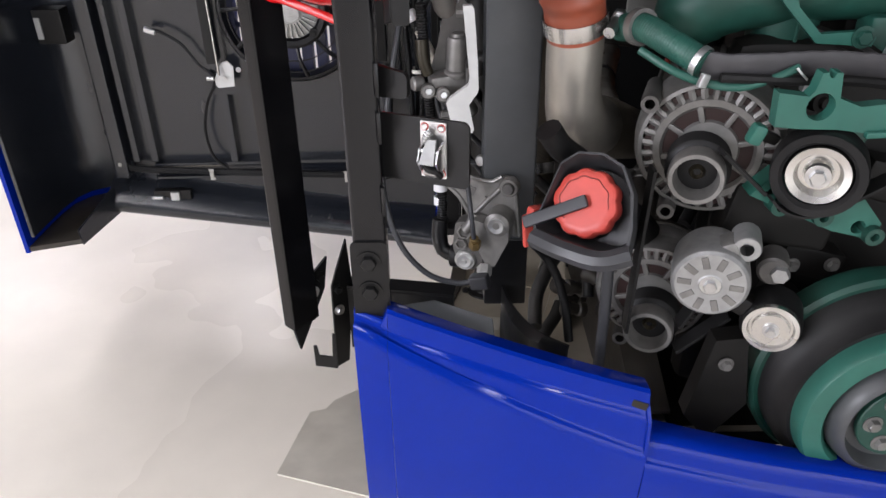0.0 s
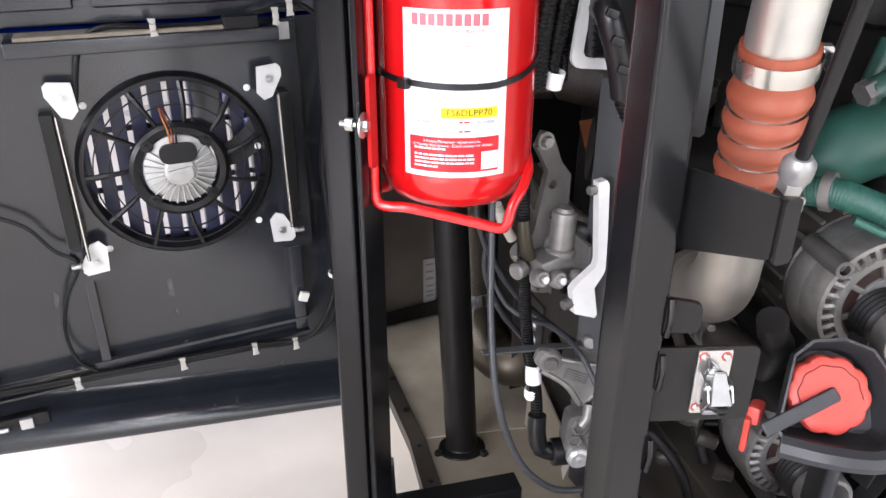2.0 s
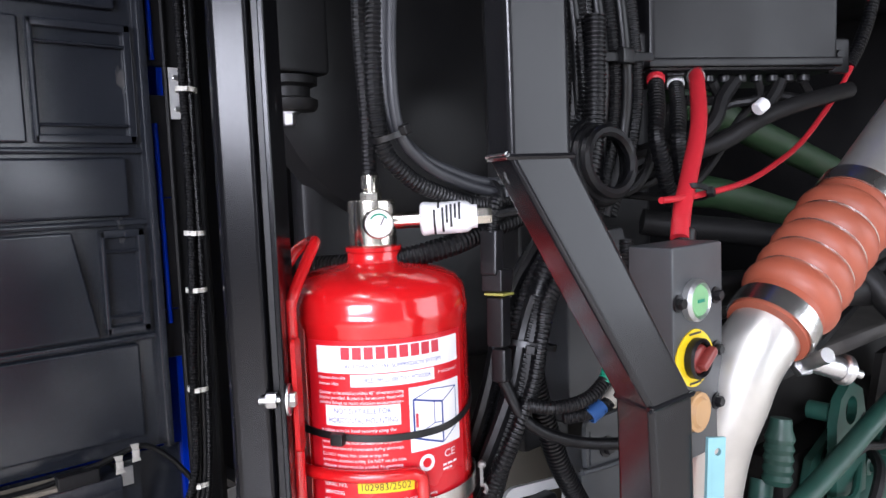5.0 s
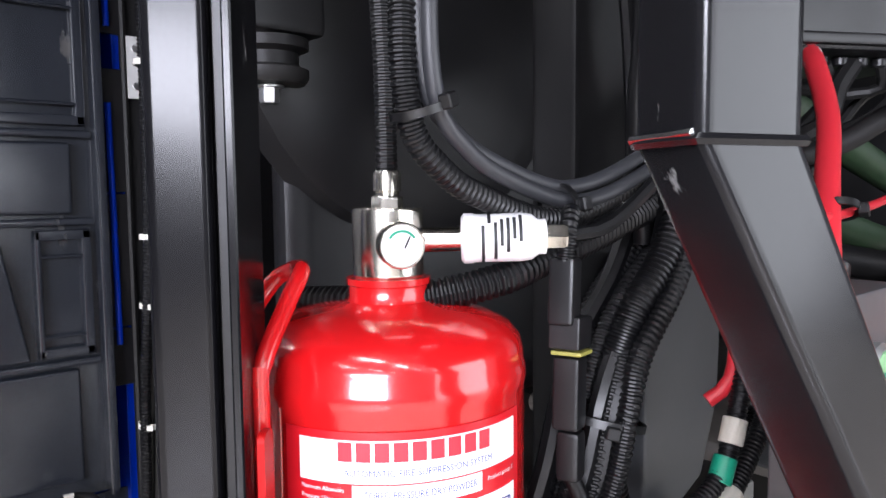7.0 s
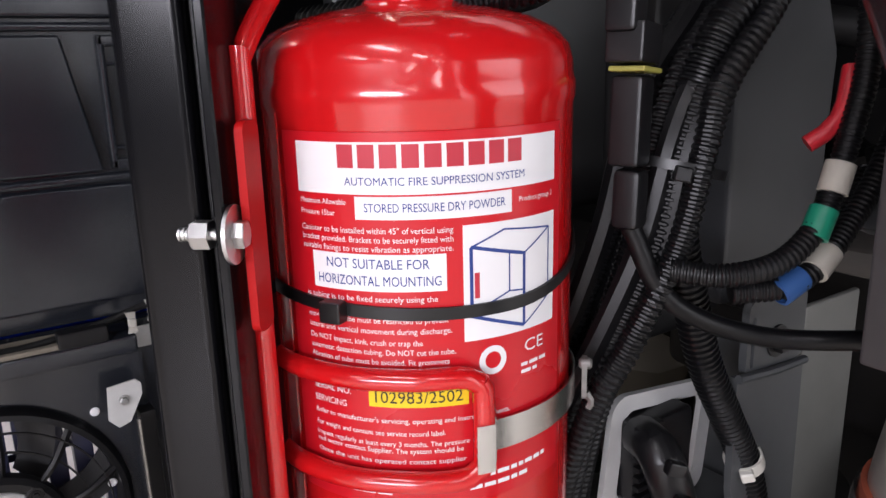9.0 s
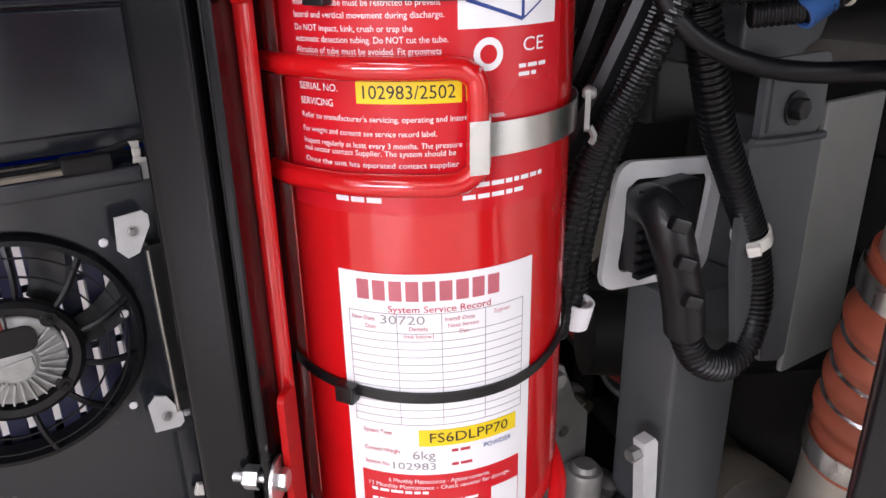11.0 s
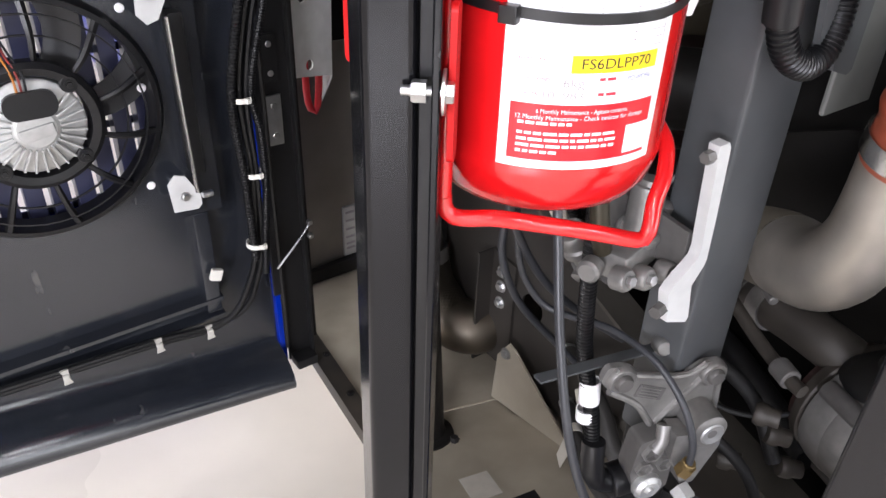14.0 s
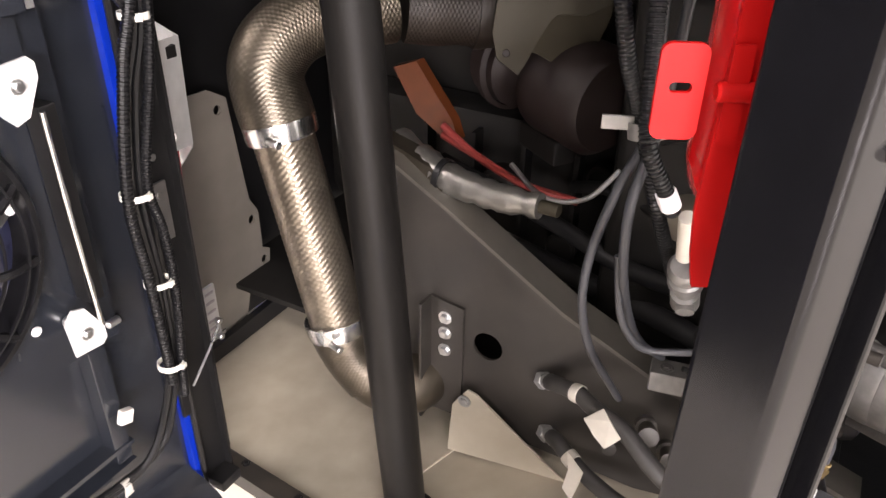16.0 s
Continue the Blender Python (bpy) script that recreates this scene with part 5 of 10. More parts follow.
def cooling_fan():
    fan = thing("cooling_fan", (FX, 2.0, 0.71), "round black cooling fan with ribbed silver motor in the door", "fan")
    m = facing((0, 2.027, 0), (0, -1, 0))
    R = 0.187
    ring = [(FX + R * math.cos(TAU * k / 48), FZ + R * math.sin(TAU * k / 48)) for k in range(48)]
    part("mounting_plate", plate([(-0.632, 0.705), (-0.148, 0.705), (-0.148, 1.185), (-0.632, 1.185)], m, 0.006, [ring]), DOOR_BLACK, fan, "black square mounting plate")
    ax = (0, -1, 0)
    c = V(FX, 2.027, FZ)
    part("shroud", lathe([(R + 0.010, 0.0), (R + 0.012, 0.012), (R + 0.004, 0.026), (R - 0.004, 0.028), (R - 0.006, 0.02), (R - 0.008, -0.02), (R - 0.004, -0.02), (R - 0.002, 0.0)], c, ax, 64), PLASTIC, fan, "black shroud ring")
    # support arms
    for k in range(11):
        a = TAU * k / 11 + 0.2
        d = V(math.cos(a), 0, math.sin(a))
        t = V(-math.sin(a), 0, math.cos(a))
        pts = [c + d * 0.092 + V(0, -0.03, 0), c + d * 0.135 + t * 0.006 + V(0, -0.036, 0), c + d * 0.186 + t * 0.018 + V(0, -0.02, 0)]
        path = curve_points(pts, 0.012)
        n = len(path)
        part("arm", add_sweep(bmesh.new(), path, [0.0045 + 0.0028 * j / n for j in range(n)], 6), PLASTIC, fan)
    for r in (0.135, 0.165):
        part("guard_ring", lathe([(r, 0.030), (r + 0.0025, 0.030), (r + 0.0025, 0.034), (r, 0.034), (r, 0.030)], c, ax, 48), PLASTIC, fan)
    part("hub_ring", lathe([(0.078, 0.02), (0.098, 0.02), (0.102, 0.026), (0.100, 0.04), (0.092, 0.046), (0.080, 0.044), (0.078, 0.02)], c, ax, 40), PLASTIC, fan)
    # blades behind
    for k in range(2):
        a = TAU * k / 7
        bm = bmesh.new()
        rows = []
        for j in range(6):
            r = 0.085 + 0.092 * j / 5
            w = 0.020 + 0.012 * j / 5
            aa = a + 0.25 * (j / 5) ** 1.5
            d, t = V(math.cos(aa), 0, math.sin(aa)), V(-math.sin(aa), 0, math.cos(aa))
            rows.append([c + d * r + t * s * w + V(0, 0.012 + 0.010 * s + dy, 0) for s, dy in ((-1, 0), (1, 0), (1, 0.003), (-1, 0.003))])
        part("blade", add_prism(bm, rows), PLASTIC, fan)
    # motor with cooling ribs
    motor = part("motor", lathe([(0, 0.05), (0.028, 0.05), (0.034, 0.044), (0.07, 0.038), (0.074, 0.034), (0.074, 0.012), (0, 0.012)], c, ax, 40), MOTOR_ALU, fan, "ribbed silver motor")
    for k in range(28):
        a = TAU * k / 28
        if 0.28 * TAU / 2 < a < 0.72 * TAU / 2:
            continue
        d = V(math.cos(a), 0, math.sin(a))
        part("motor_rib", beam(c + d * 0.034 + V(0, -0.046, 0), c + d * 0.072 + V(0, -0.041, 0), 0.0035, 0.010, (0, 1, 0), 0.001), MOTOR_ALU, motor)
    part("motor_cap", plate(round_rect(0.075, 0.042, 0.018, FX, FZ + 0.038), facing((0, 2.027 - 0.044, 0), ax), 0.007), PLASTIC, motor, "black electronics cap")
    part("motor_boss", box((FX, 1.975, FZ - 0.004), (0.05, 0.006, 0.02), rot(0, -8, 0), 0.002), ALU_LIGHT, motor)
    for k in range(4):
        d = V(math.cos(TAU * (k + 0.5) / 4), 0, math.sin(TAU * (k + 0.5) / 4))
        lug = part("motor_lug", disc(c + d * 0.083 + V(0, -0.034, 0), ax, 0.0135, 0.012, 18, 0.002), PLASTIC, motor, "black screw lug")
        part("screw", bolt(bmesh.new(), c + d * 0.083 + V(0, -0.046, 0), ax, 0.005, 0.004), BLACK_STEEL, lug)
    for k, mat in enumerate((AMBER_LEAD, KNOB_RED, INK)):
        part("lead", hose([(FX - 0.012 + 0.006 * k, 1.985, FZ + 0.05), (FX - 0.014 + 0.007 * k, 1.98, FZ + 0.085), (FX - 0.02 + 0.006 * k, 2.0, FZ + 0.11), (FX - 0.022 + 0.004 * k, 2.02, FZ + 0.13)], 0.0018, 6, 0.01), mat, motor)
    # white plastic screw caps
    for dx, dz in ((-0.16, 0.145), (0.16, 0.15), (-0.165, -0.165), (0.155, -0.155), (0.17, 0.02)):
        part("screw_cap", disc((FX + dx, 2.021, FZ + dz), ax, 0.0075, 0.005, 12, 0.002), LABEL_WHITE, fan)


cooling_fan()


def strut_brackets():
    """Two pale brackets joined by a rod, on either side of the fan."""
    for x0, side in ((-0.19, 1), (-0.583, -1)):
        st = thing("fan_strut", (x0, 1.99, 0.73), "pair of pale plated brackets joined by a thin steel rod", "bracket", "fan struts")
        for z, f in ((1.105, 1), (0.775, -1)):
            out = [(-0.026, -0.02 * f), (-0.022, 0.034 * f), (0.02, 0.038 * f), (0.028, 0.03 * f), (0.028, 0.012 * f), (0.006, -0.03 * f), (-0.012, -0.036 * f)]
            if side < 0:
                out = [(-a, b) for a, b in out]
            b = part("bracket", plate(out if f > 0 else out, facing((x0, 1.985, z), (0, -1, 0)), 0.004, [(0.0, 0.008 * f, 0.004)]), BRIGHT_GALV, st, "pale plated bracket")
            part("bolt", bolt(bmesh.new(), (x0, 1.981, z + 0.008 * f), (0, -1, 0), 0.006, 0.005), ZINC, b)
            part("standoff", disc((x0, 2.02, z), (0, -1, 0), 0.008, 0.036), ZINC, b)
        dx = 0.016 * side
        rx = x0 + dx
        part("rod", hose([(rx, 1.972, 1.08), (rx + 0.002, 1.975, 0.93), (rx + 0.004, 1.972, 0.775)], 0.0036, 8, 0.03), STAINLESS, st)
        part("channel", span((rx + 0.006 * side, 1.99, 0.80), (rx + 0.030 * side, 2.02, 1.08), 0.002), BLACK_STEEL, st)
        part("grub", disc((rx + 0.012 * side, 1.975, 0.765), (side, 0, 0), 0.006, 0.02), ZINC, st)


strut_brackets()


def clip_saddle(at, mat=CLIP_GREY):
    """A pale bow-tie cable clip."""
    bm = bmesh.new()
    x, y, z = at
    add_plate(bm, [(-0.007, -0.017), (0.009, -0.016), (0.005, -0.006), (0.005, 0.006), (0.006, 0.016), (-0.009, 0.017), (-0.005, 0.006), (-0.005, -0.006)], facing((x, y, z), (0, -1, 0)), 0.004)
    add_box(bm, (x, y - 0.004, z), (0.012, 0.01, 0.014), None, 0.002, 1)
    return single("cable_clip", bm, mat, "pale nylon cable clip on the door lining", "cable clip", "door cable clips", at=at)


def door_cables():
    for k in range(2):
        dz = 0.008 * k
        pts = [(-0.96, 2.02, 0.60 + dz), (-0.93, 2.015, 0.50 + dz), (-0.86, 2.018, 0.478 + dz), (-0.674, 2.018, 0.468 + dz), (-0.45, 2.018, 0.458 + dz), (-0.28, 2.016, 0.452 + dz), (-0.18, 2.01, 0.446 + dz), (-0.125 + 0.02 * k, 2.0, 0.475), (-0.085 + 0.015 * k, 1.995, 0.55), (-0.068 + 0.012 * k, 1.99, 0.63), (-0.062 + 0.008 * k, 1.985, 0.78), (-0.069 + 0.012 * k, 1.985, 0.924), (-0.045 + 0.012 * k, 1.985, 1.06), (-0.016 + 0.010 * k, 1.98, 1.16), (-0.004 + 0.008 * k, 1.98, 1.35), (0.010 + 0.006 * k, 1.985, 1.65), (0.012 + 0.006 * k, 1.985, 2.2)]
        single("wiring_cable", hose(pts, 0.0062, 8, 0.014), CONDUIT, "black cable clipped along the door's foot and hinge", "cable", "door cables", at=(-0.3, 2.02, 0.45))
    pts = [(-0.078, 1.975, 0.60), (-0.082, 1.972, 0.78), (-0.088, 1.972, 0.93), (-0.055, 1.97, 1.10), (-0.025, 1.968, 1.2), (-0.016, 1.97, 1.4), (0.002, 1.975, 1.7), (0.004, 1.975, 2.2)]
    single("conduit", corrugated(pts, 0.0085, 0.006), CONDUIT, "black corrugated conduit along the hinge", "conduit", at=(-0.05, 1.97, 0.6))
    for k in range(1):
        dx = 0.016
        pts = [(-0.075 + dx, 1.978, 0.56), (-0.070 + dx, 1.972, 0.65), (-0.060 + dx, 1.968, 0.76), (-0.052 + dx * 0.6, 1.972, 0.86 + 0.03 * k), (-0.066 + dx, 1.975, 0.945), (-0.03 + dx, 1.972, 1.09), (-0.012 + dx, 1.972, 1.2), (0.0 + dx, 1.978, 1.5), (0.004 + dx, 1.98, 2.2)]
        single("conduit", corrugated(pts, 0.0075, 0.005), CONDUIT, "black corrugated conduit strapped beside the hinge", "conduit", at=(-0.05, 1.97, 0.6))
    for x, z in ((-0.674, 0.468), (-0.449, 0.458), (-0.28, 0.455), (-0.18, 0.444), (-0.935, 0.505)):
        clip_saddle((x, 2.008, z))
    for x, z in ((-0.069, 0.925), (-0.062, 0.779), (-0.070, 0.63), (-0.014, 1.158), (-0.004, 1.347), (0.006, 1.541), (0.010, 1.651), (0.012, 1.925)):
        bm = bmesh.new()
        tie_round(bm, (x, 1.982, z), (0.05, 0, 1), 0.0185, 0.009, 0.002, (0.3 if z < 1 else -0.5, -1, 0))
        single("cable_tie", bm, TIE_WHITE, "white nylon cable tie round hinge wiring", "cable tie", "hinge ties", at=(x, 1.982, z))
    # lead over the fan
    pts = [(-0.56, 1.99, 1.10), (-0.535, 1.985, 1.20), (-0.49, 1.985, 1.235), (-0.4, 1.985, 1.232), (-0.3, 1.985, 1.23), (-0.2, 1.985, 1.245), (-0.12, 1.985, 1.26), (-0.07, 1.98, 1.225), (-0.03, 1.975, 1.17)]
    single("fan_lead", hose(pts, 0.0055, 8, 0.012), CONDUIT, "black fan lead along the ledge", "cable", at=(-0.3, 1.985, 1.23))
    single("connector", box((-0.235, 1.978, 1.232), (0.07, 0.026, 0.026), None, 0.004), PLASTIC, "black plug connector on the fan lead", "connector", at=(-0.235, 1.978, 1.22))
    for x, z in ((-0.4, 1.232), (-0.165, 1.24), (-0.135, 1.255)):
        clip_saddle((x, 1.972, z))
    single("tag_plate", box((-0.148, 2.0, 1.205), (0.03, 0.004, 0.035), None, 0.001), GALV, "pale steel tab at the ledge's end", "tab", at=(-0.148, 2.0, 1.19))
    pts = [(-0.79, 2.03, 0.88), (-0.76, 2.02, 0.885), (-0.70, 2.02, 0.85), (-0.66, 2.02, 0.79), (-0.62, 2.01, 0.755), (-0.655, 2.015, 0.68), (-0.675, 2.02, 0.60), (-0.665, 2.02, 0.52), (-0.63, 2.02, 0.48)]
    single("sensor_lead", hose(pts, 0.0042, 8, 0.012), CONDUIT, "thin black lead hanging on the lining", "cable", at=(-0.7, 2.02, 0.5))
    single("lead_plug", box((-0.775, 2.02, 0.884), (0.03, 0.012, 0.014), rot(0, 20, 0), 0.003), ZINC, "small plug on a thin lead", "plug", at=(-0.775, 2.02, 0.88))
    single("edge_clip", box((-0.148, 2.012, 0.568), (0.022, 0.012, 0.024), rot(0, 20, 0), 0.002), TIE_WHITE, "small white clip on an upright", "clip", at=(-0.148, 2.012, 0.555))


door_cables()


def hinge_side():
    post = thing("hinge_post", (0.04, 2.07, 0.25), "black steel hinge post with riveted hinge leaves", "hinge post")
    part("angle_web", span((0.0, 2.045, 0.255), (0.055, 2.052, 2.25), 0.001), BLACK_STEEL, post)
    part("angle_flange", span((0.052, 2.03, 0.25), (0.058, 2.05, 2.25), 0.001), BLACK_STEEL, post)
    part("foot_block", span((0.002, 2.005, 0.25), (0.052, 2.045, 0.275), 0.004), BLACK_STEEL, post)
    part("seal", hose([(0.066, 2.048, 0.30), (0.064, 2.048, 1.0), (0.066, 2.048, 2.2)], 0.006, 8, 0.2), RUBBER, post, "black rubber seal")
    for z, h, mat in ((0.845, 0.10, ZINC), (0.965, 0.09, BLACK_STEEL), (1.40, 0.10, BLACK_STEEL), (1.925, 0.10, BRIGHT_GALV)):
        leaf = part("hinge_leaf", span((-0.002, 2.036, z - h / 2), (0.030, 2.042, z + h / 2), 0.001), mat, post, "plated hinge leaf" if mat is not BLACK_STEEL else "black hinge leaf")
        for dz in (-0.3, 0.3):
            part("rivet", disc((0.014, 2.036, z + dz * h), (0, -1, 0), 0.006, 0.003, 12, 0.001), ZINC, leaf)
    part("knuckle", hose([(-0.004, 2.04, 0.3), (-0.004, 2.04, 1.2), (-0.004, 2.04, 2.2)], 0.006, 8, 0.3), BLACK_STEEL, post)
    part("cross_stay", hose([(-0.03, 1.99, 0.55), (0.02, 1.99, 0.60), (0.045, 1.99, 0.63)], 0.0022, 6, 0.02), ZINC, post, "thin wire stay")
    for z in (0.632, 0.60):
        part("stay_nut", disc((0.05, 2.0, z), (0, -1, 0), 0.006, 0.01, 10), ZINC, post)
    # galvanised guard plate with a red hose behind it
    gp = thing("guard_plate", (0.14, 2.12, 0.87), "folded galvanised guard plate with bolt holes", "plate")
    m = facing((0.150, 2.139, 0.972), (0.38, -0.925, 0))
    part("face", plate([(-0.06, -0.082), (0.055, -0.107), (0.065, 0.085), (-0.056, 0.098)], m, 0.004, [(-0.012, -0.068, 0.011), (-0.022, 0.068, 0.011)]), BRIGHT_GALV, gp)
    bm = bmesh.new()
    add_prism(bm, [[(0.205 + d, 2.166, 0.855), (0.212 + d, 2.235, 0.775), (0.222 + d, 2.235, 1.07), (0.212 + d, 2.166, 1.055)] for d in (0, 0.004)])
    part("side", bm, BRIGHT_GALV, gp)
    part("fixing_strap", span((0.15, 2.14, 1.03), (0.185, 2.42, 1.05), 0.001), BLACK_STEEL, gp)
    pts = [(0.190, 2.19, 1.045), (0.190, 2.19, 0.98), (0.192, 2.195, 0.86), (0.182, 2.19, 0.790), (0.170, 2.19, 0.778), (0.158, 2.19, 0.82), (0.155, 2.185, 0.98)]
    single("red_hose", hose(pts, 0.008, 10, 0.015), RED_CABLE, "looped red hose behind the guard plate", "hose", at=(0.17, 2.19, 0.78))


hinge_side()

# ---- inside the bay, seen from the side ----
def support_pole():
    x, y = 0.121, 1.668
    z = tray_z(y)
    pole = thing("support_pole", (x, y, z), "dark grey round steel pole on a bolted flange", "pole")
    part("tube", lathe([(0, 0.0), (0.037, 0.0), (0.037, 1.15), (0, 1.15)], (x, y, z), (-0.034, 0.055, 1), 28), POLE_GREY, pole)
    part("flange", lathe([(0, -0.004), (0.055, -0.004), (0.057, 0.002), (0.055, 0.009), (0.04, 0.013), (0.037, 0.02), (0, 0.02)], (x, y, z), (0, 0.14, 1), 28), POLE_GREY, pole)
    for a in (-60, 60, 180):
        c = V(x + 0.062 * math.cos(radians(a)), y + 0.062 * math.sin(radians(a)), 0)
        part("bolt", bolt(bmesh.new(), (c.x, c.y, tray_z(c.y)), (0, 0.14, 1), 0.009, 0.012), BLACK_STEEL, pole)


support_pole()


def exhaust():
    ex = thing("exhaust_pipe", (0.27, 1.9, 0.35), "flexible exhaust pipe in steel mesh with foil wrapped elbows", "exhaust pipe")
    T, B = V(0.255, 1.998, 0.920), V(0.258, 1.90, 0.525)
    d = (B - T).normalized()
    top = [V(0.75, 1.62, 1.05), V(0.60, 1.73, 1.075), V(0.46, 1.90, 1.09), V(0.345, 1.995, 1.075), V(0.272, 2.028, 1.01), T + d * 0.012]
    part("upper_elbow", braided(top[2:], 0.064, 28, 0.0072, 0.0010, 0.012), FOIL, ex, "foil wrapped upper elbow")
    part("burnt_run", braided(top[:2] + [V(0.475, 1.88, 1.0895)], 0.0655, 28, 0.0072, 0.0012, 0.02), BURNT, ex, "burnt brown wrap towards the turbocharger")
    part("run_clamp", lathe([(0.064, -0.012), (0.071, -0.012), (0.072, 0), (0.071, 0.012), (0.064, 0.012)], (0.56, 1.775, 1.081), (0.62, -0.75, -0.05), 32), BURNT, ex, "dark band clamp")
    part("flex_section", braided([T + d * 0.02, T.lerp(B, 0.5), B - d * 0.02], 0.054, 22, 0.011, 0.0013), MESH_SLEEVE, ex, "steel mesh flex section")
    for c in (T + d * 0.008, B - d * 0.008):
        cl = part("clamp", lathe([(0.056, -0.016), (0.0635, -0.016), (0.0645, -0.010), (0.0645, 0.010), (0.0635, 0.016), (0.056, 0.016)], c, d, 36), STAINLESS, ex, "steel band clamp")
        k = c + V(-0.85, -0.2, 0.1).normalized() * 0.062
        part("clamp_bolt", disc(k + V(-0.01, -0.02, 0), (-0.3, -1, 0), 0.007, 0.03), ZINC, cl)
    low = [B - d * 0.006, V(0.262, 1.872, 0.465), V(0.272, 1.835, 0.42)]
    part("lower_elbow", braided(low, 0.060, 28, 0.0072, 0.0009, 0.02), FOIL, ex, "foil wrapped lower elbow")
    part("outlet", hose([V(0.270, 1.842, 0.428), V(0.276, 1.82, 0.410), V(0.295, 1.785, 0.397), V(0.33, 1.76, 0.40), V(0.45, 1.76, 0.42)], 0.059, 24), FOIL, ex, "dull crumpled outlet wrap")


exhaust()


def turbo():
    t = thing("turbocharger", (0.68, 1.62, 0.8), "rusty cast turbocharger housing with a tan heat shield", "turbocharger")
    ax = V(-0.45, -0.9, -0.05).normalized()
    c = V(0.70, 1.75, 0.95)
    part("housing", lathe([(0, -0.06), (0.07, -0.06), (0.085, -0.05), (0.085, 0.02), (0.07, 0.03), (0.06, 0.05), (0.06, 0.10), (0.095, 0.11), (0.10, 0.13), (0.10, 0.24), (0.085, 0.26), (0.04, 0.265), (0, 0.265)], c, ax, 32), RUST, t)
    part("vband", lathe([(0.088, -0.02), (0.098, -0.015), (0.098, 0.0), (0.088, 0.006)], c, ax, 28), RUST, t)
    for k in range(5):
        a = k * 1.25
        u, v, w = frame_of(ax)
        p = c + w * 0.105 + (u * math.cos(a) + v * math.sin(a)) * 0.075
        part("bolt", bolt(bmesh.new(), p, ax, 0.008, 0.01), RUST, t)
    bm = bmesh.new()
    m = facing((0.56, 1.60, 1.035), (-0.75, -0.6, 0.3))
    add_plate(bm, [(-0.115, 0.135), (-0.135, 0.03), (-0.128, -0.014), (-0.092, -0.042), (-0.08, -0.027), (-0.055, 0.015), (-0.033, 0.046), (-0.02, 0.056), (0.034, 0.053), (0.098, 0.08), (0.08, 0.105), (0.0, 0.135)], m, 0.004, [(0.072, 0.085, 0.008), (-0.112, -0.005, 0.007)])
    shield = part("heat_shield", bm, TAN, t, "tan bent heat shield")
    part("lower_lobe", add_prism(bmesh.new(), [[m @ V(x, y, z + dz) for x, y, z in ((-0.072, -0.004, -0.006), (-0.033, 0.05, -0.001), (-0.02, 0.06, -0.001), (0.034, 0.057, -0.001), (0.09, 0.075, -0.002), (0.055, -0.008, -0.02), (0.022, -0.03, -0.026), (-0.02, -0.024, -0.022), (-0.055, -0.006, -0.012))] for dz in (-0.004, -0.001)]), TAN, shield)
    for x, y in ((0.072, 0.085), (-0.112, -0.005)):
        part("rivet", disc(m @ V(x, y, 0.002), m.to_3x3() @ V(0, 0, 1), 0.007, 0.004, 14), RUST, shield)
    part("actuator", add_prism(bmesh.new(), [[(0.60 + d, y, z) for y, z in ((1.985, 0.93), (1.93, 0.95), (1.845, 0.84), (1.83, 0.80), (1.86, 0.795), (1.93, 0.84))] for d in (0.0, 0.03)]), AMBER, t, "amber plastic actuator cover")
    part("control_box", box((0.60, 1.64, 0.84), (0.05, 0.13, 0.05), rot(0, 0, -35), 0.008), ENGINE_DARK, t)
    for k in range(2):
        single("red_cable", hose([(0.57, 1.85, 0.84 - 0.02 * k), (0.55, 1.76, 0.80), (0.55, 1.66, 0.765), (0.56, 1.55, 0.75)], 0.008, 8, 0.015), KNOB_RED, "dark red cable beside the turbocharger", "cable", "turbo cables", at=(0.55, 1.7, 0.75))
    single("link_rod", hose([(0.53, 1.68, 0.81), (0.50, 1.6, 0.775), (0.50, 1.52, 0.79), (0.52, 1.47, 0.85)], 0.005, 8, 0.01), ZINC, "bent steel link rod", "rod", at=(0.5, 1.6, 0.77))


turbo()


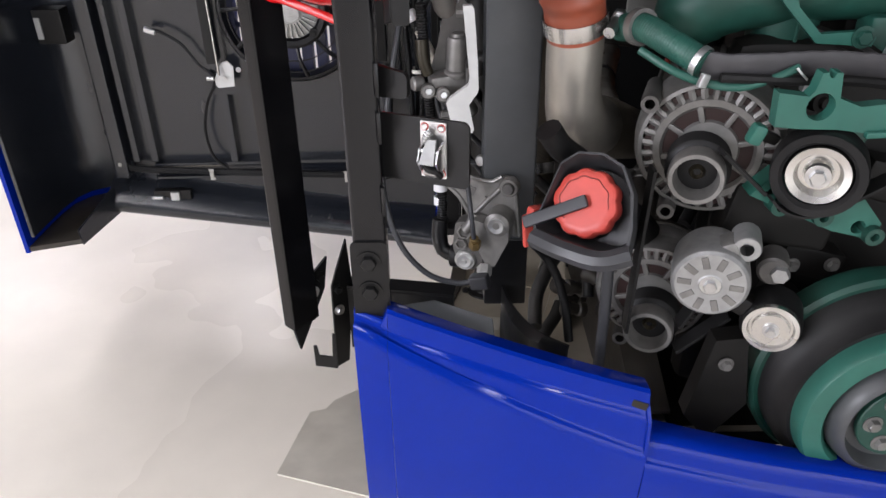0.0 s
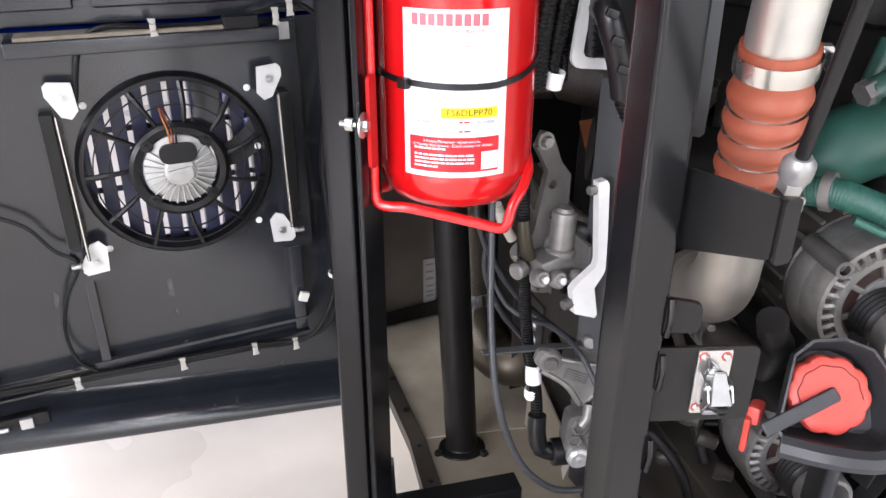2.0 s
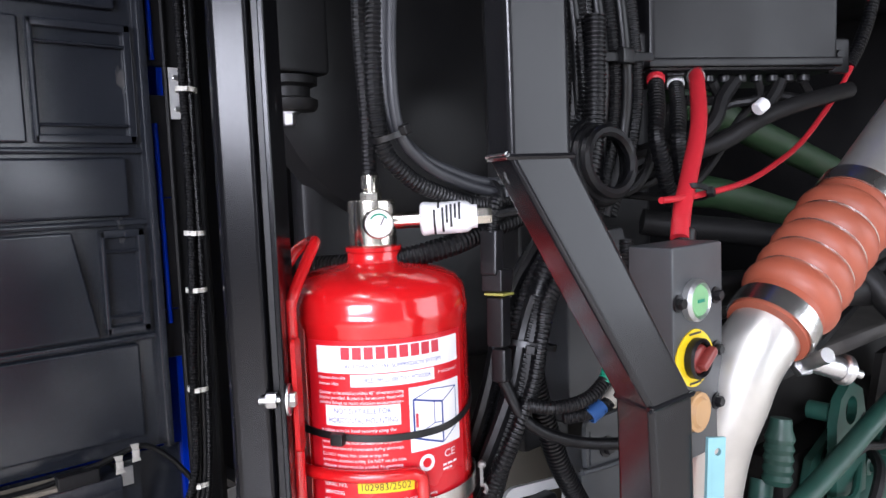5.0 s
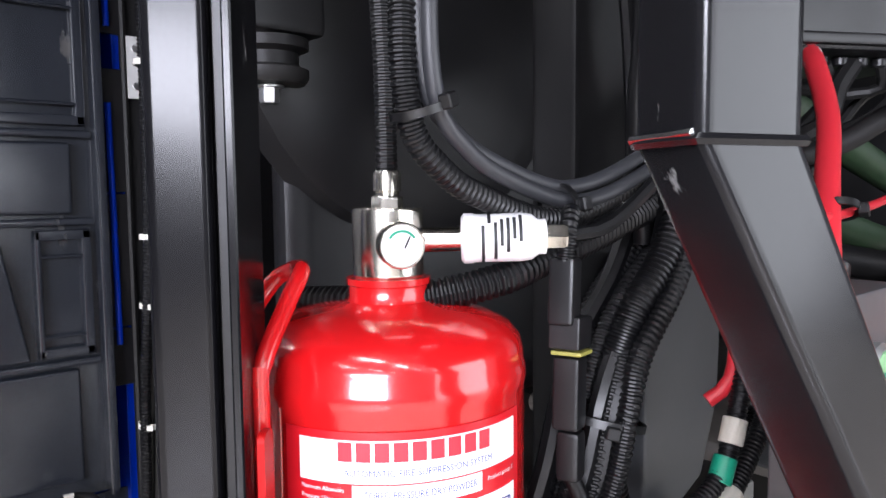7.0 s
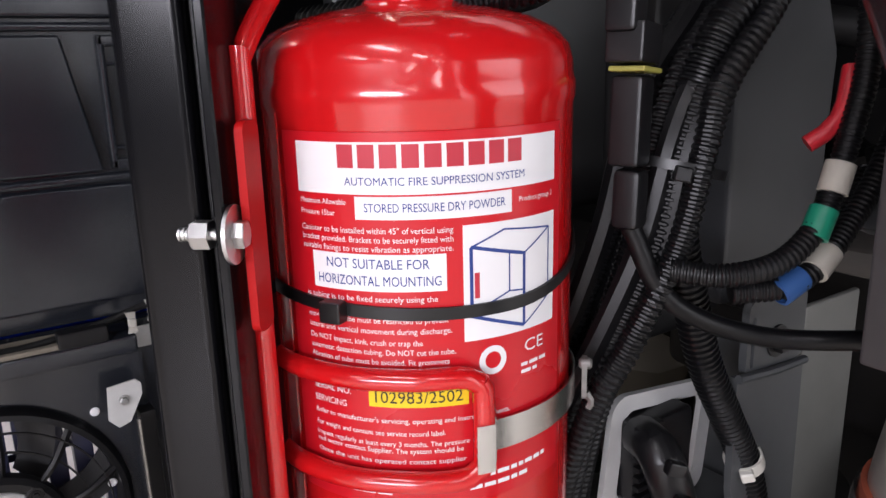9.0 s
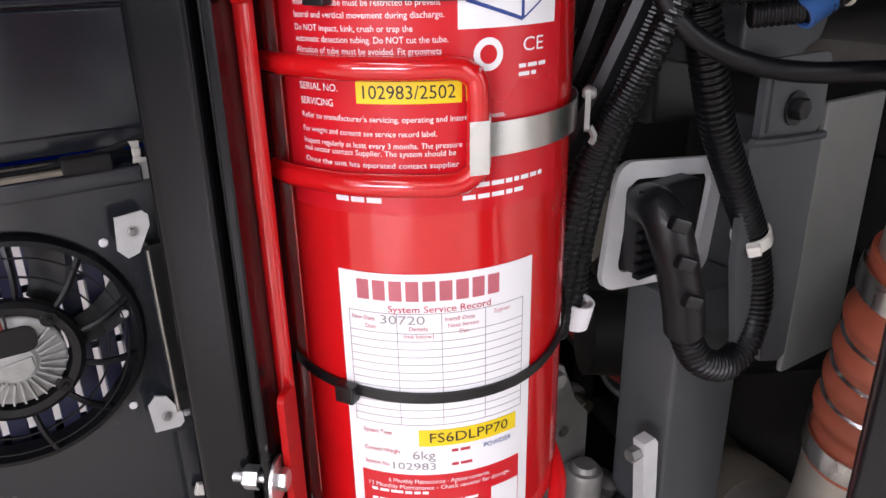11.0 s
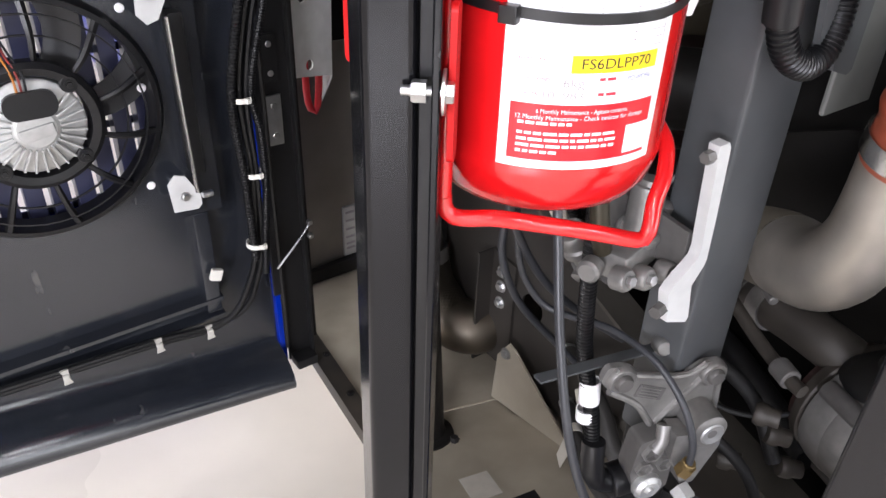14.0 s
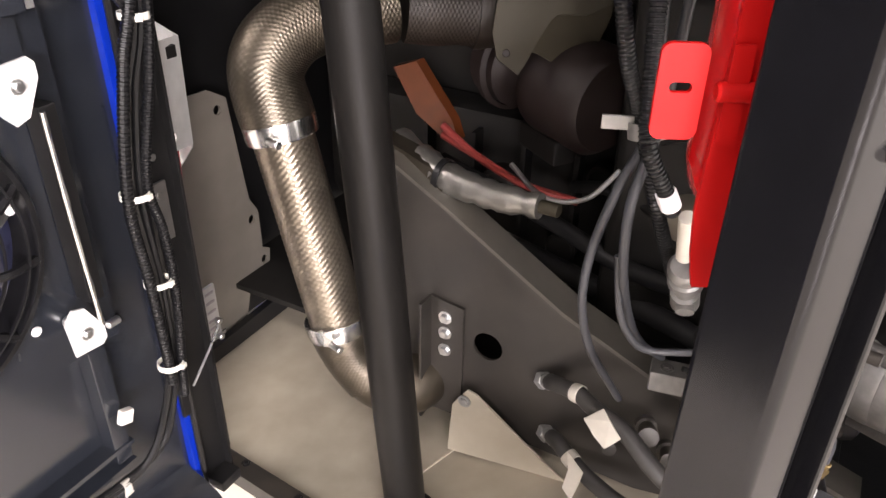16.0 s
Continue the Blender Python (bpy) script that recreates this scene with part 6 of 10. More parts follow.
def drive_parts():
    # Dark mass added behind the rail, where only darkness shows.
    g = thing("gearbox", (1.3, 1.95, 0.4), "unseen gearbox and engine side, added as a dark mass behind the chassis rail", "gearbox")
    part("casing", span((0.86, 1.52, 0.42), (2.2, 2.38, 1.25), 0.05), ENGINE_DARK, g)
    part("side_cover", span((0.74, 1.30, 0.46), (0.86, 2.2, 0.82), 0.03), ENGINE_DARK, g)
    # Dark sheets added so that the bright floor doesn't show through.
    part("dark_under_sheet", span((0.42, 1.0, 0.37), (2.3, 2.4, 0.385), 0.002), ENGINE_DARK, g, "dark sheet added to close the view of the floor")
    part("dark_under_sheet", span((0.30, 0.80, 0.352), (2.3, 0.998, 0.366), 0.002), ENGINE_DARK, g, "dark sheet added to close the view of the floor")
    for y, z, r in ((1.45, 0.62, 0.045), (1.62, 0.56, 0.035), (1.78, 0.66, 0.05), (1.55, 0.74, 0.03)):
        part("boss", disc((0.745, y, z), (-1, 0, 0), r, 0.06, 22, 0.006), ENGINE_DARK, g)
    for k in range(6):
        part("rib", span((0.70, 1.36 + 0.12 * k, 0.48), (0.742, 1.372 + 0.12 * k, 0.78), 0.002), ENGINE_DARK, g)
    for pts, r in (([(0.50, 1.32, 0.66), (0.56, 1.45, 0.64), (0.62, 1.62, 0.66), (0.66, 1.9, 0.72)], 0.018), ([(0.46, 1.25, 0.70), (0.55, 1.38, 0.76), (0.60, 1.5, 0.77), (0.68, 1.6, 0.72)], 0.013), ([(0.40, 1.08, 0.56), (0.52, 1.3, 0.56), (0.6, 1.5, 0.55), (0.68, 1.8, 0.56)], 0.022)):
        single("oil_hose", hose(pts, r, 12), RUBBER, "dark rubber hose beside the gearbox", "hose", "gearbox hoses", at=pts[1])


drive_parts()


def chassis_rail():
    ch = thing("chassis_rail", (0.36, 1.5, 0.35), "dusty dark grey sloping chassis rail with a round hole", "chassis rail")
    m = facing((0.335, 0, 0), (-1, 0, 0))  # local x runs to -y
    top = [(-1.90, 0.876), (-1.817, 0.853), (-1.715, 0.795), (-1.481, 0.652), (-1.294, 0.57), (-0.98, 0.47)]
    low = [(-0.98, 0.32), (-1.40, 0.335), (-1.75, 0.34), (-1.90, 0.345)]
    part("web", plate(top + low, m, 0.006, [(-1.617, 0.535, 0.030)]), FRAME_BROWN, ch)
    rings = [[(0.329, -y, z), (0.395, -y, z), (0.395, -y, z + 0.008), (0.329, -y, z + 0.008)] for y, z in top]
    bm = add_prism(bmesh.new(), rings)
    part("top_flange", bm, RAIL_TOP, ch, "dusty top flange, coloured paler for light from above")
    bm = bmesh.new()
    add_prism(bm, [[(0.322, y, z) for y, z in ((1.735, 0.345), (1.665, 0.345), (1.665, 0.605), (1.735, 0.615))], [(0.328, y, z) for y, z in ((1.735, 0.345), (1.665, 0.345), (1.665, 0.605), (1.735, 0.615))]])
    ang = part("angle_bracket", bm, FRAME_BROWN, ch, "bolted angle bracket")
    part("angle_leg", span((0.285, 1.733, 0.345), (0.325, 1.739, 0.615), 0.001), FRAME_BROWN, ang)
    for z in (0.575, 0.54, 0.50):
        part("bolt", bolt(bmesh.new(), (0.322, 1.703, z), (-1, 0, 0), 0.009, 0.008), ZINC, ang)
    bm = bmesh.new()
    add_prism(bm, [[(0.36, 1.86, 0.83), (0.35, 1.74, 0.80), (0.36, 1.72, 0.835), (0.37, 1.86, 0.88)], [(0.40, 1.86, 0.84), (0.40, 1.74, 0.815), (0.40, 1.72, 0.845), (0.40, 1.86, 0.885)]])
    part("foil_pad", bm, FOIL, ch, "crumpled foil pad")
    # fittings with labelled hoses
    runs = (([(0.325, 1.505, 0.508), (0.290, 1.4665, 0.5408), (0.270, 1.4218, 0.5544), (0.250, 1.3883, 0.5546), (0.220, 1.3274, 0.5562), (0.190, 1.266, 0.530), (0.18, 1.20, 0.50)], [(0.225, 1.395, 0.548), (0.222, 1.365, 0.585), (0.208, 1.350, 0.578), (0.200, 1.327, 0.558), (0.203, 1.350, 0.523), (0.212, 1.372, 0.532)]),
            ([(0.325, 1.490, 0.388), (0.290, 1.4539, 0.414), (0.270, 1.4186, 0.4054), (0.250, 1.3738, 0.3952), (0.220, 1.3116, 0.400), (0.20, 1.24, 0.41)], [(0.246, 1.420, 0.444), (0.232, 1.384, 0.424), (0.226, 1.388, 0.395), (0.222, 1.396, 0.358), (0.230, 1.416, 0.372), (0.238, 1.412, 0.41)]))
    for pts, leaf in runs:
        h = thing("air_hose", pts[0], "dusty black rubber hose with white paper labels, on a rail fitting", "hose", "air hoses")
        a, b = V(*pts[0]), V(*pts[1])
        d = (b - a).normalized()
        bm = add_hex(bmesh.new(), a, d, 0.017, 0.018)
        add_disc(bm, a + d * 0.018, d, 0.013, 0.014, 16, 0.002)
        add_hex(bm, a + d * 0.030, d, 0.015, 0.012)
        part("fitting", bm, ALU_MID, h, "hexagon hose fitting")
        part("tube", hose([a + d * 0.035] + [V(*q) for q in pts[1:]], 0.0145, 14, 0.010), DUSTY_HOSE, h)
        e = (V(*pts[2]) - b).normalized()
        part("band", lathe([(0.0148, -0.009), (0.0162, -0.008), (0.0162, 0.008), (0.0148, 0.009)], V(*pts[2]), e, 16), OLD_PAPER, h, "pale tape band")
        bm = bmesh.new()
        add_prism(bm, [[V(*q) + V(o, o * 0.5, 0) for q in leaf] for o in (0, 0.0012)])
        part("paper_label", bm, OLD_PAPER, h, "creased white paper label", smooth=False)
    for x, y, z, r in ((0.30, 1.31, 0.515, 0.018), (0.29, 1.27, 0.49, 0.016), (0.31, 1.37, 0.45, 0.013)):
        single("rail_fitting", lathe([(0, 0), (r, 0), (r, 0.014), (r * 0.75, 0.017), (r * 0.75, 0.034), (r * 0.95, 0.036), (r * 0.95, 0.05), (0, 0.052)], (x, y, z), (-0.9, -0.3, 0.3), 12), PIPE_BROWN, "dusty grey air fitting on the chassis rail", "fitting", "rail fittings", at=(x, y, z))
    blk = thing("valve_block", (0.30, 1.285, 0.60), "pale dusty valve block bolted beside the chassis rail", "valve")
    part("body", box((0.30, 1.285, 0.625), (0.05, 0.07, 0.035), rot(0, 8, 10), 0.004), ALU_WORN, blk)
    part("bolt", bolt(bmesh.new(), (0.295, 1.295, 0.643), (0, 0, 1), 0.007, 0.005), ALU_DARK, blk)
    # foil sleeved pipe
    fs = thing("foil_sleeved_pipe", (0.38, 1.7, 0.8), "pipe in a crumpled silver foil sleeve with a brass end", "pipe")
    path = curve_points([(0.415, 1.86, 0.85), (0.40, 1.80, 0.838), (0.385, 1.74, 0.825), (0.375, 1.64, 0.82), (0.37, 1.555, 0.825)], 0.012)
    rnd = random.Random(6)
    part("sleeve", add_sweep(bmesh.new(), path, [0.027 * rnd.uniform(0.85, 1.15) * (1.25 - 0.5 * k / len(path)) for k in range(len(path))], 14), DULL_FOIL, fs)
    part("end", disc((0.37, 1.555, 0.825), (-0.1, -1, 0.05), 0.012, 0.035), TAN, fs)
    part("strap", lathe([(0.031, -0.006), (0.034, -0.006), (0.034, 0.006), (0.031, 0.006)], (0.385, 1.745, 0.826), (-0.1, -1, -0.05), 16), BLACK_STEEL, fs)


chassis_rail()


# air duct housing above, behind the canister
def duct():
    d = thing("air_duct_housing", (0.3, 1.85, 1.4), "large dusty black plastic air duct housing", "air duct")
    foot = rounded([(-0.04, 1.50), (0.85, 1.50), (0.85, 2.38), (0.45, 2.38)], 0.05)
    bm = add_prism(bmesh.new(), [[(0.3 + (x - 0.3) * f, 1.9 + (y - 1.9) * f, z) for x, y in foot] for f, z in ((0.93, 1.42), (0.98, 1.44), (1.0, 1.49), (1.0, 2.15), (0.95, 2.22))])
    part("housing", bm, PLASTIC, d)
    bm = add_lathe(bmesh.new(), [(0, 0), (0.26, 0), (0.25, 0.03), (0.20, 0.05), (0, 0.06)], to_axis((0.16, 1.51, 1.92), (0, -1, 0)), 40)
    part("lid", bm, PLASTIC, d, "round shallow black lid")
    mount = thing("rubber_mount", (-0.06, 1.45, 1.83), "black rubber mount under a black bracket box", "mount")
    part("box", span((-0.115, 1.42, 1.875), (-0.02, 1.52, 2.2), 0.008), BLACK_STEEL, mount)
    part("pad", lathe([(0, 0), (0.036, 0), (0.04, 0.006), (0.04, 0.014), (0.03, 0.018), (0.03, 0.03), (0.04, 0.034), (0.04, 0.044), (0, 0.044)], (-0.065, 1.46, 1.83), (0, 0, 1), 24), RUBBER, mount)
    part("bolt", bolt(bmesh.new(), (-0.065, 1.46, 1.829), (0, 0, -1), 0.01, 0.016), ZINC, mount)


duct()

# ---- rear bumper ----
def bumper_y(x):
    d = min(x + 0.124, 0.64)
    return 0.853 - 0.36 * d + 0.28 * d * d


def bumper():
    b = thing("rear_bumper", (0.3, 0.78, 0.35), "glossy blue curved bus bumper panel with a stepped top lip", "bumper")

    def top(x):
        return 0.790 - 0.222 * (x + 0.124)

    def skin(x0, x1, n, prof):
        rings = []
        for k in range(n + 1):
            x = x0 + (x1 - x0) * k / n
            y = bumper_y(x)
            outer = [(y + dy, z) for dy, z in prof(x)]
            inner = [(y + dy + 0.006, z - 0.002) for dy, z in prof(x)][::-1]
            rings.append([(x, yy, z) for yy, z in outer + inner])
        return add_prism(bmesh.new(), rings)

    def sweep_line(x):
        """Height of the sweeping crease below the lip."""
        return top(x) - 0.018 - 0.10 * min(1.0, max(0.0, (x + 0.10) / 0.36)) ** 0.8 * 0.55

    def left(x):
        t, c = top(x), sweep_line(x)
        lift = 0.022 if x > -0.08 else 0.0
        return [(0.030, t + lift - 0.004), (0.006, t + lift), (0.001, t + lift - 0.004), (-0.001, t - 0.010), (-0.0015, t - 0.012), (-0.0055, t - 0.016), (-0.008, t - 0.021), (-0.009, t - 0.027), (-0.0105, (t - 0.03 + c) / 2), (-0.0125, c + 0.0065), (-0.013, c + 0.005), (-0.0175, c + 0.001), (-0.0205, c - 0.005), (-0.022, c - 0.011), (-0.0222, c - 0.014), (-0.021, c - 0.035), (-0.016, 0.55), (-0.012, 0.45), (0.0, 0.36), (0.02, 0.34)]

    def right(x):
        t = top(x) - 0.048
        c = t - 0.03
        return [(0.030, t - 0.004), (0.006, t), (-0.002, t - 0.003), (-0.010, t - 0.012), (-0.012, t - 0.022), (-0.013, t - 0.03), (-0.014, c - 0.004), (-0.0145, c - 0.0055), (-0.019, c - 0.0095), (-0.0225, c - 0.0155), (-0.024, c - 0.0225), (-0.0225, c - 0.05), (-0.016, 0.50), (-0.012, 0.42), (0.0, 0.36), (0.02, 0.34)]

    part("panel", skin(-0.078, 0.2738, 26, left), BLUE, b, "blue main panel with a sweeping crease")
    part("end_fold", skin(-0.126, -0.0785, 6, left), BLUE, b, "rounded blue end fold")
    part("panel", skin(0.2742, 1.4, 30, right), BLUE, b, "lower blue panel right of the step")
    bm = bmesh.new()
    t = top(0.272)
    add_prism(bm, [[(x, bumper_y(0.274) + dy, z) for dy, z in ((0.02, t + 0.012), (-0.015, t - 0.02), (-0.02, t - 0.09), (0.0, t - 0.09))] for x in (0.2715, 0.2765)])
    part("step_cap", bm, BLUE, b)
    part("tape_remnant", box((0.262, bumper_y(0.262) + 0.001, t - 0.002), (0.022, 0.005, 0.012), rot(0, 15, -12), 0.001), TAN, b, "scrap of dusty tape on the step")


bumper()


# ---- latch and gas strut on the rear post ----
def toggle_latch():
    l = thing("toggle_latch", (-0.009, 0.853, 0.99), "steel toggle latch on a riveted plate with red seals", "latch")
    n = V(*LATCH_OUT)
    m = facing((-0.009, 0.8575, 1.031), n)
    part("base", plate(round_rect(0.034, 0.074, 0.002), m, 0.0025), ZINC, l)
    for x, y in ((-0.011, 0.030), (0.011, 0.030), (-0.011, -0.030), (0.011, -0.030)):
        r = part("rivet", disc(m @ V(x, y, 0.0025), n, 0.0042, 0.003, 12), ZINC, l)
        part("seal", disc(m @ V(x, y, 0.0022), n, 0.0052, 0.0012, 12, 0), CAP_RED, r, "red paint seal")
    turn = m.to_3x3().to_4x4()
    for x in (-0.012, 0.012):
        part("cheek", plate([(-0.022, 0.0), (0.012, 0.0), (0.008, 0.018), (-0.006, 0.026), (-0.022, 0.016)], m @ Matrix.Translation((x, 0, 0.0025)) @ rot(0, 90, 0) @ rot(0, 0, 90), 0.002), ZINC, l)
    part("pin", disc(m @ V(-0.014, 0.004, 0.017), turn @ V(1, 0, 0), 0.0035, 0.028, 12), ZINC, l)
    lever = [(-0.009, -0.008, 0.015), (0.011, -0.008, 0.015), (0.008, 0.018, 0.011), (-0.004, 0.018, 0.011)]
    part("lever", add_prism(bmesh.new(), [[m @ V(x, y, z) for x, y, z in lever], [m @ V(x, y, z + (0.016 if y < 0 else 0.003)) for x, y, z in lever]]), ALU_MID, l, "plated wedge-shaped lever")
    part("spring", corrugated([m @ V(-0.008, 0.012, 0.010), m @ V(-0.006, 0.020, 0.012), m @ V(-0.002, 0.027, 0.010)], 0.005, 0.003, 0.3, 8), ZINC, l)
    part("hook", hose([m @ V(-0.010, -0.012, 0.012), m @ V(0.0, -0.017, 0.022), m @ V(0.010, -0.020, 0.020), m @ V(0.012, -0.030, 0.012)], 0.0045, 8, 0.004), BLACK_STEEL, l, "dark claw")
    part("claw", box(m @ V(0.003, -0.027, 0.010), (0.024, 0.010, 0.010), turn @ rot(25, 0, 0), 0.003), ZINC, l)


def gas_strut():
    g = thing("gas_strut", (0.0, 0.815, 1.22), "long black gas strut with a pale collar and ball joint", "gas strut")
    p0, p1 = V(-0.013, 0.806, 1.279), V(-0.30, 0.40, 2.36)
    d = (p1 - p0).normalized()
    part("tube", add_sweep(bmesh.new(), curve_points([p0, p0.lerp(p1, 0.5), p1], 0.05), 0.0058, 14), PLASTIC, g)
    bm = bmesh.new()
    add_lathe(bm, [(0, -0.022), (0.010, -0.022), (0.0135, -0.018), (0.0135, -0.005), (0.010, 0.0), (0.0082, 0.003), (0, 0.003)], to_axis(p0, d), 20)
    part("collar", bm, ALU_MID, g, "pale metal collar")
    bm = add_hex(bmesh.new(), p0 - d * 0.032, d, 0.0115, 0.010)
    part("nut", bm, ALU_LIGHT, g)
    q = p0 - d * 0.06
    part("socket", lathe([(0, -0.026), (0.009, -0.026), (0.012, -0.018), (0.0125, 0.012), (0.009, 0.026), (0, 0.026)], q, d, 18), ALU_DARK, g, "dull ball socket")
    bm = bolt(bmesh.new(), q + V(0.016, 0.006, 0), (1, 0.2, 0), 0.008, 0.006)
    add_disc(bm, q + V(-0.004, 0.0, 0), (0.3, 1, 0), 0.006, 0.04)
    part("stud", bm, ZINC, g)
    part("red_dot", disc(q + V(0.02, 0.004, 0.004), (0.5, -1, 0), 0.006, 0.003, 12), CAP_RED, g)


toggle_latch()
gas_strut()


# ---- engine ----
def engine():
    e = thing("engine", (0.9, 1.4, 0.45), "green painted diesel engine, dusty, with dark lower parts", "engine")
    part("block", span((0.56, 1.05, 0.48), (1.7, 1.50, 1.16), 0.03), ENGINE_DARK, e, "dark engine block")
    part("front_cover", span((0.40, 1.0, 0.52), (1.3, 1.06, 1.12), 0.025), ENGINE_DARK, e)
    # Near-black like the block, not the engine's green.
    part("head", span((0.50, 1.06, 1.16), (1.7, 1.5, 1.30), 0.02), ENGINE_DARK, e, "dark cylinder head")
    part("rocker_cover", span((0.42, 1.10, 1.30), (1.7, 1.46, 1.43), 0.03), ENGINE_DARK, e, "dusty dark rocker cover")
    part("cover_top", span((0.34, 1.08, 1.405), (1.7, 1.48, 1.435), 0.012), material("dusty_cover", (0.13, 0.12, 0.11), 0.6, 0, 0.3, 30, 0.2), e, "dusty grey cover edge")
    path = curve_points([(0.335, 1.075, 1.095), (0.343, 1.068, 1.125), (0.362, 1.06, 1.155), (0.40, 1.05, 1.172), (0.47, 1.048, 1.178), (0.60, 1.05, 1.184), (0.9, 1.06, 1.19), (1.3, 1.06, 1.19)], 0.012)
    n = len(path)
    part("manifold", add_sweep(bmesh.new(), path, [0.030 + 0.023 * min(1, k / 4) - 0.006 * min(1, max(0, k - 9) / 6) for k in range(n)], 28), GREEN, e, "large green manifold pipe with a downturned end")
    part("manifold_leg", lathe([(0, -0.002), (0.030, 0.0), (0.042, 0.005), (0.047, 0.014), (0.0475, 0.05), (0.046, 0.10)], (0.481, 1.062, 1.092), (0, 0, 1), 28), GREEN, e, "rounded green leg under the manifold")
    part("leg_seam", hose([(0.481, 1.0135, 1.112), (0.481, 1.013, 1.14), (0.481, 1.014, 1.16)], 0.003, 6, 0.01), GREEN, e)
    part("brace", plate([(0.430, 1.185), (0.447, 1.167), (0.4937, 1.121), (0.568, 1.116), (0.572, 1.128), (0.548, 1.136), (0.498, 1.133), (0.462, 1.168), (0.452, 1.190)], facing((0, 0.990, 0), (0, -1, 0)), 0.010), GREEN_PALER, e, "bent green brace")
    part("brace_bolt", bolt(bmesh.new(), (0.553, 0.979, 1.129), (0, -1, 0), 0.010, 0.008), GREEN, e)
    part("side_block", span((0.572, 1.0, 1.075), (0.66, 1.045, 1.15), 0.008), GREEN, e, "green cast side block")
    pt = [(0.335, 1.012, 1.252), (0.44, 0.99, 1.30), (0.55, 0.975, 1.345), (0.72, 0.96, 1.41), (0.9, 1.0, 1.47)]
    part("diagonal_tube", hose(pt, 0.015, 14), GREEN, e, "green diagonal coolant tube")
    bm = add_hex(bmesh.new(), (0.325, 1.014, 1.248), (0.9, -0.15, 0.4), 0.016, 0.018)
    part("tube_nut", bm, ALU_DARK, e)
    # ribbed plug, lifting eye and casting details
    part("ribbed_plug", lathe([(0, 0)] + [(0.0175 + 0.003 * (k % 2), 0.007 * k) for k in range(10)] + [(0.016, 0.075), (0.014, 0.09), (0, 0.092)], (0.41, 1.03, 1.30), (0.15, 0, 1), 16), GREEN, e, "green ribbed plug")
    part("plug_pipe", hose([(0.41, 1.05, 1.30), (0.39, 1.05, 1.24), (0.42, 1.08, 1.18)], 0.016, 12), GREEN, e)
    part("lifting_eye", plate([(0.56, 1.22), (0.67, 1.22), (0.67, 1.34), (0.655, 1.385), (0.612, 1.405), (0.575, 1.385), (0.56, 1.35)], facing((0, 1.025, 0), (0, -1, 0)), 0.014, [(0.613, 1.36, 0.022)]), GREEN, e, "green lifting eye")
    part("side_plate", plate([(0.50, 1.17), (0.90, 1.16), (0.90, 1.27), (0.66, 1.33), (0.55, 1.29)], facing((0, 1.055, 0), (0, -1, 0)), 0.012, [(0.62, 1.245, 0.012), (0.75, 1.235, 0.012)]), GREEN, e, "green bracket plate")
    for x, z in ((0.565, 1.22), (0.66, 1.205), (0.60, 1.28), (0.70, 1.28), (0.80, 1.20), (0.86, 1.24)):
        part("bolt", bolt(bmesh.new(), (x, 1.043, z), (0, -1, 0), 0.012, 0.01), GREEN, e)
    part("flange", plate([(0.70, 1.29), (0.82, 1.31), (0.92, 1.36), (0.90, 1.43), (0.76, 1.42)], facing((0, 1.03, 0), (0, -1, 0)), 0.012), ENGINE_DARK, e)
    for x, y, z, r, l in ((0.92, 1.02, 1.36, 0.07, 0.10), (0.62, 1.2, 1.50, 0.05, 0.4)):
        part("round_housing", disc((x, y, z), (0.3, -1, 0.1) if l < 0.2 else (1, 0, 0.05), r, l, 24, 0.01), ENGINE_DARK, e)
    # thermostat bracket with a large hole, green, in front of the alternator
    part("idler_bracket", plate([(0.3975, 1.0615), (0.3951, 1.1035), (0.431, 1.0985), (0.4365, 1.1055), (0.4408, 1.1264), (0.4475, 1.1270), (0.450, 1.121), (0.4545, 1.1205), (0.457, 1.1268), (0.4640, 1.1261), (0.4683, 1.0956), (0.4958, 1.0848), (0.5235, 1.0879), (0.60, 1.080), (0.60, 1.045), (0.5349, 1.0487), (0.5012, 1.0528), (0.473, 1.0568), (0.430, 1.058)], facing((0, 0.858, 0), (0, -1, 0)), 0.018, [(0.4476, 1.0855, 0.0172)]), GREEN_PALER, e, "green cast bracket with a round hole")
    part("bracket_lip", box((0.548, 0.838, 1.052), (0.08, 0.010, 0.008), rot(0, -2, 0), 0.002), GREEN_PALER, e)
    part("bracket_lug", box((0.379, 0.842, 1.052), (0.018, 0.018, 0.026), rot(0, 20, 0), 0.005), GREEN_PALER, e)
    part("lug_arm", beam((0.383, 0.855, 1.05), (0.42, 0.875, 1.03), 0.014, 0.012, (0, 1, 0), 0.003), ENGINE_DARK, e)
    part("lower_bracket", plate([(0.40, 0.955), (0.52, 0.90), (0.58, 0.885), (0.585, 0.91), (0.55, 0.95), (0.48, 0.965), (0.43, 0.985)], facing((0, 0.90, 0), (0, -1, 0)), 0.03, [(0.43, 0.958, 0.008), (0.555, 0.905, 0.010)]), GREEN_PALER, e, "green cast lower bracket")
    for x, z in ((0.44, 0.942), (0.50, 0.925), (0.575, 0.895), (0.52, 0.955)):
        part("boss", lathe([(0.006, 0), (0.006, 0.026), (0.013, 0.026), (0.014, 0.0)], (x, 0.885, z), (0, -1, 0), 16), GREEN, e)
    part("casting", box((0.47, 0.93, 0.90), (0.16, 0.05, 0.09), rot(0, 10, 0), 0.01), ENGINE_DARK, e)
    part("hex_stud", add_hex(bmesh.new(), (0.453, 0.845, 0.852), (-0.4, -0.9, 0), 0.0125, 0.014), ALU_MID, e)
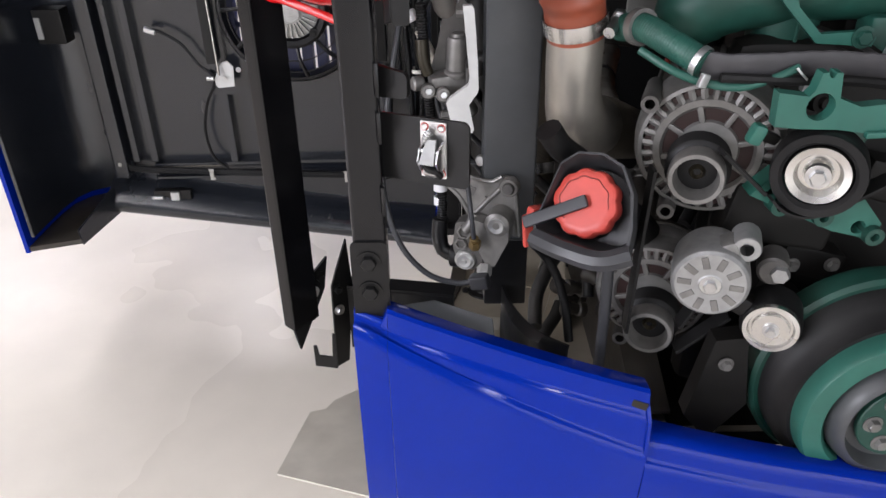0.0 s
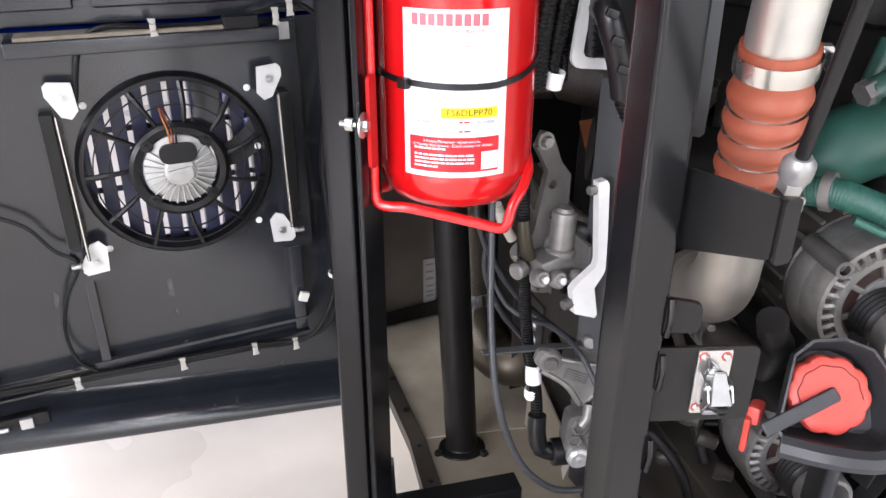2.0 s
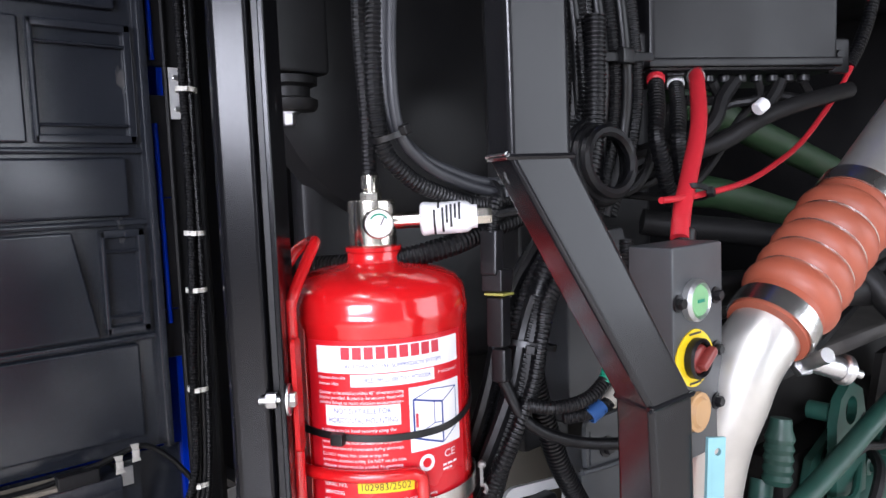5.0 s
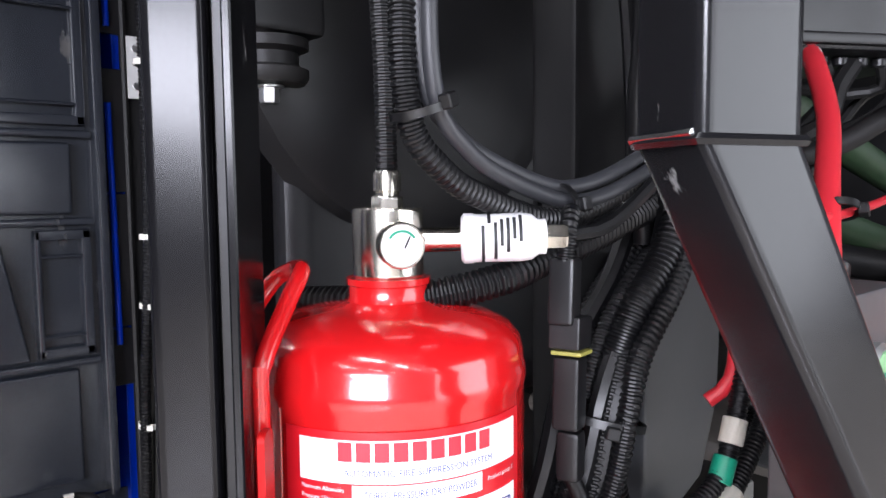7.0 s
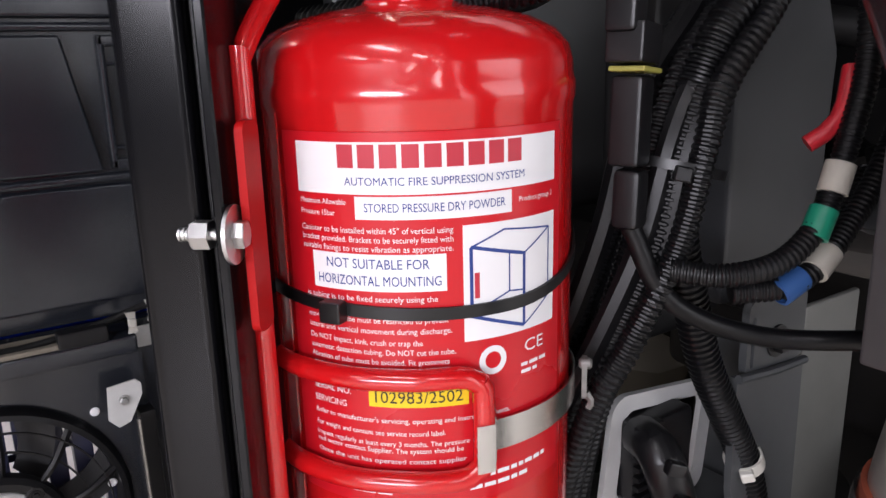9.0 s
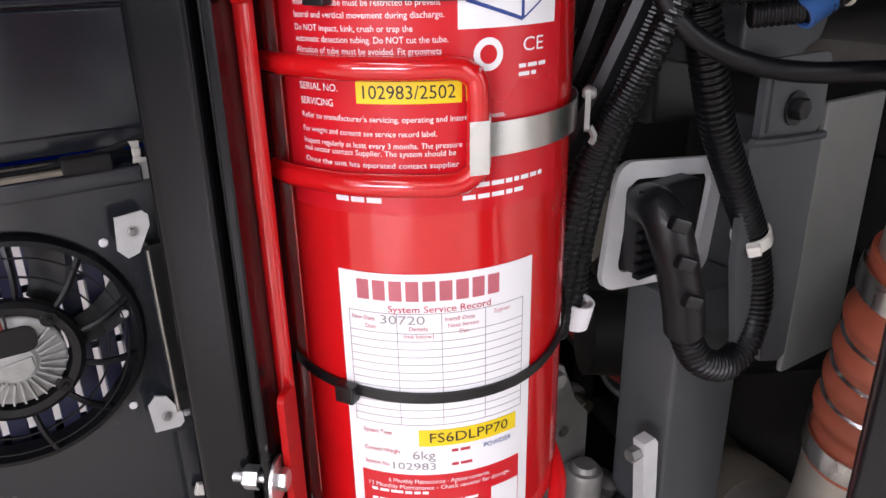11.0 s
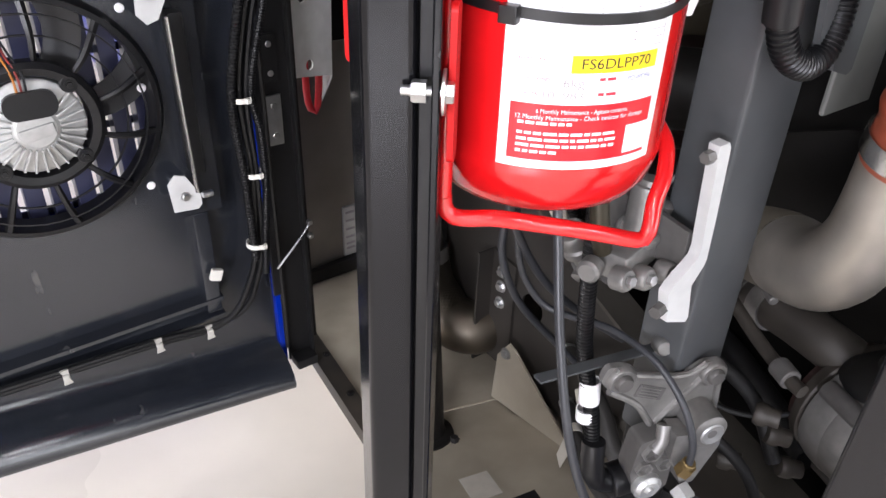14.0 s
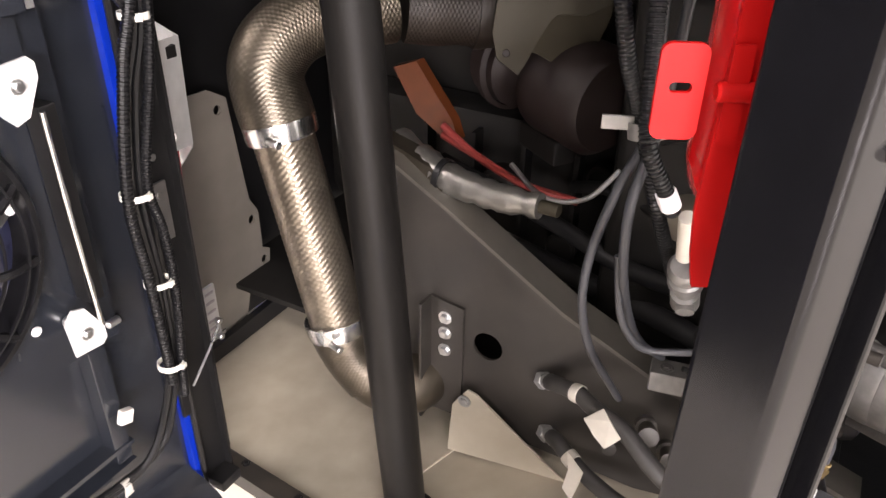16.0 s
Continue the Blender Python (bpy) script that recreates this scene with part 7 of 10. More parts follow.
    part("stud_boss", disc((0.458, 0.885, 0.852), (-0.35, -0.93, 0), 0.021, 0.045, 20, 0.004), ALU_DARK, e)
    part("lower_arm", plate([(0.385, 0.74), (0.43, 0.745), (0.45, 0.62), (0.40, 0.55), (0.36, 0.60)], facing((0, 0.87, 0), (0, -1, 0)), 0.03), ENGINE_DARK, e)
    part("arm_bolt", bolt(bmesh.new(), (0.405, 0.838, 0.70), (0, -1, 0), 0.0075, 0.008), ALU_DARK, e)
    # dusty pipes seen beside the grey upright
    part("brown_pipe", hose([(0.40, 1.30, 0.79), (0.357, 1.208, 0.802), (0.335, 1.134, 0.812), (0.33, 1.085, 0.808), (0.335, 1.06, 0.80)], 0.031, 20), PIPE_BROWN, e, "dusty brown pipe")
    part("pipe_clamp", lathe([(0.0315, -0.012), (0.0355, -0.012), (0.036, 0), (0.0355, 0.012), (0.0315, 0.012)], (0.350, 1.185, 0.805), (0.28, 0.95, -0.12), 24), ALU_WORN, e, "dull band clamp")
    part("pipe_clamp", lathe([(0.0315, -0.007), (0.0345, -0.007), (0.0345, 0.007), (0.0315, 0.007)], (0.360, 1.216, 0.801), (0.40, 0.90, -0.1), 24), ALU_WORN, e, "dull band clamp")
    part("clamp_screw", disc((0.315, 1.165, 0.835), (0.5, 0.8, 0.1), 0.007, 0.035, 12), ALU_WORN, e)
    part("thin_pipe", hose([(0.27, 1.21, 0.845), (0.2285, 1.134, 0.837), (0.195, 1.066, 0.835), (0.188, 1.045, 0.835)], 0.0085, 12), PIPE_BROWN, e)
    part("pipe_sleeve", disc((0.206, 1.088, 0.8355), (-0.43, -0.9, 0), 0.013, 0.028, 16), ALU_DARK, e)
    part("upper_pipe", hose([(0.18, 1.35, 1.10), (0.30, 1.28, 1.09), (0.45, 1.2, 1.09)], 0.05, 16), ENGINE_DARK, e)


engine()


def engine_clutter():
    """Bolts, clips, small pipes and looms on the engine's rear face."""
    rnd = random.Random(33)
    e = bpy.data.objects["engine"]
    for k in range(26):
        x, z = 0.56 + 0.04 * k, 1.155 + 0.012 * math.sin(k * 1.7)
        part("bolt", bolt(bmesh.new(), (x, 1.048, z + 0.02 if k % 2 else z + 0.11), (0, -1, 0), 0.009, 0.009), GREEN if k % 3 else ENGINE_DARK, e)
    for x, z, r, l in ((0.66, 1.33, 0.026, 0.05), (0.78, 1.34, 0.034, 0.04), (0.86, 1.30, 0.022, 0.06), (0.72, 1.24, 0.016, 0.05), (0.98, 1.33, 0.03, 0.05), (0.58, 1.36, 0.014, 0.04)):
        part("cast_boss", lathe([(0, l), (r * 0.6, l), (r * 0.62, l * 0.8), (r, l * 0.75), (r, 0), (0, 0)], (x, 1.06, z), (0, -1, 0), 18), ENGINE_DARK if r > 0.025 else GREEN, e)
    for k in range(5):
        x0, z0 = 0.45 + 0.12 * k, 1.22 + 0.05 * (k % 3)
        pts = [(x0, 1.02, z0), (x0 + 0.06, 1.0, z0 + 0.03), (x0 + 0.13, 0.995, z0 + 0.02), (x0 + 0.22, 1.02, z0 + 0.05)]
        single("engine_pipe", hose(pts, rnd.uniform(0.004, 0.008), 8), (GREEN, ENGINE_DARK, RUBBER)[k % 3], "thin pipe across the engine's rear face", "pipe", "engine pipes", at=pts[1])
    for k in range(6):
        pts = [(0.30 + 0.02 * k, 1.06, 1.47 + 0.02 * k), (0.42 + 0.03 * k, 1.03, 1.45 + 0.03 * k), (0.58, 1.05 + 0.01 * k, 1.46 + 0.025 * k), (0.85, 1.08, 1.50 + 0.03 * k), (1.2, 1.1, 1.55 + 0.02 * k)]
        bm = corrugated(pts, 0.010, 0.006) if k % 2 else hose(pts, 0.008 + 0.002 * k, 8)
        single("engine_loom", bm, RUBBER, "dusty black loom lying over the engine", "cable", "engine looms", at=pts[1])
    for k in range(16):
        x0, z0 = rnd.uniform(0.5, 1.15), rnd.uniform(0.98, 1.34)
        pts = [(x0, 1.03, z0), (x0 + rnd.uniform(0.02, 0.07), 0.99, z0 + rnd.uniform(-0.05, 0.05)), (x0 + 0.12, 0.985, z0 + rnd.uniform(-0.08, 0.08)), (x0 + 0.2, 1.03, z0 + rnd.uniform(-0.08, 0.08))]
        part("pipe", hose(pts, rnd.uniform(0.005, 0.012), 8), (ENGINE_DARK, GREEN, RUBBER, ENGINE_DARK)[k % 4], e)
    for k in range(14):
        x, z = 0.52 + 0.055 * k, rnd.uniform(0.97, 1.31)
        r = rnd.uniform(0.012, 0.028)
        part("cast_boss", lathe([(0, 0.03), (r * 0.55, 0.03), (r * 0.6, 0.022), (r, 0.02), (r, -0.03), (0, -0.03)], (x, 1.0, z), (rnd.uniform(-0.2, 0.2), -1, 0.1), 16), (ENGINE_DARK, GREEN, ALU_DARK)[k % 3], e)
    for x, z in ((0.47, 1.10), (0.56, 1.12), (0.68, 1.13)):
        part("band_clip", box((x, 0.925, z), (0.010, 0.012, 0.05), rot(0, 12, 0), 0.001), GALV, e, "small plated clip")
    for x, z, w, h in ((0.55, 0.80, 0.10, 0.05), (0.63, 0.93, 0.08, 0.06), (0.52, 0.70, 0.06, 0.09)):
        part("cast_block", box((x, 0.97, z), (w, 0.05, h), rot(0, 15, 0), 0.008), ENGINE_DARK, e)
        for dx in (-0.3, 0.3):
            part("bolt", bolt(bmesh.new(), (x + dx * w, 0.944, z), (0, -1, 0), 0.008, 0.008), ALU_CAST, e)


engine_clutter()


def engine_hoses():
    """Dark hoses and wires between the frame upright and the engine."""
    rnd = random.Random(21)
    for pts, r, rib in (([(0.175, 1.25, 0.80), (0.22, 1.18, 0.775), (0.25, 1.12, 0.73), (0.25, 1.07, 0.66)], 0.010, 0), ([(0.15, 1.22, 0.70), (0.19, 1.14, 0.69), (0.21, 1.08, 0.65), (0.22, 1.05, 0.58)], 0.008, 0)):
        bm = corrugated(pts, r, 0.006, 0.14) if rib else hose(pts, r, 10)
        single("engine_hose", bm, RUBBER, "dusty black hose beside the engine", "hose", "engine side hoses", at=pts[1])
    for pts in ([(0.18, 1.26, 0.74), (0.24, 1.14, 0.70), (0.30, 1.07, 0.72)],):
        single("engine_wire", hose(pts, 0.0040, 8), RUBBER, "thin black wire beside the engine", "wire", "engine wires", at=pts[1])
    for x, y, z in ((0.215, 1.10, 0.745), (0.245, 1.09, 0.70), (0.20, 1.12, 0.655), (0.27, 1.07, 0.64)):
        single("hose_joint", lathe([(0, 0), (0.013, 0.0), (0.015, 0.004), (0.015, 0.014), (0.012, 0.018), (0.012, 0.03), (0, 0.03)], (x, y, z), (rnd.uniform(0.2, 0.8), -0.6, rnd.uniform(-0.6, 0.3)), 14), PIPE_BROWN, "dusty metal hose joint beside the engine", "fitting", "hose joints", at=(x, y, z))


engine_hoses()


def crank_pulley():
    p = thing("crank_pulley", (0.622, 0.85, 0.50), "large green and black crankshaft pulley", "pulley")
    c = V(0.622, 0.86, 0.665)
    ax = (0, -1, 0)
    part("rear_ring", lathe([(0.12, -0.03), (0.166, -0.03), (0.170, -0.02), (0.170, 0.008), (0.164, 0.014), (0.12, 0.008)], c, ax, 64), GREEN, p, "green rear ring")
    part("damper", lathe([(0.0, 0.0), (0.150, 0.0), (0.158, 0.012)] + [(0.156 - 0.004 * (k % 2), 0.018 + 0.004 * k) for k in range(8)] + [(0.145, 0.055), (0.140, 0.075), (0.120, 0.08), (0, 0.08)], c, ax, 64), RUBBER, p, "black ribbed damper")
    part("front_ring", lathe([(0.100, 0.06), (0.128, 0.06), (0.1355, 0.075), (0.1355, 0.098), (0.131, 0.105), (0.106, 0.107), (0.100, 0.100), (0.098, 0.06)], c, ax, 64), GREEN_PALER, p, "green front ring")
    part("hub", lathe([(0, 0.07), (0.097, 0.07), (0.097, 0.09), (0.092, 0.112), (0.080, 0.120), (0.072, 0.098), (0, 0.098)], c, ax, 48), GREY_STEEL, p, "grey hub")
    part("hub_plate", disc(c + V(0, -0.10, 0), ax, 0.06, 0.01, 32), GREEN, p)
    for k in range(6):
        a = TAU * k / 6
        part("bolt", bolt(bmesh.new(), c + V(0.04 * math.cos(a), -0.11, 0.04 * math.sin(a)), ax, 0.009, 0.008), ALU_CAST, p)


crank_pulley()


def turn_engine(ob, degrees, dx):
    """Turns an engine part towards the corner, as its shaft stands, and keeps its front in place."""
    ob.rotation_euler = (0, 0, radians(degrees))
    ob.location.x += dx * S


def alternator(cx, cy, cz, r, px, pz, pr, label, deep=0.16):
    """Body centre and radius; pulley centre and radius; faces -y."""
    a = thing("alternator", (cx, cy + 0.08, cz - r), label, "alternator", "alternators")
    ax = (0, -1, 0)
    c = V(cx, cy, cz)
    part("coil", lathe([(0.3 * r, 0.0), (0.86 * r, 0.0), (0.90 * r, -0.02), (0.90 * r, -0.10), (0.3 * r, -0.10)], c, ax, 40), COPPER, a, "copper winding behind slots")
    part("body", lathe([(0.5 * r, -deep), (0.98 * r, -deep), (1.0 * r, 0.01 - deep), (1.0 * r, -0.075), (0.93 * r, -0.07), (0.9 * r, -0.07)], c, ax, 48), PIPE_BROWN, a, "dull cast body")
    for k in range(20 if deep > 0.1 else 0):
        t = TAU * k / 20
        d = V(math.cos(t), 0, math.sin(t))
        part("body_rib", beam(c + d * 1.0 * r + V(0, 0.078, 0), c + d * 1.0 * r + V(0, deep - 0.012, 0), 0.007, 0.009, d, 0.001), ALU_DARK, a)
    part("rim_rear", lathe([(0.93 * r, -0.07), (1.0 * r, -0.068), (1.03 * r, -0.056), (1.03 * r, -0.036), (1.0 * r, -0.028), (0.93 * r, -0.028), (0.93 * r, -0.07)], c, ax, 48), ALU_CAST, a)
    part("face_ring", lathe([(0.60 * r, 0.002), (0.64 * r, 0.006), (0.73 * r, 0.006), (0.77 * r, 0.001), (0.76 * r, -0.008), (0.60 * r, -0.008), (0.60 * r, 0.002)], c, ax, 48), ALU_WORN, a)
    part("hub", lathe([(0.0, 0.004), (0.40 * r, 0.004), (0.44 * r, -0.002), (0.44 * r, -0.02), (0, -0.02)], c, ax, 32), ALU_CAST, a)
    part("face_rim", lathe([(0.885 * r, 0.004), (0.94 * r, 0.003), (1.0 * r, -0.010), (1.015 * r, -0.030), (0.97 * r, -0.034), (0.90 * r, -0.006), (0.885 * r, 0.004)], c, ax, 48), ALU_WORN, a, "dull slotted rim")
    for k in range(32):
        t = TAU * k / 32
        d = V(math.cos(t), 0, math.sin(t))
        pts = [c + d * 0.72 * r + V(0, -0.001, 0), c + d * 0.84 * r + V(0, -0.001, 0), c + d * 0.93 * r + V(0, 0.003, 0)]
        part("fin", hose(pts, 0.0052, 6, 0.012), ALU_WORN, a)
    for k in range(8):
        t = TAU * k / 8 + 0.3
        d = V(math.cos(t), 0, math.sin(t))
        part("spoke", beam(c + d * 0.4 * r + V(0, -0.001, 0), c + d * 0.74 * r + V(0, -0.001, 0), 0.008, 0.008, (0, 1, 0), 0.002), ALU_WORN, a)
    for t in (0.6, 2.5, 4.3):
        d = V(math.cos(t), 0, math.sin(t))
        part("lug", lathe([(0.007, 0.02), (0.012, 0.02), (0.013, 0.0), (0.013, -0.06), (0.007, -0.06)], c + d * 1.04 * r, ax, 18), ALU_DARK, a)
    # belt drum and cup pulley
    q = V(px, cy, pz)
    part("drum", lathe([(0, 0.0), (0.9 * pr, 0.0)] + [(pr * (1.16 if k % 2 else 1.09), 0.002 + 0.004 * k) for k in range(10)] + [(0.95 * pr, 0.045), (0, 0.045)], q, ax, 32), RUBBER, a, "black ribbed drum")
    cup = part("pulley", lathe([(0.86 * pr, 0.04), (0.98 * pr, 0.042), (1.0 * pr, 0.05), (1.0 * pr, 0.068), (0.95 * pr, 0.072), (0.80 * pr, 0.072), (0.74 * pr, 0.062), (0.66 * pr, 0.036), (0.0, 0.036)], q, ax, 36), ALU_WORN, a, "grey cup pulley")
    part("nut", lathe([(0, 0.036), (0.30 * pr, 0.036), (0.30 * pr, 0.045), (0.2 * pr, 0.052), (0.12 * pr, 0.044), (0, 0.044)], q, ax, 16), TAN, cup, "brass coloured shaft nut")
    turn_engine(a, -20, 0.047)


alternator(0.338, 0.928, 0.994, 0.097, 0.330, 0.979, 0.0365, "large dull aluminium alternator with slotted face and cup pulley")
alternator(0.305, 0.965, 0.735, 0.088, 0.311, 0.709, 0.037, "second dull alternator below, with a shiny drum and cup pulley", 0.088)


def idler(name, at, r, mat_rim, prof, label, inner):
    i = thing(name, (at[0], at[1] + 0.04, at[2] - r), label, "pulley")
    ax = (0, -1, 0)
    part("rim", lathe([(rr * r, z) for rr, z in prof], at, ax, 40), mat_rim, i)
    part("disc", lathe([(rr * r, z) for rr, z in inner], at, ax, 36), STAINLESS, i, "bright pressed disc")
    part("bolt", bolt(bmesh.new(), V(*at) + V(0, -0.004, 0), ax, r * 0.18, 0.008), ZINC, i)
    part("stub", disc(V(*at) + V(0, 0.10, 0), ax, r * 0.35, 0.085, 18), ENGINE_DARK, i)
    return i


turn_engine(idler("idler_pulley", (0.464, 0.832, 0.9985), 0.0565, RUBBER, [(0.72, 0.0), (0.80, 0.006), (0.97, 0.006), (1.0, 0.0), (1.0, -0.032), (0.9, -0.036), (0.72, -0.03)], "black rimmed idler pulley with a bright pressed disc", [(0, -0.002), (0.28, -0.002), (0.32, -0.01), (0.42, -0.010), (0.50, 0.001), (0.66, 0.003), (0.72, -0.004), (0.72, -0.02)]), -26, 0.0175)
turn_engine(idler("idler_pulley", (0.441, 0.807, 0.783), 0.040, RUBBER, [(0.92, -0.004), (1.0, -0.008), (1.02, -0.05), (0.9, -0.055)], "small idler pulley with a domed bright cap", [(0, 0.004), (0.58, 0.003), (0.62, -0.002), (0.70, -0.002), (0.76, 0.003), (0.90, 0.002), (0.94, -0.006), (0.94, -0.02)]), -22, 0.015)


def tensioner():
    t = thing("belt_tensioner", (0.35, 0.86, 0.79), "pale cast belt tensioner with a ribbed round face and lug", "belt tensioner")
    c, ax = V(0.350, 0.835, 0.850), V(0, -1, 0)
    part("body", lathe([(0, -0.06), (0.046, -0.06), (0.05, -0.05), (0.051, 0.0), (0.0505, 0.012), (0.047, 0.016), (0.0, 0.014)], c, ax, 40), ALU_MID, t)
    face = part("face", lathe([(0.0, 0.017), (0.014, 0.020), (0.017, 0.018), (0.045, 0.018), (0.049, 0.014), (0.049, 0.010)], c, ax, 40), ALU_MID, t, "pale ribbed face")
    for k in range(10):
        a = TAU * k / 10
        d = V(math.cos(a), 0, math.sin(a))
        part("pocket", box(c + d * 0.033 + V(0, -0.0185, 0), (0.018, 0.002, 0.009), rot(0, -math.degrees(a), 0), 0.0008, 1), ALU_WORN, face)
    part("bolt", bolt(bmesh.new(), c + V(0, -0.019, 0), ax, 0.009, 0.007), ZINC, t)
    part("lug", lathe([(0.009, 0.012), (0.017, 0.012), (0.019, 0.008), (0.019, -0.03), (0.009, -0.03)], (0.387, 0.845, 0.900), ax, 20), ALU_MID, t)
    part("neck", beam((0.355, 0.85, 0.885), (0.380, 0.85, 0.898), 0.03, 0.04, (0, 1, 0), 0.008), ALU_WORN, t)
    part("arm", beam((0.36, 0.86, 0.82), (0.44, 0.86, 0.785), 0.03, 0.03, (0, 1, 0), 0.008), ENGINE_DARK, t)
    turn_engine(t, -18, 0.014)


tensioner()


def belt():
    b = thing("drive_belt", (0.4, 0.92, 0.7), "worn black ribbed drive belt", "belt")

    def run(p, q, y, w=0.026):
        a, c = V(p[0], 0, p[1]), V(q[0], 0, q[1])
        m = frame_matrix(c - a, (0, 1, 0))
        return box((a + c) / 2 + V(0, y, 0), (0.005, w, (c - a).length), m, 0.001)

    for p, q, y in (((0.350, 1.021), (0.412, 0.9645), 0.862), ((0.280, 0.98), (0.272, 0.715), 0.905), ((0.345, 0.690), (0.415, 0.752), 0.888), ((0.385, 0.815), (0.345, 0.735), 0.89), ((0.512, 0.9565), (0.60, 1.010), 0.848)):
        part("run", run(p, q, y), RUBBER, b)
    rings = []
    for k in range(17):
        a = radians(215 + 95 * k / 16)
        d = V(math.cos(a), 0, math.sin(a))
        c = V(0.464, 0.848, 0.9985)
        rings.append([c + d * r + V(0, y, 0) for r, y in ((0.0575, -0.013), (0.0610, -0.013), (0.0610, 0.013), (0.0575, 0.013))])
    part("wrap", add_prism(bmesh.new(), rings), RUBBER, b)


belt()


def oil_filler():
    o = thing("oil_filler", (0.19, 0.88, 0.68), "oil filler neck in a black guard with a red screw cap", "oil filler")
    n = V(-0.52, -0.70, 0.49).normalized()
    c = V(0.190, 0.868, 0.947)
    m = facing(c, n)
    u, v, w = (m.to_3x3() @ V(1, 0, 0), m.to_3x3() @ V(0, 1, 0), n)

    def at(x, y, z):
        return c + u * x + v * y + w * z

    cap = bmesh.new()
    rings = []
    for rr, z, wave in ((0.0445, -0.006, 0.075), (0.0450, 0.008, 0.075), (0.0425, 0.0135, 0.06), (0.036, 0.016, 0.02), (0.031, 0.0155, 0.0)):
        ring = []
        for k in range(80):
            a = TAU * k / 80
            q = rr * (1 + wave * (abs(math.cos(5 * a)) - 0.6))
            ring.append(at(q * math.cos(a), q * math.sin(a), z))
        rings.append(ring)
    add_prism(cap, rings)
    pc = part("cap", cap, CAP_RED, o, "faded red screw cap with a scalloped edge")
    part("cap_groove", hose([at(0.0335 * (1 + 0.03 * math.cos(10 * TAU * k / 60)) * math.cos(TAU * k / 60), 0.0335 * (1 + 0.03 * math.cos(10 * TAU * k / 60)) * math.sin(TAU * k / 60), 0.0158) for k in range(0, 40)], 0.0009, 5, 0.003), KNOB_RED, pc, "dark worn groove")
    # guard: an open scoop with a thick lower lip
    out = [(-0.058, -0.05), (-0.050, 0.01), (-0.045, 0.045), (-0.025, 0.066), (0.01, 0.072), (0.042, 0.062), (0.065, 0.03), (0.078, -0.015), (0.082, -0.05), (0.07, -0.062), (-0.045, -0.066)]
    rings = [[at(x * f * 0.96, y * f * 0.93, z) for x, y in out] for f, z in ((0.80, -0.03), (0.97, 0.0), (1.0, 0.024), (0.95, 0.025), (0.90, 0.0), (0.74, -0.022))]
    g = bmesh.new()
    vs = [[g.verts.new(p) for p in ring] for ring in rings]
    nn = len(out)
    for a, b2 in zip(vs, vs[1:]):
        for k in range(nn):
            g.faces.new((a[k], a[(k + 1) % nn], b2[(k + 1) % nn], b2[k]))
    g.faces.new(vs[0][::-1])
    g.faces.new(vs[-1])
    part("guard", g, GUARD_GREY, o, "worn dark open guard")
    part("lip", hose([at(-0.05, -0.062, 0.02), at(0.0, -0.066, 0.03), at(0.05, -0.064, 0.03), at(0.082, -0.046, 0.022)], 0.014, 8), GUARD_GREY, o, "thick grey lower lip")
    part("neck", hose([at(0, 0, -0.02), at(0.01, -0.02, -0.06), (0.27, 0.98, 0.86), (0.33, 1.04, 0.78)], 0.034, 18), RUBBER, o)
    part("drain_tube", hose([(0.222, 0.853, 0.875), (0.225, 0.855, 0.80), (0.226, 0.856, 0.66)], 0.008, 10, 0.05), GREY_CABLE, o, "grey drain tube")
    # dipstick handle with a red pull
    part("handle", beam(at(0.006, 0.004, 0.021), at(-0.070, -0.048, 0.024), 0.017, 0.008, n, 0.003), GREY_CABLE, o, "grey handle bar")
    part("pull", box((0.118, 0.905, 0.888), (0.016, 0.008, 0.052), rot(0, -6, 35), 0.003), CAP_RED, o, "red pull tag")
    part("pull_body", box((0.131, 0.908, 0.912), (0.032, 0.016, 0.024), rot(0, 10, 30), 0.005), CAP_RED, o)
    part("black_tube", hose([(0.14, 0.92, 1.03), (0.16, 0.93, 1.00), (0.20, 0.95, 0.96), (0.22, 0.98, 0.90)], 0.018, 12), RUBBER, o)


oil_filler()


def splash_sheet():
    line = [V(0.105, 1.13, 0), V(0.125, 1.07, 0), (V(0.16, 1.0, 0)), V(0.20, 0.955, 0)]
    path = curve_points(line, 0.015)
    rings = []
    for k, p in enumerate(path):
        lean = 0.02 * math.sin(math.pi * k / len(path))
        outer = [p + V(-lean * f, -lean * f, z) for f, z in ((0.0, 0.50), (0.6, 0.56), (1.0, 0.60), (0.9, 0.635), (0.4, 0.645))]
        rings.append(outer + [q + V(0.004, 0.003, 0) for q in outer[::-1]])
    single("splash_sheet", add_prism(bmesh.new(), rings), BLACK_STEEL, "curved dark grey splash sheet beside the engine", "panel", at=(0.15, 1.03, 0.5))


splash_sheet()


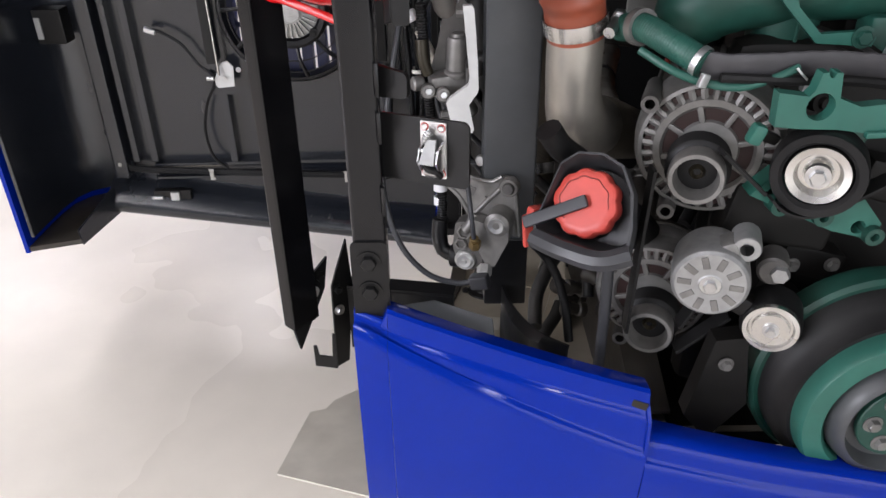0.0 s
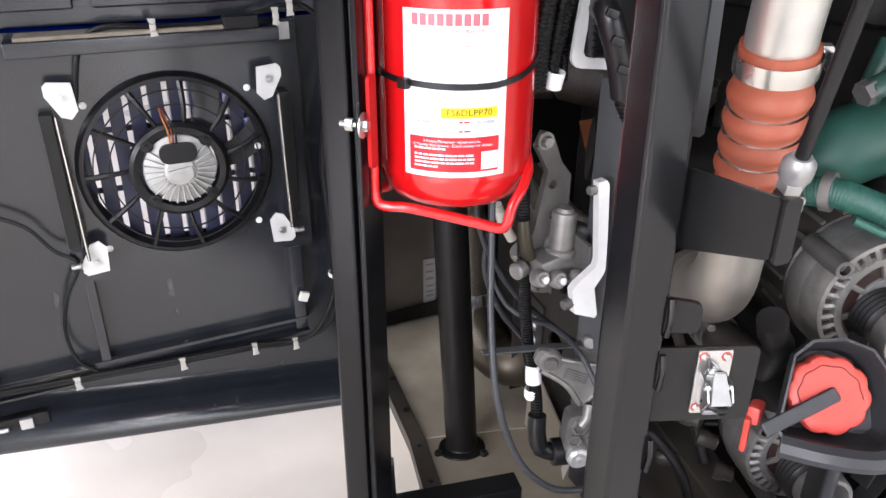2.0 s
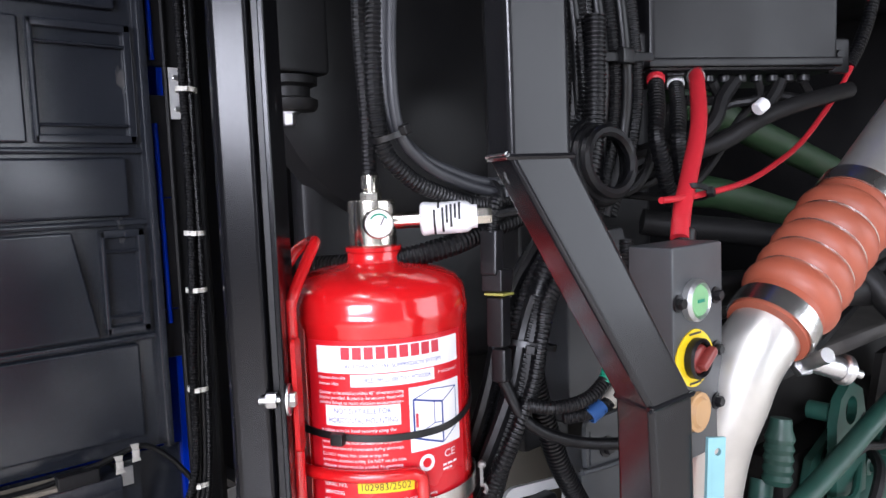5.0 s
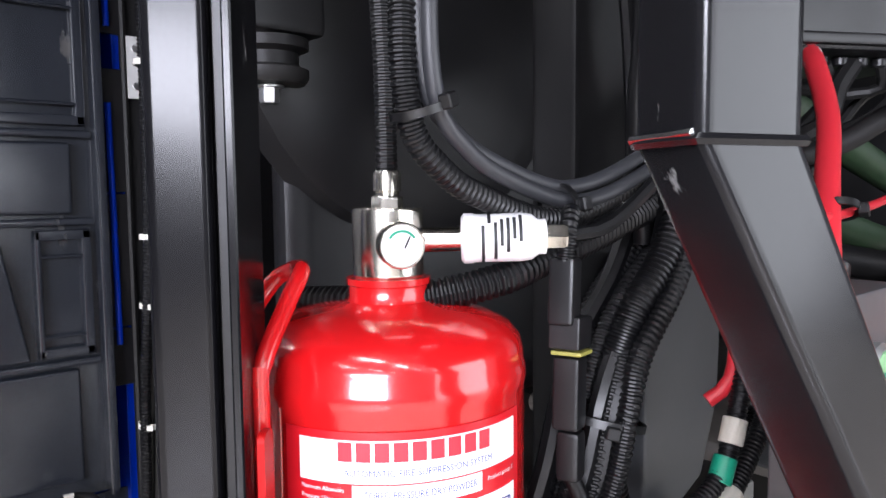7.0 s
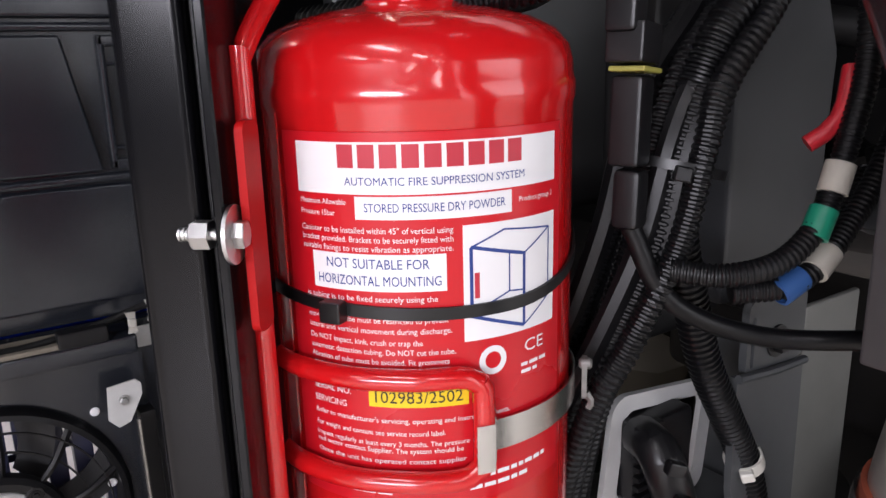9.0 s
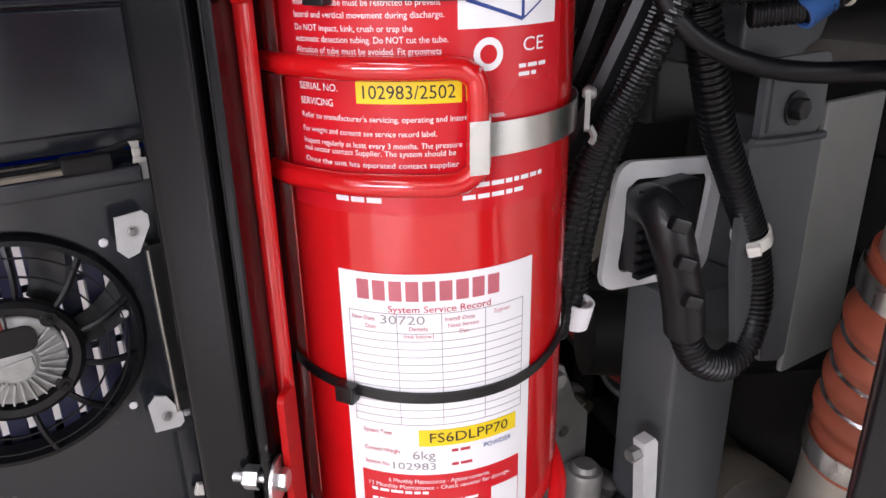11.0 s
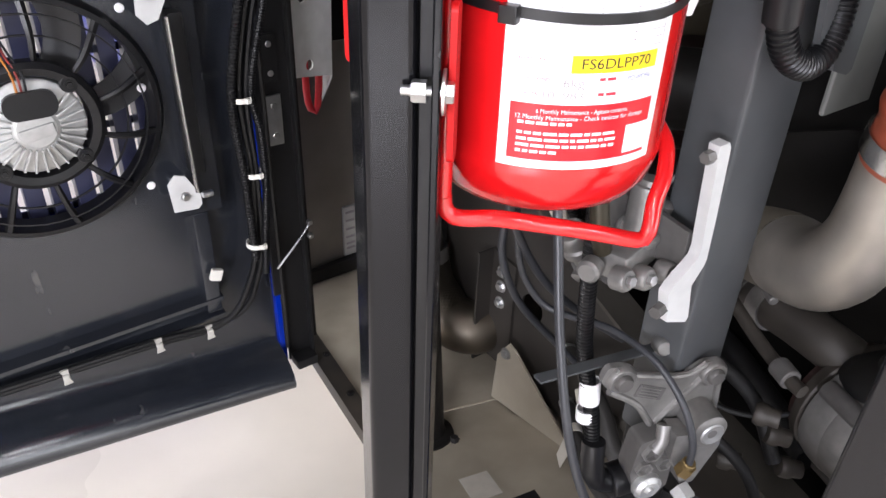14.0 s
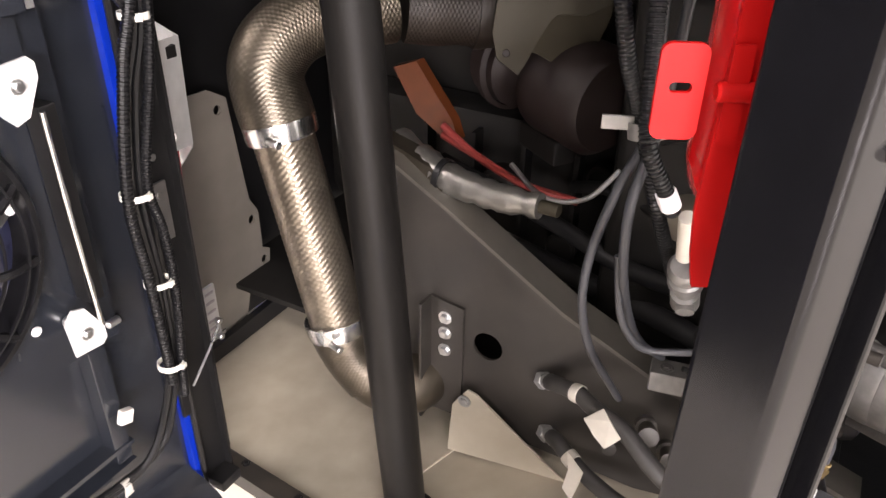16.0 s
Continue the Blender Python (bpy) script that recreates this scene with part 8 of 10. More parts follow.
# ---- charge air pipe ----
def charge_pipe():
    cp = thing("charge_air_pipe", (0.2, 1.05, 0.93), "aluminium charge air pipe with orange silicone hoses and steel clamps", "charge air pipe")
    low = [(0.42, 1.33, 0.84), (0.325, 1.235, 0.895), (0.256, 1.15, 0.943), (0.216, 1.088, 0.968), (0.196, 1.052, 1.01), (0.188, 1.037, 1.07), (0.187, 1.032, 1.155)]
    path = curve_points(low, 0.012)
    n = len(path)
    rad = [0.0395 + 0.010 * math.sin(math.pi * min(1, max(0, (k / n - 0.12) / 0.66))) for k in range(n)]
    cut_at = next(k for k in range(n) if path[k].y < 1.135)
    part("rear_run", add_sweep(bmesh.new(), path[:cut_at + 1], rad[:cut_at + 1], 28), PIPE_SHADED, cp, "dusty rear pipe run, coloured darker for the shade")
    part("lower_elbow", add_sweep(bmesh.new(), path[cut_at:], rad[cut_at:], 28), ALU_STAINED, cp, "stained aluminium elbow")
    a, b = V(0.187, 1.032, 1.125), V(0.150, 0.992, 1.325)

    def silicone(p, q, r, ribs, amp):
        path = curve_points([p, p.lerp(q, 0.5), q], (q - p).length / 60)
        n = len(path)
        rad = []
        for k in range(n):
            t = k / (n - 1)
            bulge = amp * (0.5 - 0.5 * math.cos(TAU * (t - 0.2) / 0.6 * ribs)) if 0.2 < t < 0.8 else 0.0
            rad.append(r + bulge)
        return add_sweep(bmesh.new(), path, rad, 32), path

    def clamp(c, ax, r, out):
        cl = part("clamp", lathe([(r, -0.011), (r + 0.002, -0.011), (r + 0.0025, 0), (r + 0.002, 0.011), (r, 0.011)], c, ax, 40), STAINLESS, cp, "steel band clamp")
        o = V(*out).normalized()
        k = V(*c) + o * (r + 0.012)
        t = Vector(ax).cross(o).normalized()
        bm = add_disc(bmesh.new(), k - t * 0.02, t, 0.008, 0.04, 12)
        add_hex(bm, k + t * 0.018, t, 0.012, 0.01)
        part("clamp_screw", bm, ZINC, cl)

    d = (b - a).normalized()
    bm, _ = silicone(a, b, 0.0415, 4, 0.0045)
    part("silicone_hose", bm, SILICONE, cp, "ribbed orange silicone hose")
    for t in (0.35, 0.5, 0.65):
        part("hose_ring", lathe([(0.041, -0.002), (0.0442, 0), (0.041, 0.002)], a.lerp(b, t), d, 32), STAINLESS, cp)
    clamp(a + d * 0.018, d, 0.0425, (0.85, -0.5, 0))
    clamp(b - d * 0.02, d, 0.0425, (0.85, -0.5, 0))
    e, f = V(0.165, 0.924, 1.563), V(0.345, 0.902, 1.695)
    mid = [b - d * 0.02, b + d * 0.03, V(0.134, 0.966, 1.44), V(0.136, 0.947, 1.495), V(0.147, 0.936, 1.535), e + (f - e).normalized() * 0.03]
    part("middle_pipe", hose(mid, 0.0370, 28, 0.012), ALU_PIPE, cp, "bright aluminium middle pipe")
    g = (f - e).normalized()
    path = curve_points([e, e.lerp(f, 0.5), f], 0.0025)
    n = len(path)
    rad = []
    for k in range(n):
        t = k / (n - 1)
        rad.append(0.0425 + (0.0080 * abs(math.sin(math.pi * 5 * (t - 0.16) / 0.68)) ** 0.6 if 0.16 < t < 0.84 else 0.0))
    part("silicone_hose", add_sweep(bmesh.new(), path, rad, 36), SILICONE, cp, "long ribbed orange silicone hose")
    for t in (0.296, 0.432, 0.568, 0.704):
        part("hose_ring", lathe([(0.0425, -0.0022), (0.0458, 0), (0.0425, 0.0022)], e.lerp(f, t), g, 36), STAINLESS, cp)
    clamp(e + g * 0.014, g, 0.0432, (0.4, -0.6, -0.7))
    clamp(f - g * 0.014, g, 0.0432, (0.5, -0.6, -0.6))
    part("upper_pipe", hose([f - g * 0.03, f + g * 0.08, f + g * 0.5], 0.0385, 28, 0.03), ALU_PIPE, cp, "bright aluminium upper pipe")
    for p, q in (((0.228, 0.918, 1.526), (0.268, 0.894, 1.510)), ((0.395, 0.86, 1.645), (0.425, 0.84, 1.63))):
        pa, qa = V(*p), V(*q)
        dd = (qa - pa).normalized()
        bm = add_sweep(bmesh.new(), curve_points([pa, pa.lerp(qa, 0.5), qa], 0.004), [0.013 * (1.0 - 0.1 * (k % 2)) for k in range(len(curve_points([pa, pa.lerp(qa, 0.5), qa], 0.004)))], 14)
        add_disc(bm, qa, dd, 0.017, 0.012, 20, 0.003)
        add_hex(bm, qa + dd * 0.012, dd, 0.008, 0.008)
        add_disc(bm, qa + dd * 0.02, dd, 0.005, 0.008, 10)
        part("sprung_screw", bm, ZINC, cp, "sprung clamp screw")


charge_pipe()


def coolant_hoses():
    pts = [(0.245, 1.02, 1.135), (0.262, 0.972, 1.147), (0.29, 0.93, 1.137), (0.322, 0.898, 1.121), (0.375, 0.865, 1.112), (0.46, 0.86, 1.108), (0.62, 0.90, 1.09)]
    h = thing("coolant_hose", (0.4, 0.96, 1.07), "ribbed green coolant hose with clips", "hose")
    part("hose", corrugated(pts[:4], 0.0180, 0.0036, 0.028, 20), material("green_rubber_hose", (0.016, 0.095, 0.070), 0.5, 0, 0.25, 60, 0.1, dust=0.3, dust_colour=(0.06, 0.085, 0.072)), h, "ribbed green hose")
    flat = curve_points([(0.312, 0.905, 1.121), (0.345, 0.895, 1.118), (0.40, 0.893, 1.119), (0.48, 0.905, 1.117), (0.56, 0.92, 1.106), (0.68, 0.94, 1.085)], 0.008)
    rnd = random.Random(14)
    rings = []
    for q in flat:
        w = 0.019 + rnd.uniform(-0.0008, 0.0008)
        rings.append([q + V(0, 0.006 * math.sin(a) * 1.2, 0) + V(0, -0.3, 1).normalized() * w * math.cos(a) for a in [TAU * j / 16 for j in range(16)]])
    part("wrapped_loom", add_prism(bmesh.new(), rings), LOOM_SLEEVE, h, "grubby flattened wrapped loom")
    part("loom_strand", hose([(0.34, 0.885, 1.108), (0.42, 0.880, 1.105), (0.50, 0.892, 1.100), (0.62, 0.915, 1.080)], 0.0065, 8), RUBBER, h, "black strand under the loom")
    part("thin_line", hose([(0.250, 0.93, 1.13), (0.2848, 0.90, 1.1131), (0.3215, 0.890, 1.1005), (0.364, 0.882, 1.0965), (0.403, 0.880, 1.108), (0.432, 0.883, 1.120)], 0.0052, 10), bpy.data.materials["green_rubber_hose"], h, "thin green line")
    part("bright_scratch", beam((0.425, 0.874, 1.122), (0.440, 0.872, 1.108), 0.003, 0.002, (0, -1, 0), 0.0005), ZINC, h, "bare wire end")
    part("collar", lathe([(0.0187, -0.006), (0.024, -0.006), (0.024, 0.006), (0.0187, 0.006)], (0.260, 0.978, 1.1465), (0.4, -0.9, 0.1), 20), ALU_CAST, h)
    part("clip", lathe([(0.0187, -0.005), (0.0205, -0.004), (0.0205, 0.004), (0.0187, 0.004)], (0.318, 0.901, 1.123), (0.65, -0.65, -0.3), 18), GALV, h)
    part("clip_tail", box((0.318, 0.880, 1.106), (0.012, 0.008, 0.018), rot(0, 20, 20), 0.002), GALV, h)
    for pts in ([(0.50, 1.26, 1.86), (0.6206, 1.25, 1.835), (0.757, 1.25, 1.805), (1.126, 1.25, 1.7246)], [(0.55, 1.26, 1.70), (0.6747, 1.25, 1.6874), (0.9894, 1.25, 1.6288), (1.2, 1.25, 1.60)]):
        single("green_hose", hose(pts, 0.028, 16), GREEN_PIPE, "thick dull green hose under the fuse box", "hose", "green hoses", at=pts[1])
    for pts, r in (([(0.35, 1.15, 1.56), (0.5, 1.1, 1.555), (0.7, 1.05, 1.53), (1.0, 1.0, 1.5)], 0.026), ([(0.45, 1.2, 1.50), (0.6, 1.05, 1.58), (0.8, 1.0, 1.66)], 0.02), ([(0.5, 1.3, 1.65), (0.7, 1.1, 1.60), (0.75, 1.0, 1.50), (0.85, 1.0, 1.42)], 0.022)):
        single("rubber_pipe", hose(pts, r, 14), RUBBER, "thick black rubber pipe above the engine", "pipe", "rubber pipes", at=pts[1])


coolant_hoses()

# ---- control box and fuse box ----
def control_box():
    b = thing("control_box", (0.055, 0.98, 1.46), "dark grey engine start box with green button and red selector", "control box")
    part("housing", span((0.024, 0.942, 1.455), (0.112, 0.990, 1.660), 0.003), GREY_STEEL, b, "folded dark grey housing")
    f = 0.942
    ax = (0, -1, 0)
    g = part("start_button", lathe([(0, 0.008), (0.014, 0.008), (0.0155, 0.006), (0.0155, 0.0), (0, 0.0)], (0.058, f, 1.608), ax, 28), BUTTON_GREEN, b, "pale green push button")
    part("bezel", lathe([(0.0155, 0.0), (0.020, 0.0), (0.020, 0.006), (0.017, 0.009), (0.0155, 0.006)], (0.058, f, 1.608), ax, 28), GALV, g, "silver bezel")
    part("mark", box((0.058, f - 0.0085, 1.608), (0.011, 0.001, 0.003), None, 0), TEAL_TAPE, g)
    y = part("yellow_plate", plate([(0.0295 * math.cos(TAU * k / 24) * (1.0 + 0.10 * math.cos(2 * TAU * k / 24)), 0.0275 * math.sin(TAU * k / 24)) for k in range(24)], facing((0.058, f, 1.553), ax), 0.0015), LABEL_YELLOW, b, "yellow selector plate with print")
    part("bezel", lathe([(0.0150, 0.0), (0.0195, 0.0), (0.0195, 0.007), (0.017, 0.009), (0.0150, 0.006)], (0.058, f - 0.0015, 1.553), ax, 28), PLASTIC, y, "black ring")
    for dz in (0.0235, -0.0235):
        part("print_line", box((0.058, f - 0.0018, 1.553 + dz), (0.02, 0.0006, 0.002), None, 0), INK, y)
    k = part("selector", lathe([(0, 0.008), (0.011, 0.008), (0.0135, 0.006), (0.0145, 0.0), (0, 0.0)], (0.058, f - 0.0015, 1.553), ax, 28), KNOB_RED, b, "dark red selector knob")
    part("grip", box((0.059, f - 0.0135, 1.554), (0.027, 0.010, 0.009), rot(0, -35, 0), 0.003), KNOB_RED, k)
    part("tan_button", lathe([(0, 0.007), (0.013, 0.007), (0.0155, 0.004), (0.019, 0.004), (0.0195, 0.0), (0, 0)], (0.062, f, 1.500), ax, 28), BUTTON_TAN, b, "tan push button")
    for x, z in ((0.032, 1.608), (0.097, 1.608), (0.097, 1.555), (0.097, 1.503)):
        part("screw", bolt(bmesh.new(), (x, f, z), ax, 0.0055, 0.006), PLASTIC, b)


def hatch_bracket():
    c = thing("hatch_stay_bracket", (-0.06, 0.855, 1.44), "light blue plated bracket with a bolt, on the rear post", "bracket")
    part("strip", plate([(-0.012, 1.452), (0.004, 1.457), (0.0075, 1.528), (-0.0085, 1.530)], facing((-0.064, 0.852, 0), V(-0.35, -0.94, 0)), 0.003, [(0.0, 1.518, 0.003)]), CYAN, c)
    bm = bmesh.new()
    add_prism(bm, [[(-0.0745, 0.855, 1.470), (-0.0575, 0.849, 1.470), (-0.0575, 0.849, 1.456), (-0.0625, 0.851, 1.448), (-0.0745, 0.855, 1.448)], [(-0.073, 0.860, 1.470), (-0.056, 0.854, 1.470), (-0.056, 0.854, 1.456), (-0.061, 0.856, 1.448), (-0.073, 0.860, 1.448)]])
    part("foot", bm, CYAN, c)
    part("arm", beam((-0.060, 0.8545, 1.458), (-0.032, 0.850, 1.4385), 0.010, 0.004, (-0.5, -0.8, 0), 0.001), GREEN_PALER, c, "dark teal angled arm")
    bm = add_disc(bmesh.new(), (-0.034, 0.853, 1.4385), (0.85, -0.5, 0.05), 0.0055, 0.016, 14)
    add_disc(bm, (-0.0205, 0.8455, 1.4395), (0.85, -0.5, 0.05), 0.0095, 0.005, 20, 0.0015)
    part("bolt", bm, ZINC, c)


def fuse_box():
    f = thing("fuse_box", (0.45, 1.15, 1.84), "flat black fuse box with cables leaving underneath", "fuse box")
    turn = rot(0, 0, -29)
    u, back = V(0.8746, -0.4848, 0), V(0.4848, 0.8746, 0)
    q = V(0.262, 1.122, 1.856)
    part("cover", box(q + u * 0.1385 + back * 0.0925 + V(0, 0, 0.162), (0.277, 0.185, 0.324), turn, 0.010), PLASTIC, f, "black fuse box cover")
    part("lip", box(q + u * 0.1385 + back * 0.0905 + V(0, 0, 0.012), (0.281, 0.193, 0.012), turn, 0.003), PLASTIC, f)
    for d, z in ((-0.008, 0.030), (0.286, 0.022)):
        ear = part("ear", box(q + u * d + back * 0.018 + V(0, 0, z), (0.034, 0.014, 0.048), turn, 0.005), PLASTIC, f)
        part("screw", bolt(bmesh.new(), q + u * (d - 0.004) + back * 0.011 + V(0, 0, z), -back, 0.007, 0.006), PLASTIC, ear)
    for k in range(7):
        part("gland", disc(q + u * (0.10 + 0.024 * k) + back * 0.03, (0, 0, -1), 0.0085, 0.010), PLASTIC, f)
    cab = thing("battery_cable", (0.2, 1.04, 1.67), "thick red battery cable with heat shrink ends", "cable")
    part("sheath", hose([(0.330, 1.098, 1.858), (0.300, 1.078, 1.838), (0.243, 1.043, 1.784), (0.186, 1.02, 1.731), (0.136, 1.0, 1.69), (0.114, 0.99, 1.66)], 0.0098, 14), RED_CABLE, cab)
    part("end_sleeve", disc((0.318, 1.09, 1.848), (0.8, 0.55, 0.6), 0.0118, 0.008), ALU_CAST, cab)
    part("end_sleeve", disc((0.121, 0.991, 1.652), (0.4, 0.1, 0.9), 0.0125, 0.018), CONDUIT, cab)
    single("red_wire", hose([(0.097, 1.0, 1.700), (0.172, 1.0, 1.703), (0.272, 1.0, 1.7143), (0.357, 1.0, 1.7377), (0.420, 1.0, 1.7625), (0.497, 1.0, 1.8086), (0.543, 1.0, 1.8413), (0.575, 0.995, 1.880), (0.60, 0.99, 1.93), (0.62, 0.98, 2.06)], 0.0036, 10), RED_CABLE, "thin red wire looping under the fuse box", "wire", at=(0.3, 1.0, 1.72))
    bm = tie_round(bmesh.new(), (0.168, 1.004, 1.706), (0.4, 0.2, 0.8), 0.014, 0.006, 0.002, (0.2, -1, 0))
    single("cable_tie", bm, TIE_BLACK, "black tie holding red wire and cable", "cable tie", at=(0.158, 1.0, 1.706))
    single("cable_sleeve", corrugated([(0.565, 1.0, 1.868), (0.59, 0.992, 1.908), (0.612, 0.985, 1.97), (0.62, 0.98, 2.08)], 0.0095, 0.005), CONDUIT, "black sleeve over the red wire beside the fuse box", "sleeve", at=(0.59, 0.99, 1.9))
    for x0, pts in ((0.24, [(0.2732, 1.1204, 1.852), (0.245, 1.10, 1.81), (0.2275, 1.09, 1.7742), (0.240, 1.09, 1.735), (0.262, 1.092, 1.69)]), (0.30, [(0.3356, 1.131, 1.852), (0.300, 1.105, 1.81), (0.2746, 1.09, 1.7748), (0.279, 1.09, 1.74), (0.29, 1.092, 1.69)])):
        single("conduit", corrugated(pts, 0.0105, 0.005), CONDUIT, "short black corrugated conduit below the fuse box", "conduit", "fuse box conduits", at=pts[2])
        d = (V(*pts[0]) - V(*pts[1])).normalized()
        single("end_cap", disc(V(*pts[0]) - d * 0.012, d, 0.0116, 0.010), LABEL_WHITE if x0 > 0.26 else RED_CABLE, "sleeve end on a conduit", "sleeve", at=pts[0])
    bar = thing("bundle_tie", (0.16, 1.10, 1.86), "black strap holding the rising cables to the fuse box", "cable tie")
    part("strap", beam((0.095, 1.092, 1.858), (0.225, 1.092, 1.868), 0.010, 0.004, (0, -1, 0), 0.001), TIE_BLACK, bar)
    part("head", box((0.165, 1.088, 1.864), (0.022, 0.012, 0.018), None, 0.003), TIE_BLACK, bar)
    for k in range(5):
        x, y = 0.365 + 0.030 * k, 1.095 - 0.0165 * k
        jig = (0.018, -0.022, 0.01, -0.012, 0.025)[k]
        single("loom", hose([(x, y, 1.848), (x + jig, y + 0.005, 1.825), (x - 0.03 + jig, y + 0.04 + jig, 1.80 + jig), (x - 0.08, 1.18 - jig, 1.73 - jig), (x - 0.12, 1.26, 1.70)], (0.007, 0.010, 0.006, 0.009, 0.006)[k], 8), RUBBER, "black loom leaving the fuse box", "cable", "fuse box looms", at=(x, y, 1.8))
    single("bent_pipe", hose([(0.30, 1.12, 1.745), (0.345, 1.07, 1.765), (0.385, 1.035, 1.795), (0.45, 1.01, 1.815), (0.53, 0.985, 1.832)], 0.011, 12), RUBBER, "bent black pipe below the fuse box", "pipe", at=(0.4, 1.03, 1.8))
    single("white_sleeve", disc((0.322, 1.012, 1.800), (0.75, -0.3, 0.55), 0.0085, 0.016), LABEL_WHITE, "white sleeve on a loom", "sleeve", at=(0.322, 1.012, 1.8))


control_box()
hatch_bracket()
fuse_box()


# ---- grey upright, connector and valves ----
def grey_upright():
    g = thing("frame_upright", (0.09, 1.14, 0.5), "dark grey painted steel frame upright with a channel bracket", "frame upright")
    part("tube", span((0.068, 1.131, 0.74), (0.1565, 1.190, 1.26), 0.006), GREY_STEEL, g)
    # Lower end of the same upright, black where the tube is grey.
    part("lower_stub", span((0.074, 1.136, 0.60), (0.150, 1.185, 0.739), 0.004), BLACK_STEEL, g, "black lower stub")
    bm = bmesh.new()
    add_prism(bm, [[(x, y, z) for x, z in ((0.100, 1.212), (0.106, 1.207), (0.110, 1.222), (0.120, 1.229), (0.130, 1.222), (0.134, 1.200), (0.160, 1.192), (0.1675, 1.196), (0.1685, 1.264), (0.1655, 1.386), (0.080, 1.392), (0.082, 1.30))] for y in (1.098, 1.104)])
    part("bracket_face", bm, GREY_STEEL, g, "grey channel bracket")
    part("bracket_side", span((0.162, 1.1045, 1.196), (0.168, 1.19, 1.39), 0.001), GREY_STEEL, g)
    part("weld_bead", hose([(0.080, 1.097, 1.392), (0.12, 1.095, 1.389), (0.166, 1.097, 1.386)], 0.0035, 8, 0.006), GREY_STEEL, g)
    bm = add_prism(bmesh.new(), [[(x, y, z) for x, z in ((0.100, 1.435), (0.10, 1.60), (0.15, 1.662), (0.212, 1.664), (0.232, 1.62), (0.228, 1.52), (0.20, 1.45), (0.155, 1.43))] for y in (1.13, 1.20)])
    bmesh.ops.bevel(bm, geom=bm.edges[:], offset=0.005, segments=2, affect="EDGES", profile=0.5)
    part("upper_shell", bm, SHELL_GREY, g, "smooth dark grey upper shell")
    part("upper_tube", span((0.10, 1.205, 1.38), (0.19, 1.26, 2.2), 0.008), BLACK_STEEL, g, "black upper section")
    lug = part("lug", plate(round_rect(0.074, 0.058, 0.008, 0.126, 1.419), facing((0, 1.104, 0), (0, -1, 0)), 0.006, [round_rect(0.004, 0.040, 0.0018, 0.096, 1.416)]), GREY_STEEL, g)
    part("bolt", bolt(bmesh.new(), (0.126, 1.098, 1.411), (0, -1, 0), 0.0085, 0.007), PLASTIC, lug)
    single("backing_sheet", span((0.285, 1.165, 1.10), (0.385, 1.173, 1.385), 0.004), material("pale_grey_duct", (0.16, 0.16, 0.15), 0.5, 0, 0.15, 30, 0.1), "pale grey sheet behind the frame upright", "panel", at=(0.25, 1.2, 1.1))


def square_connector():
    c = thing("wiring_connector", (0.045, 1.14, 1.28), "black multi-pin connector on a bright rounded mounting plate", "connector")
    out, inn = round_rect(0.120, 0.098, 0.015), round_rect(0.090, 0.072, 0.009)
    part("mounting_plate", plate(out, facing((0.057, 1.150, 1.325), (0, -1, 0)) @ rot(0, 0, -7), 0.005, [inn]), BRIGHT_GALV, c, "bright rounded frame")
    part("socket", span((0.012, 1.128, 1.296), (0.074, 1.165, 1.362), 0.005), PLASTIC, c)
    for k in range(9):
        part("rib", span((0.006, 1.122, 1.298 + 0.0078 * k), (0.032, 1.1285, 1.302 + 0.0078 * k), 0.0008), PLASTIC, c)
    body = part("plug", hose([(0.022, 1.135, 1.350), (0.012, 1.112, 1.352), (0.014, 1.105, 1.338), (0.023, 1.104, 1.315), (0.034, 1.104, 1.285), (0.042, 1.105, 1.255)], 0.0155, 12, 0.008), PLASTIC, c, "black elbow plug")
    for x, z in ((0.004, 1.352), (0.014, 1.322), (0.026, 1.290)):
        part("clip", box((x - 0.002, 1.088, z), (0.014, 0.008, 0.010), rot(0, 20, -20), 0.002), PLASTIC, body)
    loop = [(0.041, 1.105, 1.262), (0.046, 1.104, 1.244), (0.060, 1.101, 1.224), (0.086, 1.098, 1.213), (0.110, 1.098, 1.226), (0.120, 1.101, 1.262), (0.106, 1.104, 1.315), (0.080, 1.105, 1.360), (0.050, 1.105, 1.41), (0.028, 1.105, 1.466), (0.013, 1.105, 1.516), (0.004, 1.10, 1.57), (0.02, 1.09, 1.63), (0.06, 1.085, 1.68), (0.09, 1.08, 1.76), (0.10, 1.08, 1.9)]
    part("loop", corrugated(loop, 0.0125, 0.0048, 0.14, 14), CONDUIT, c, "looped black corrugated conduit")
    bm = tie_round(bmesh.new(), (0.106, 1.104, 1.315), (-0.5, 0.0, 1), 0.013, 0.011, 0.002, (-0.7, -0.7, -0.3))
    single("cable_tie", bm, TIE_WHITE, "wide white cable tie on the conduit loop", "cable tie", at=(0.106, 1.104, 1.315))


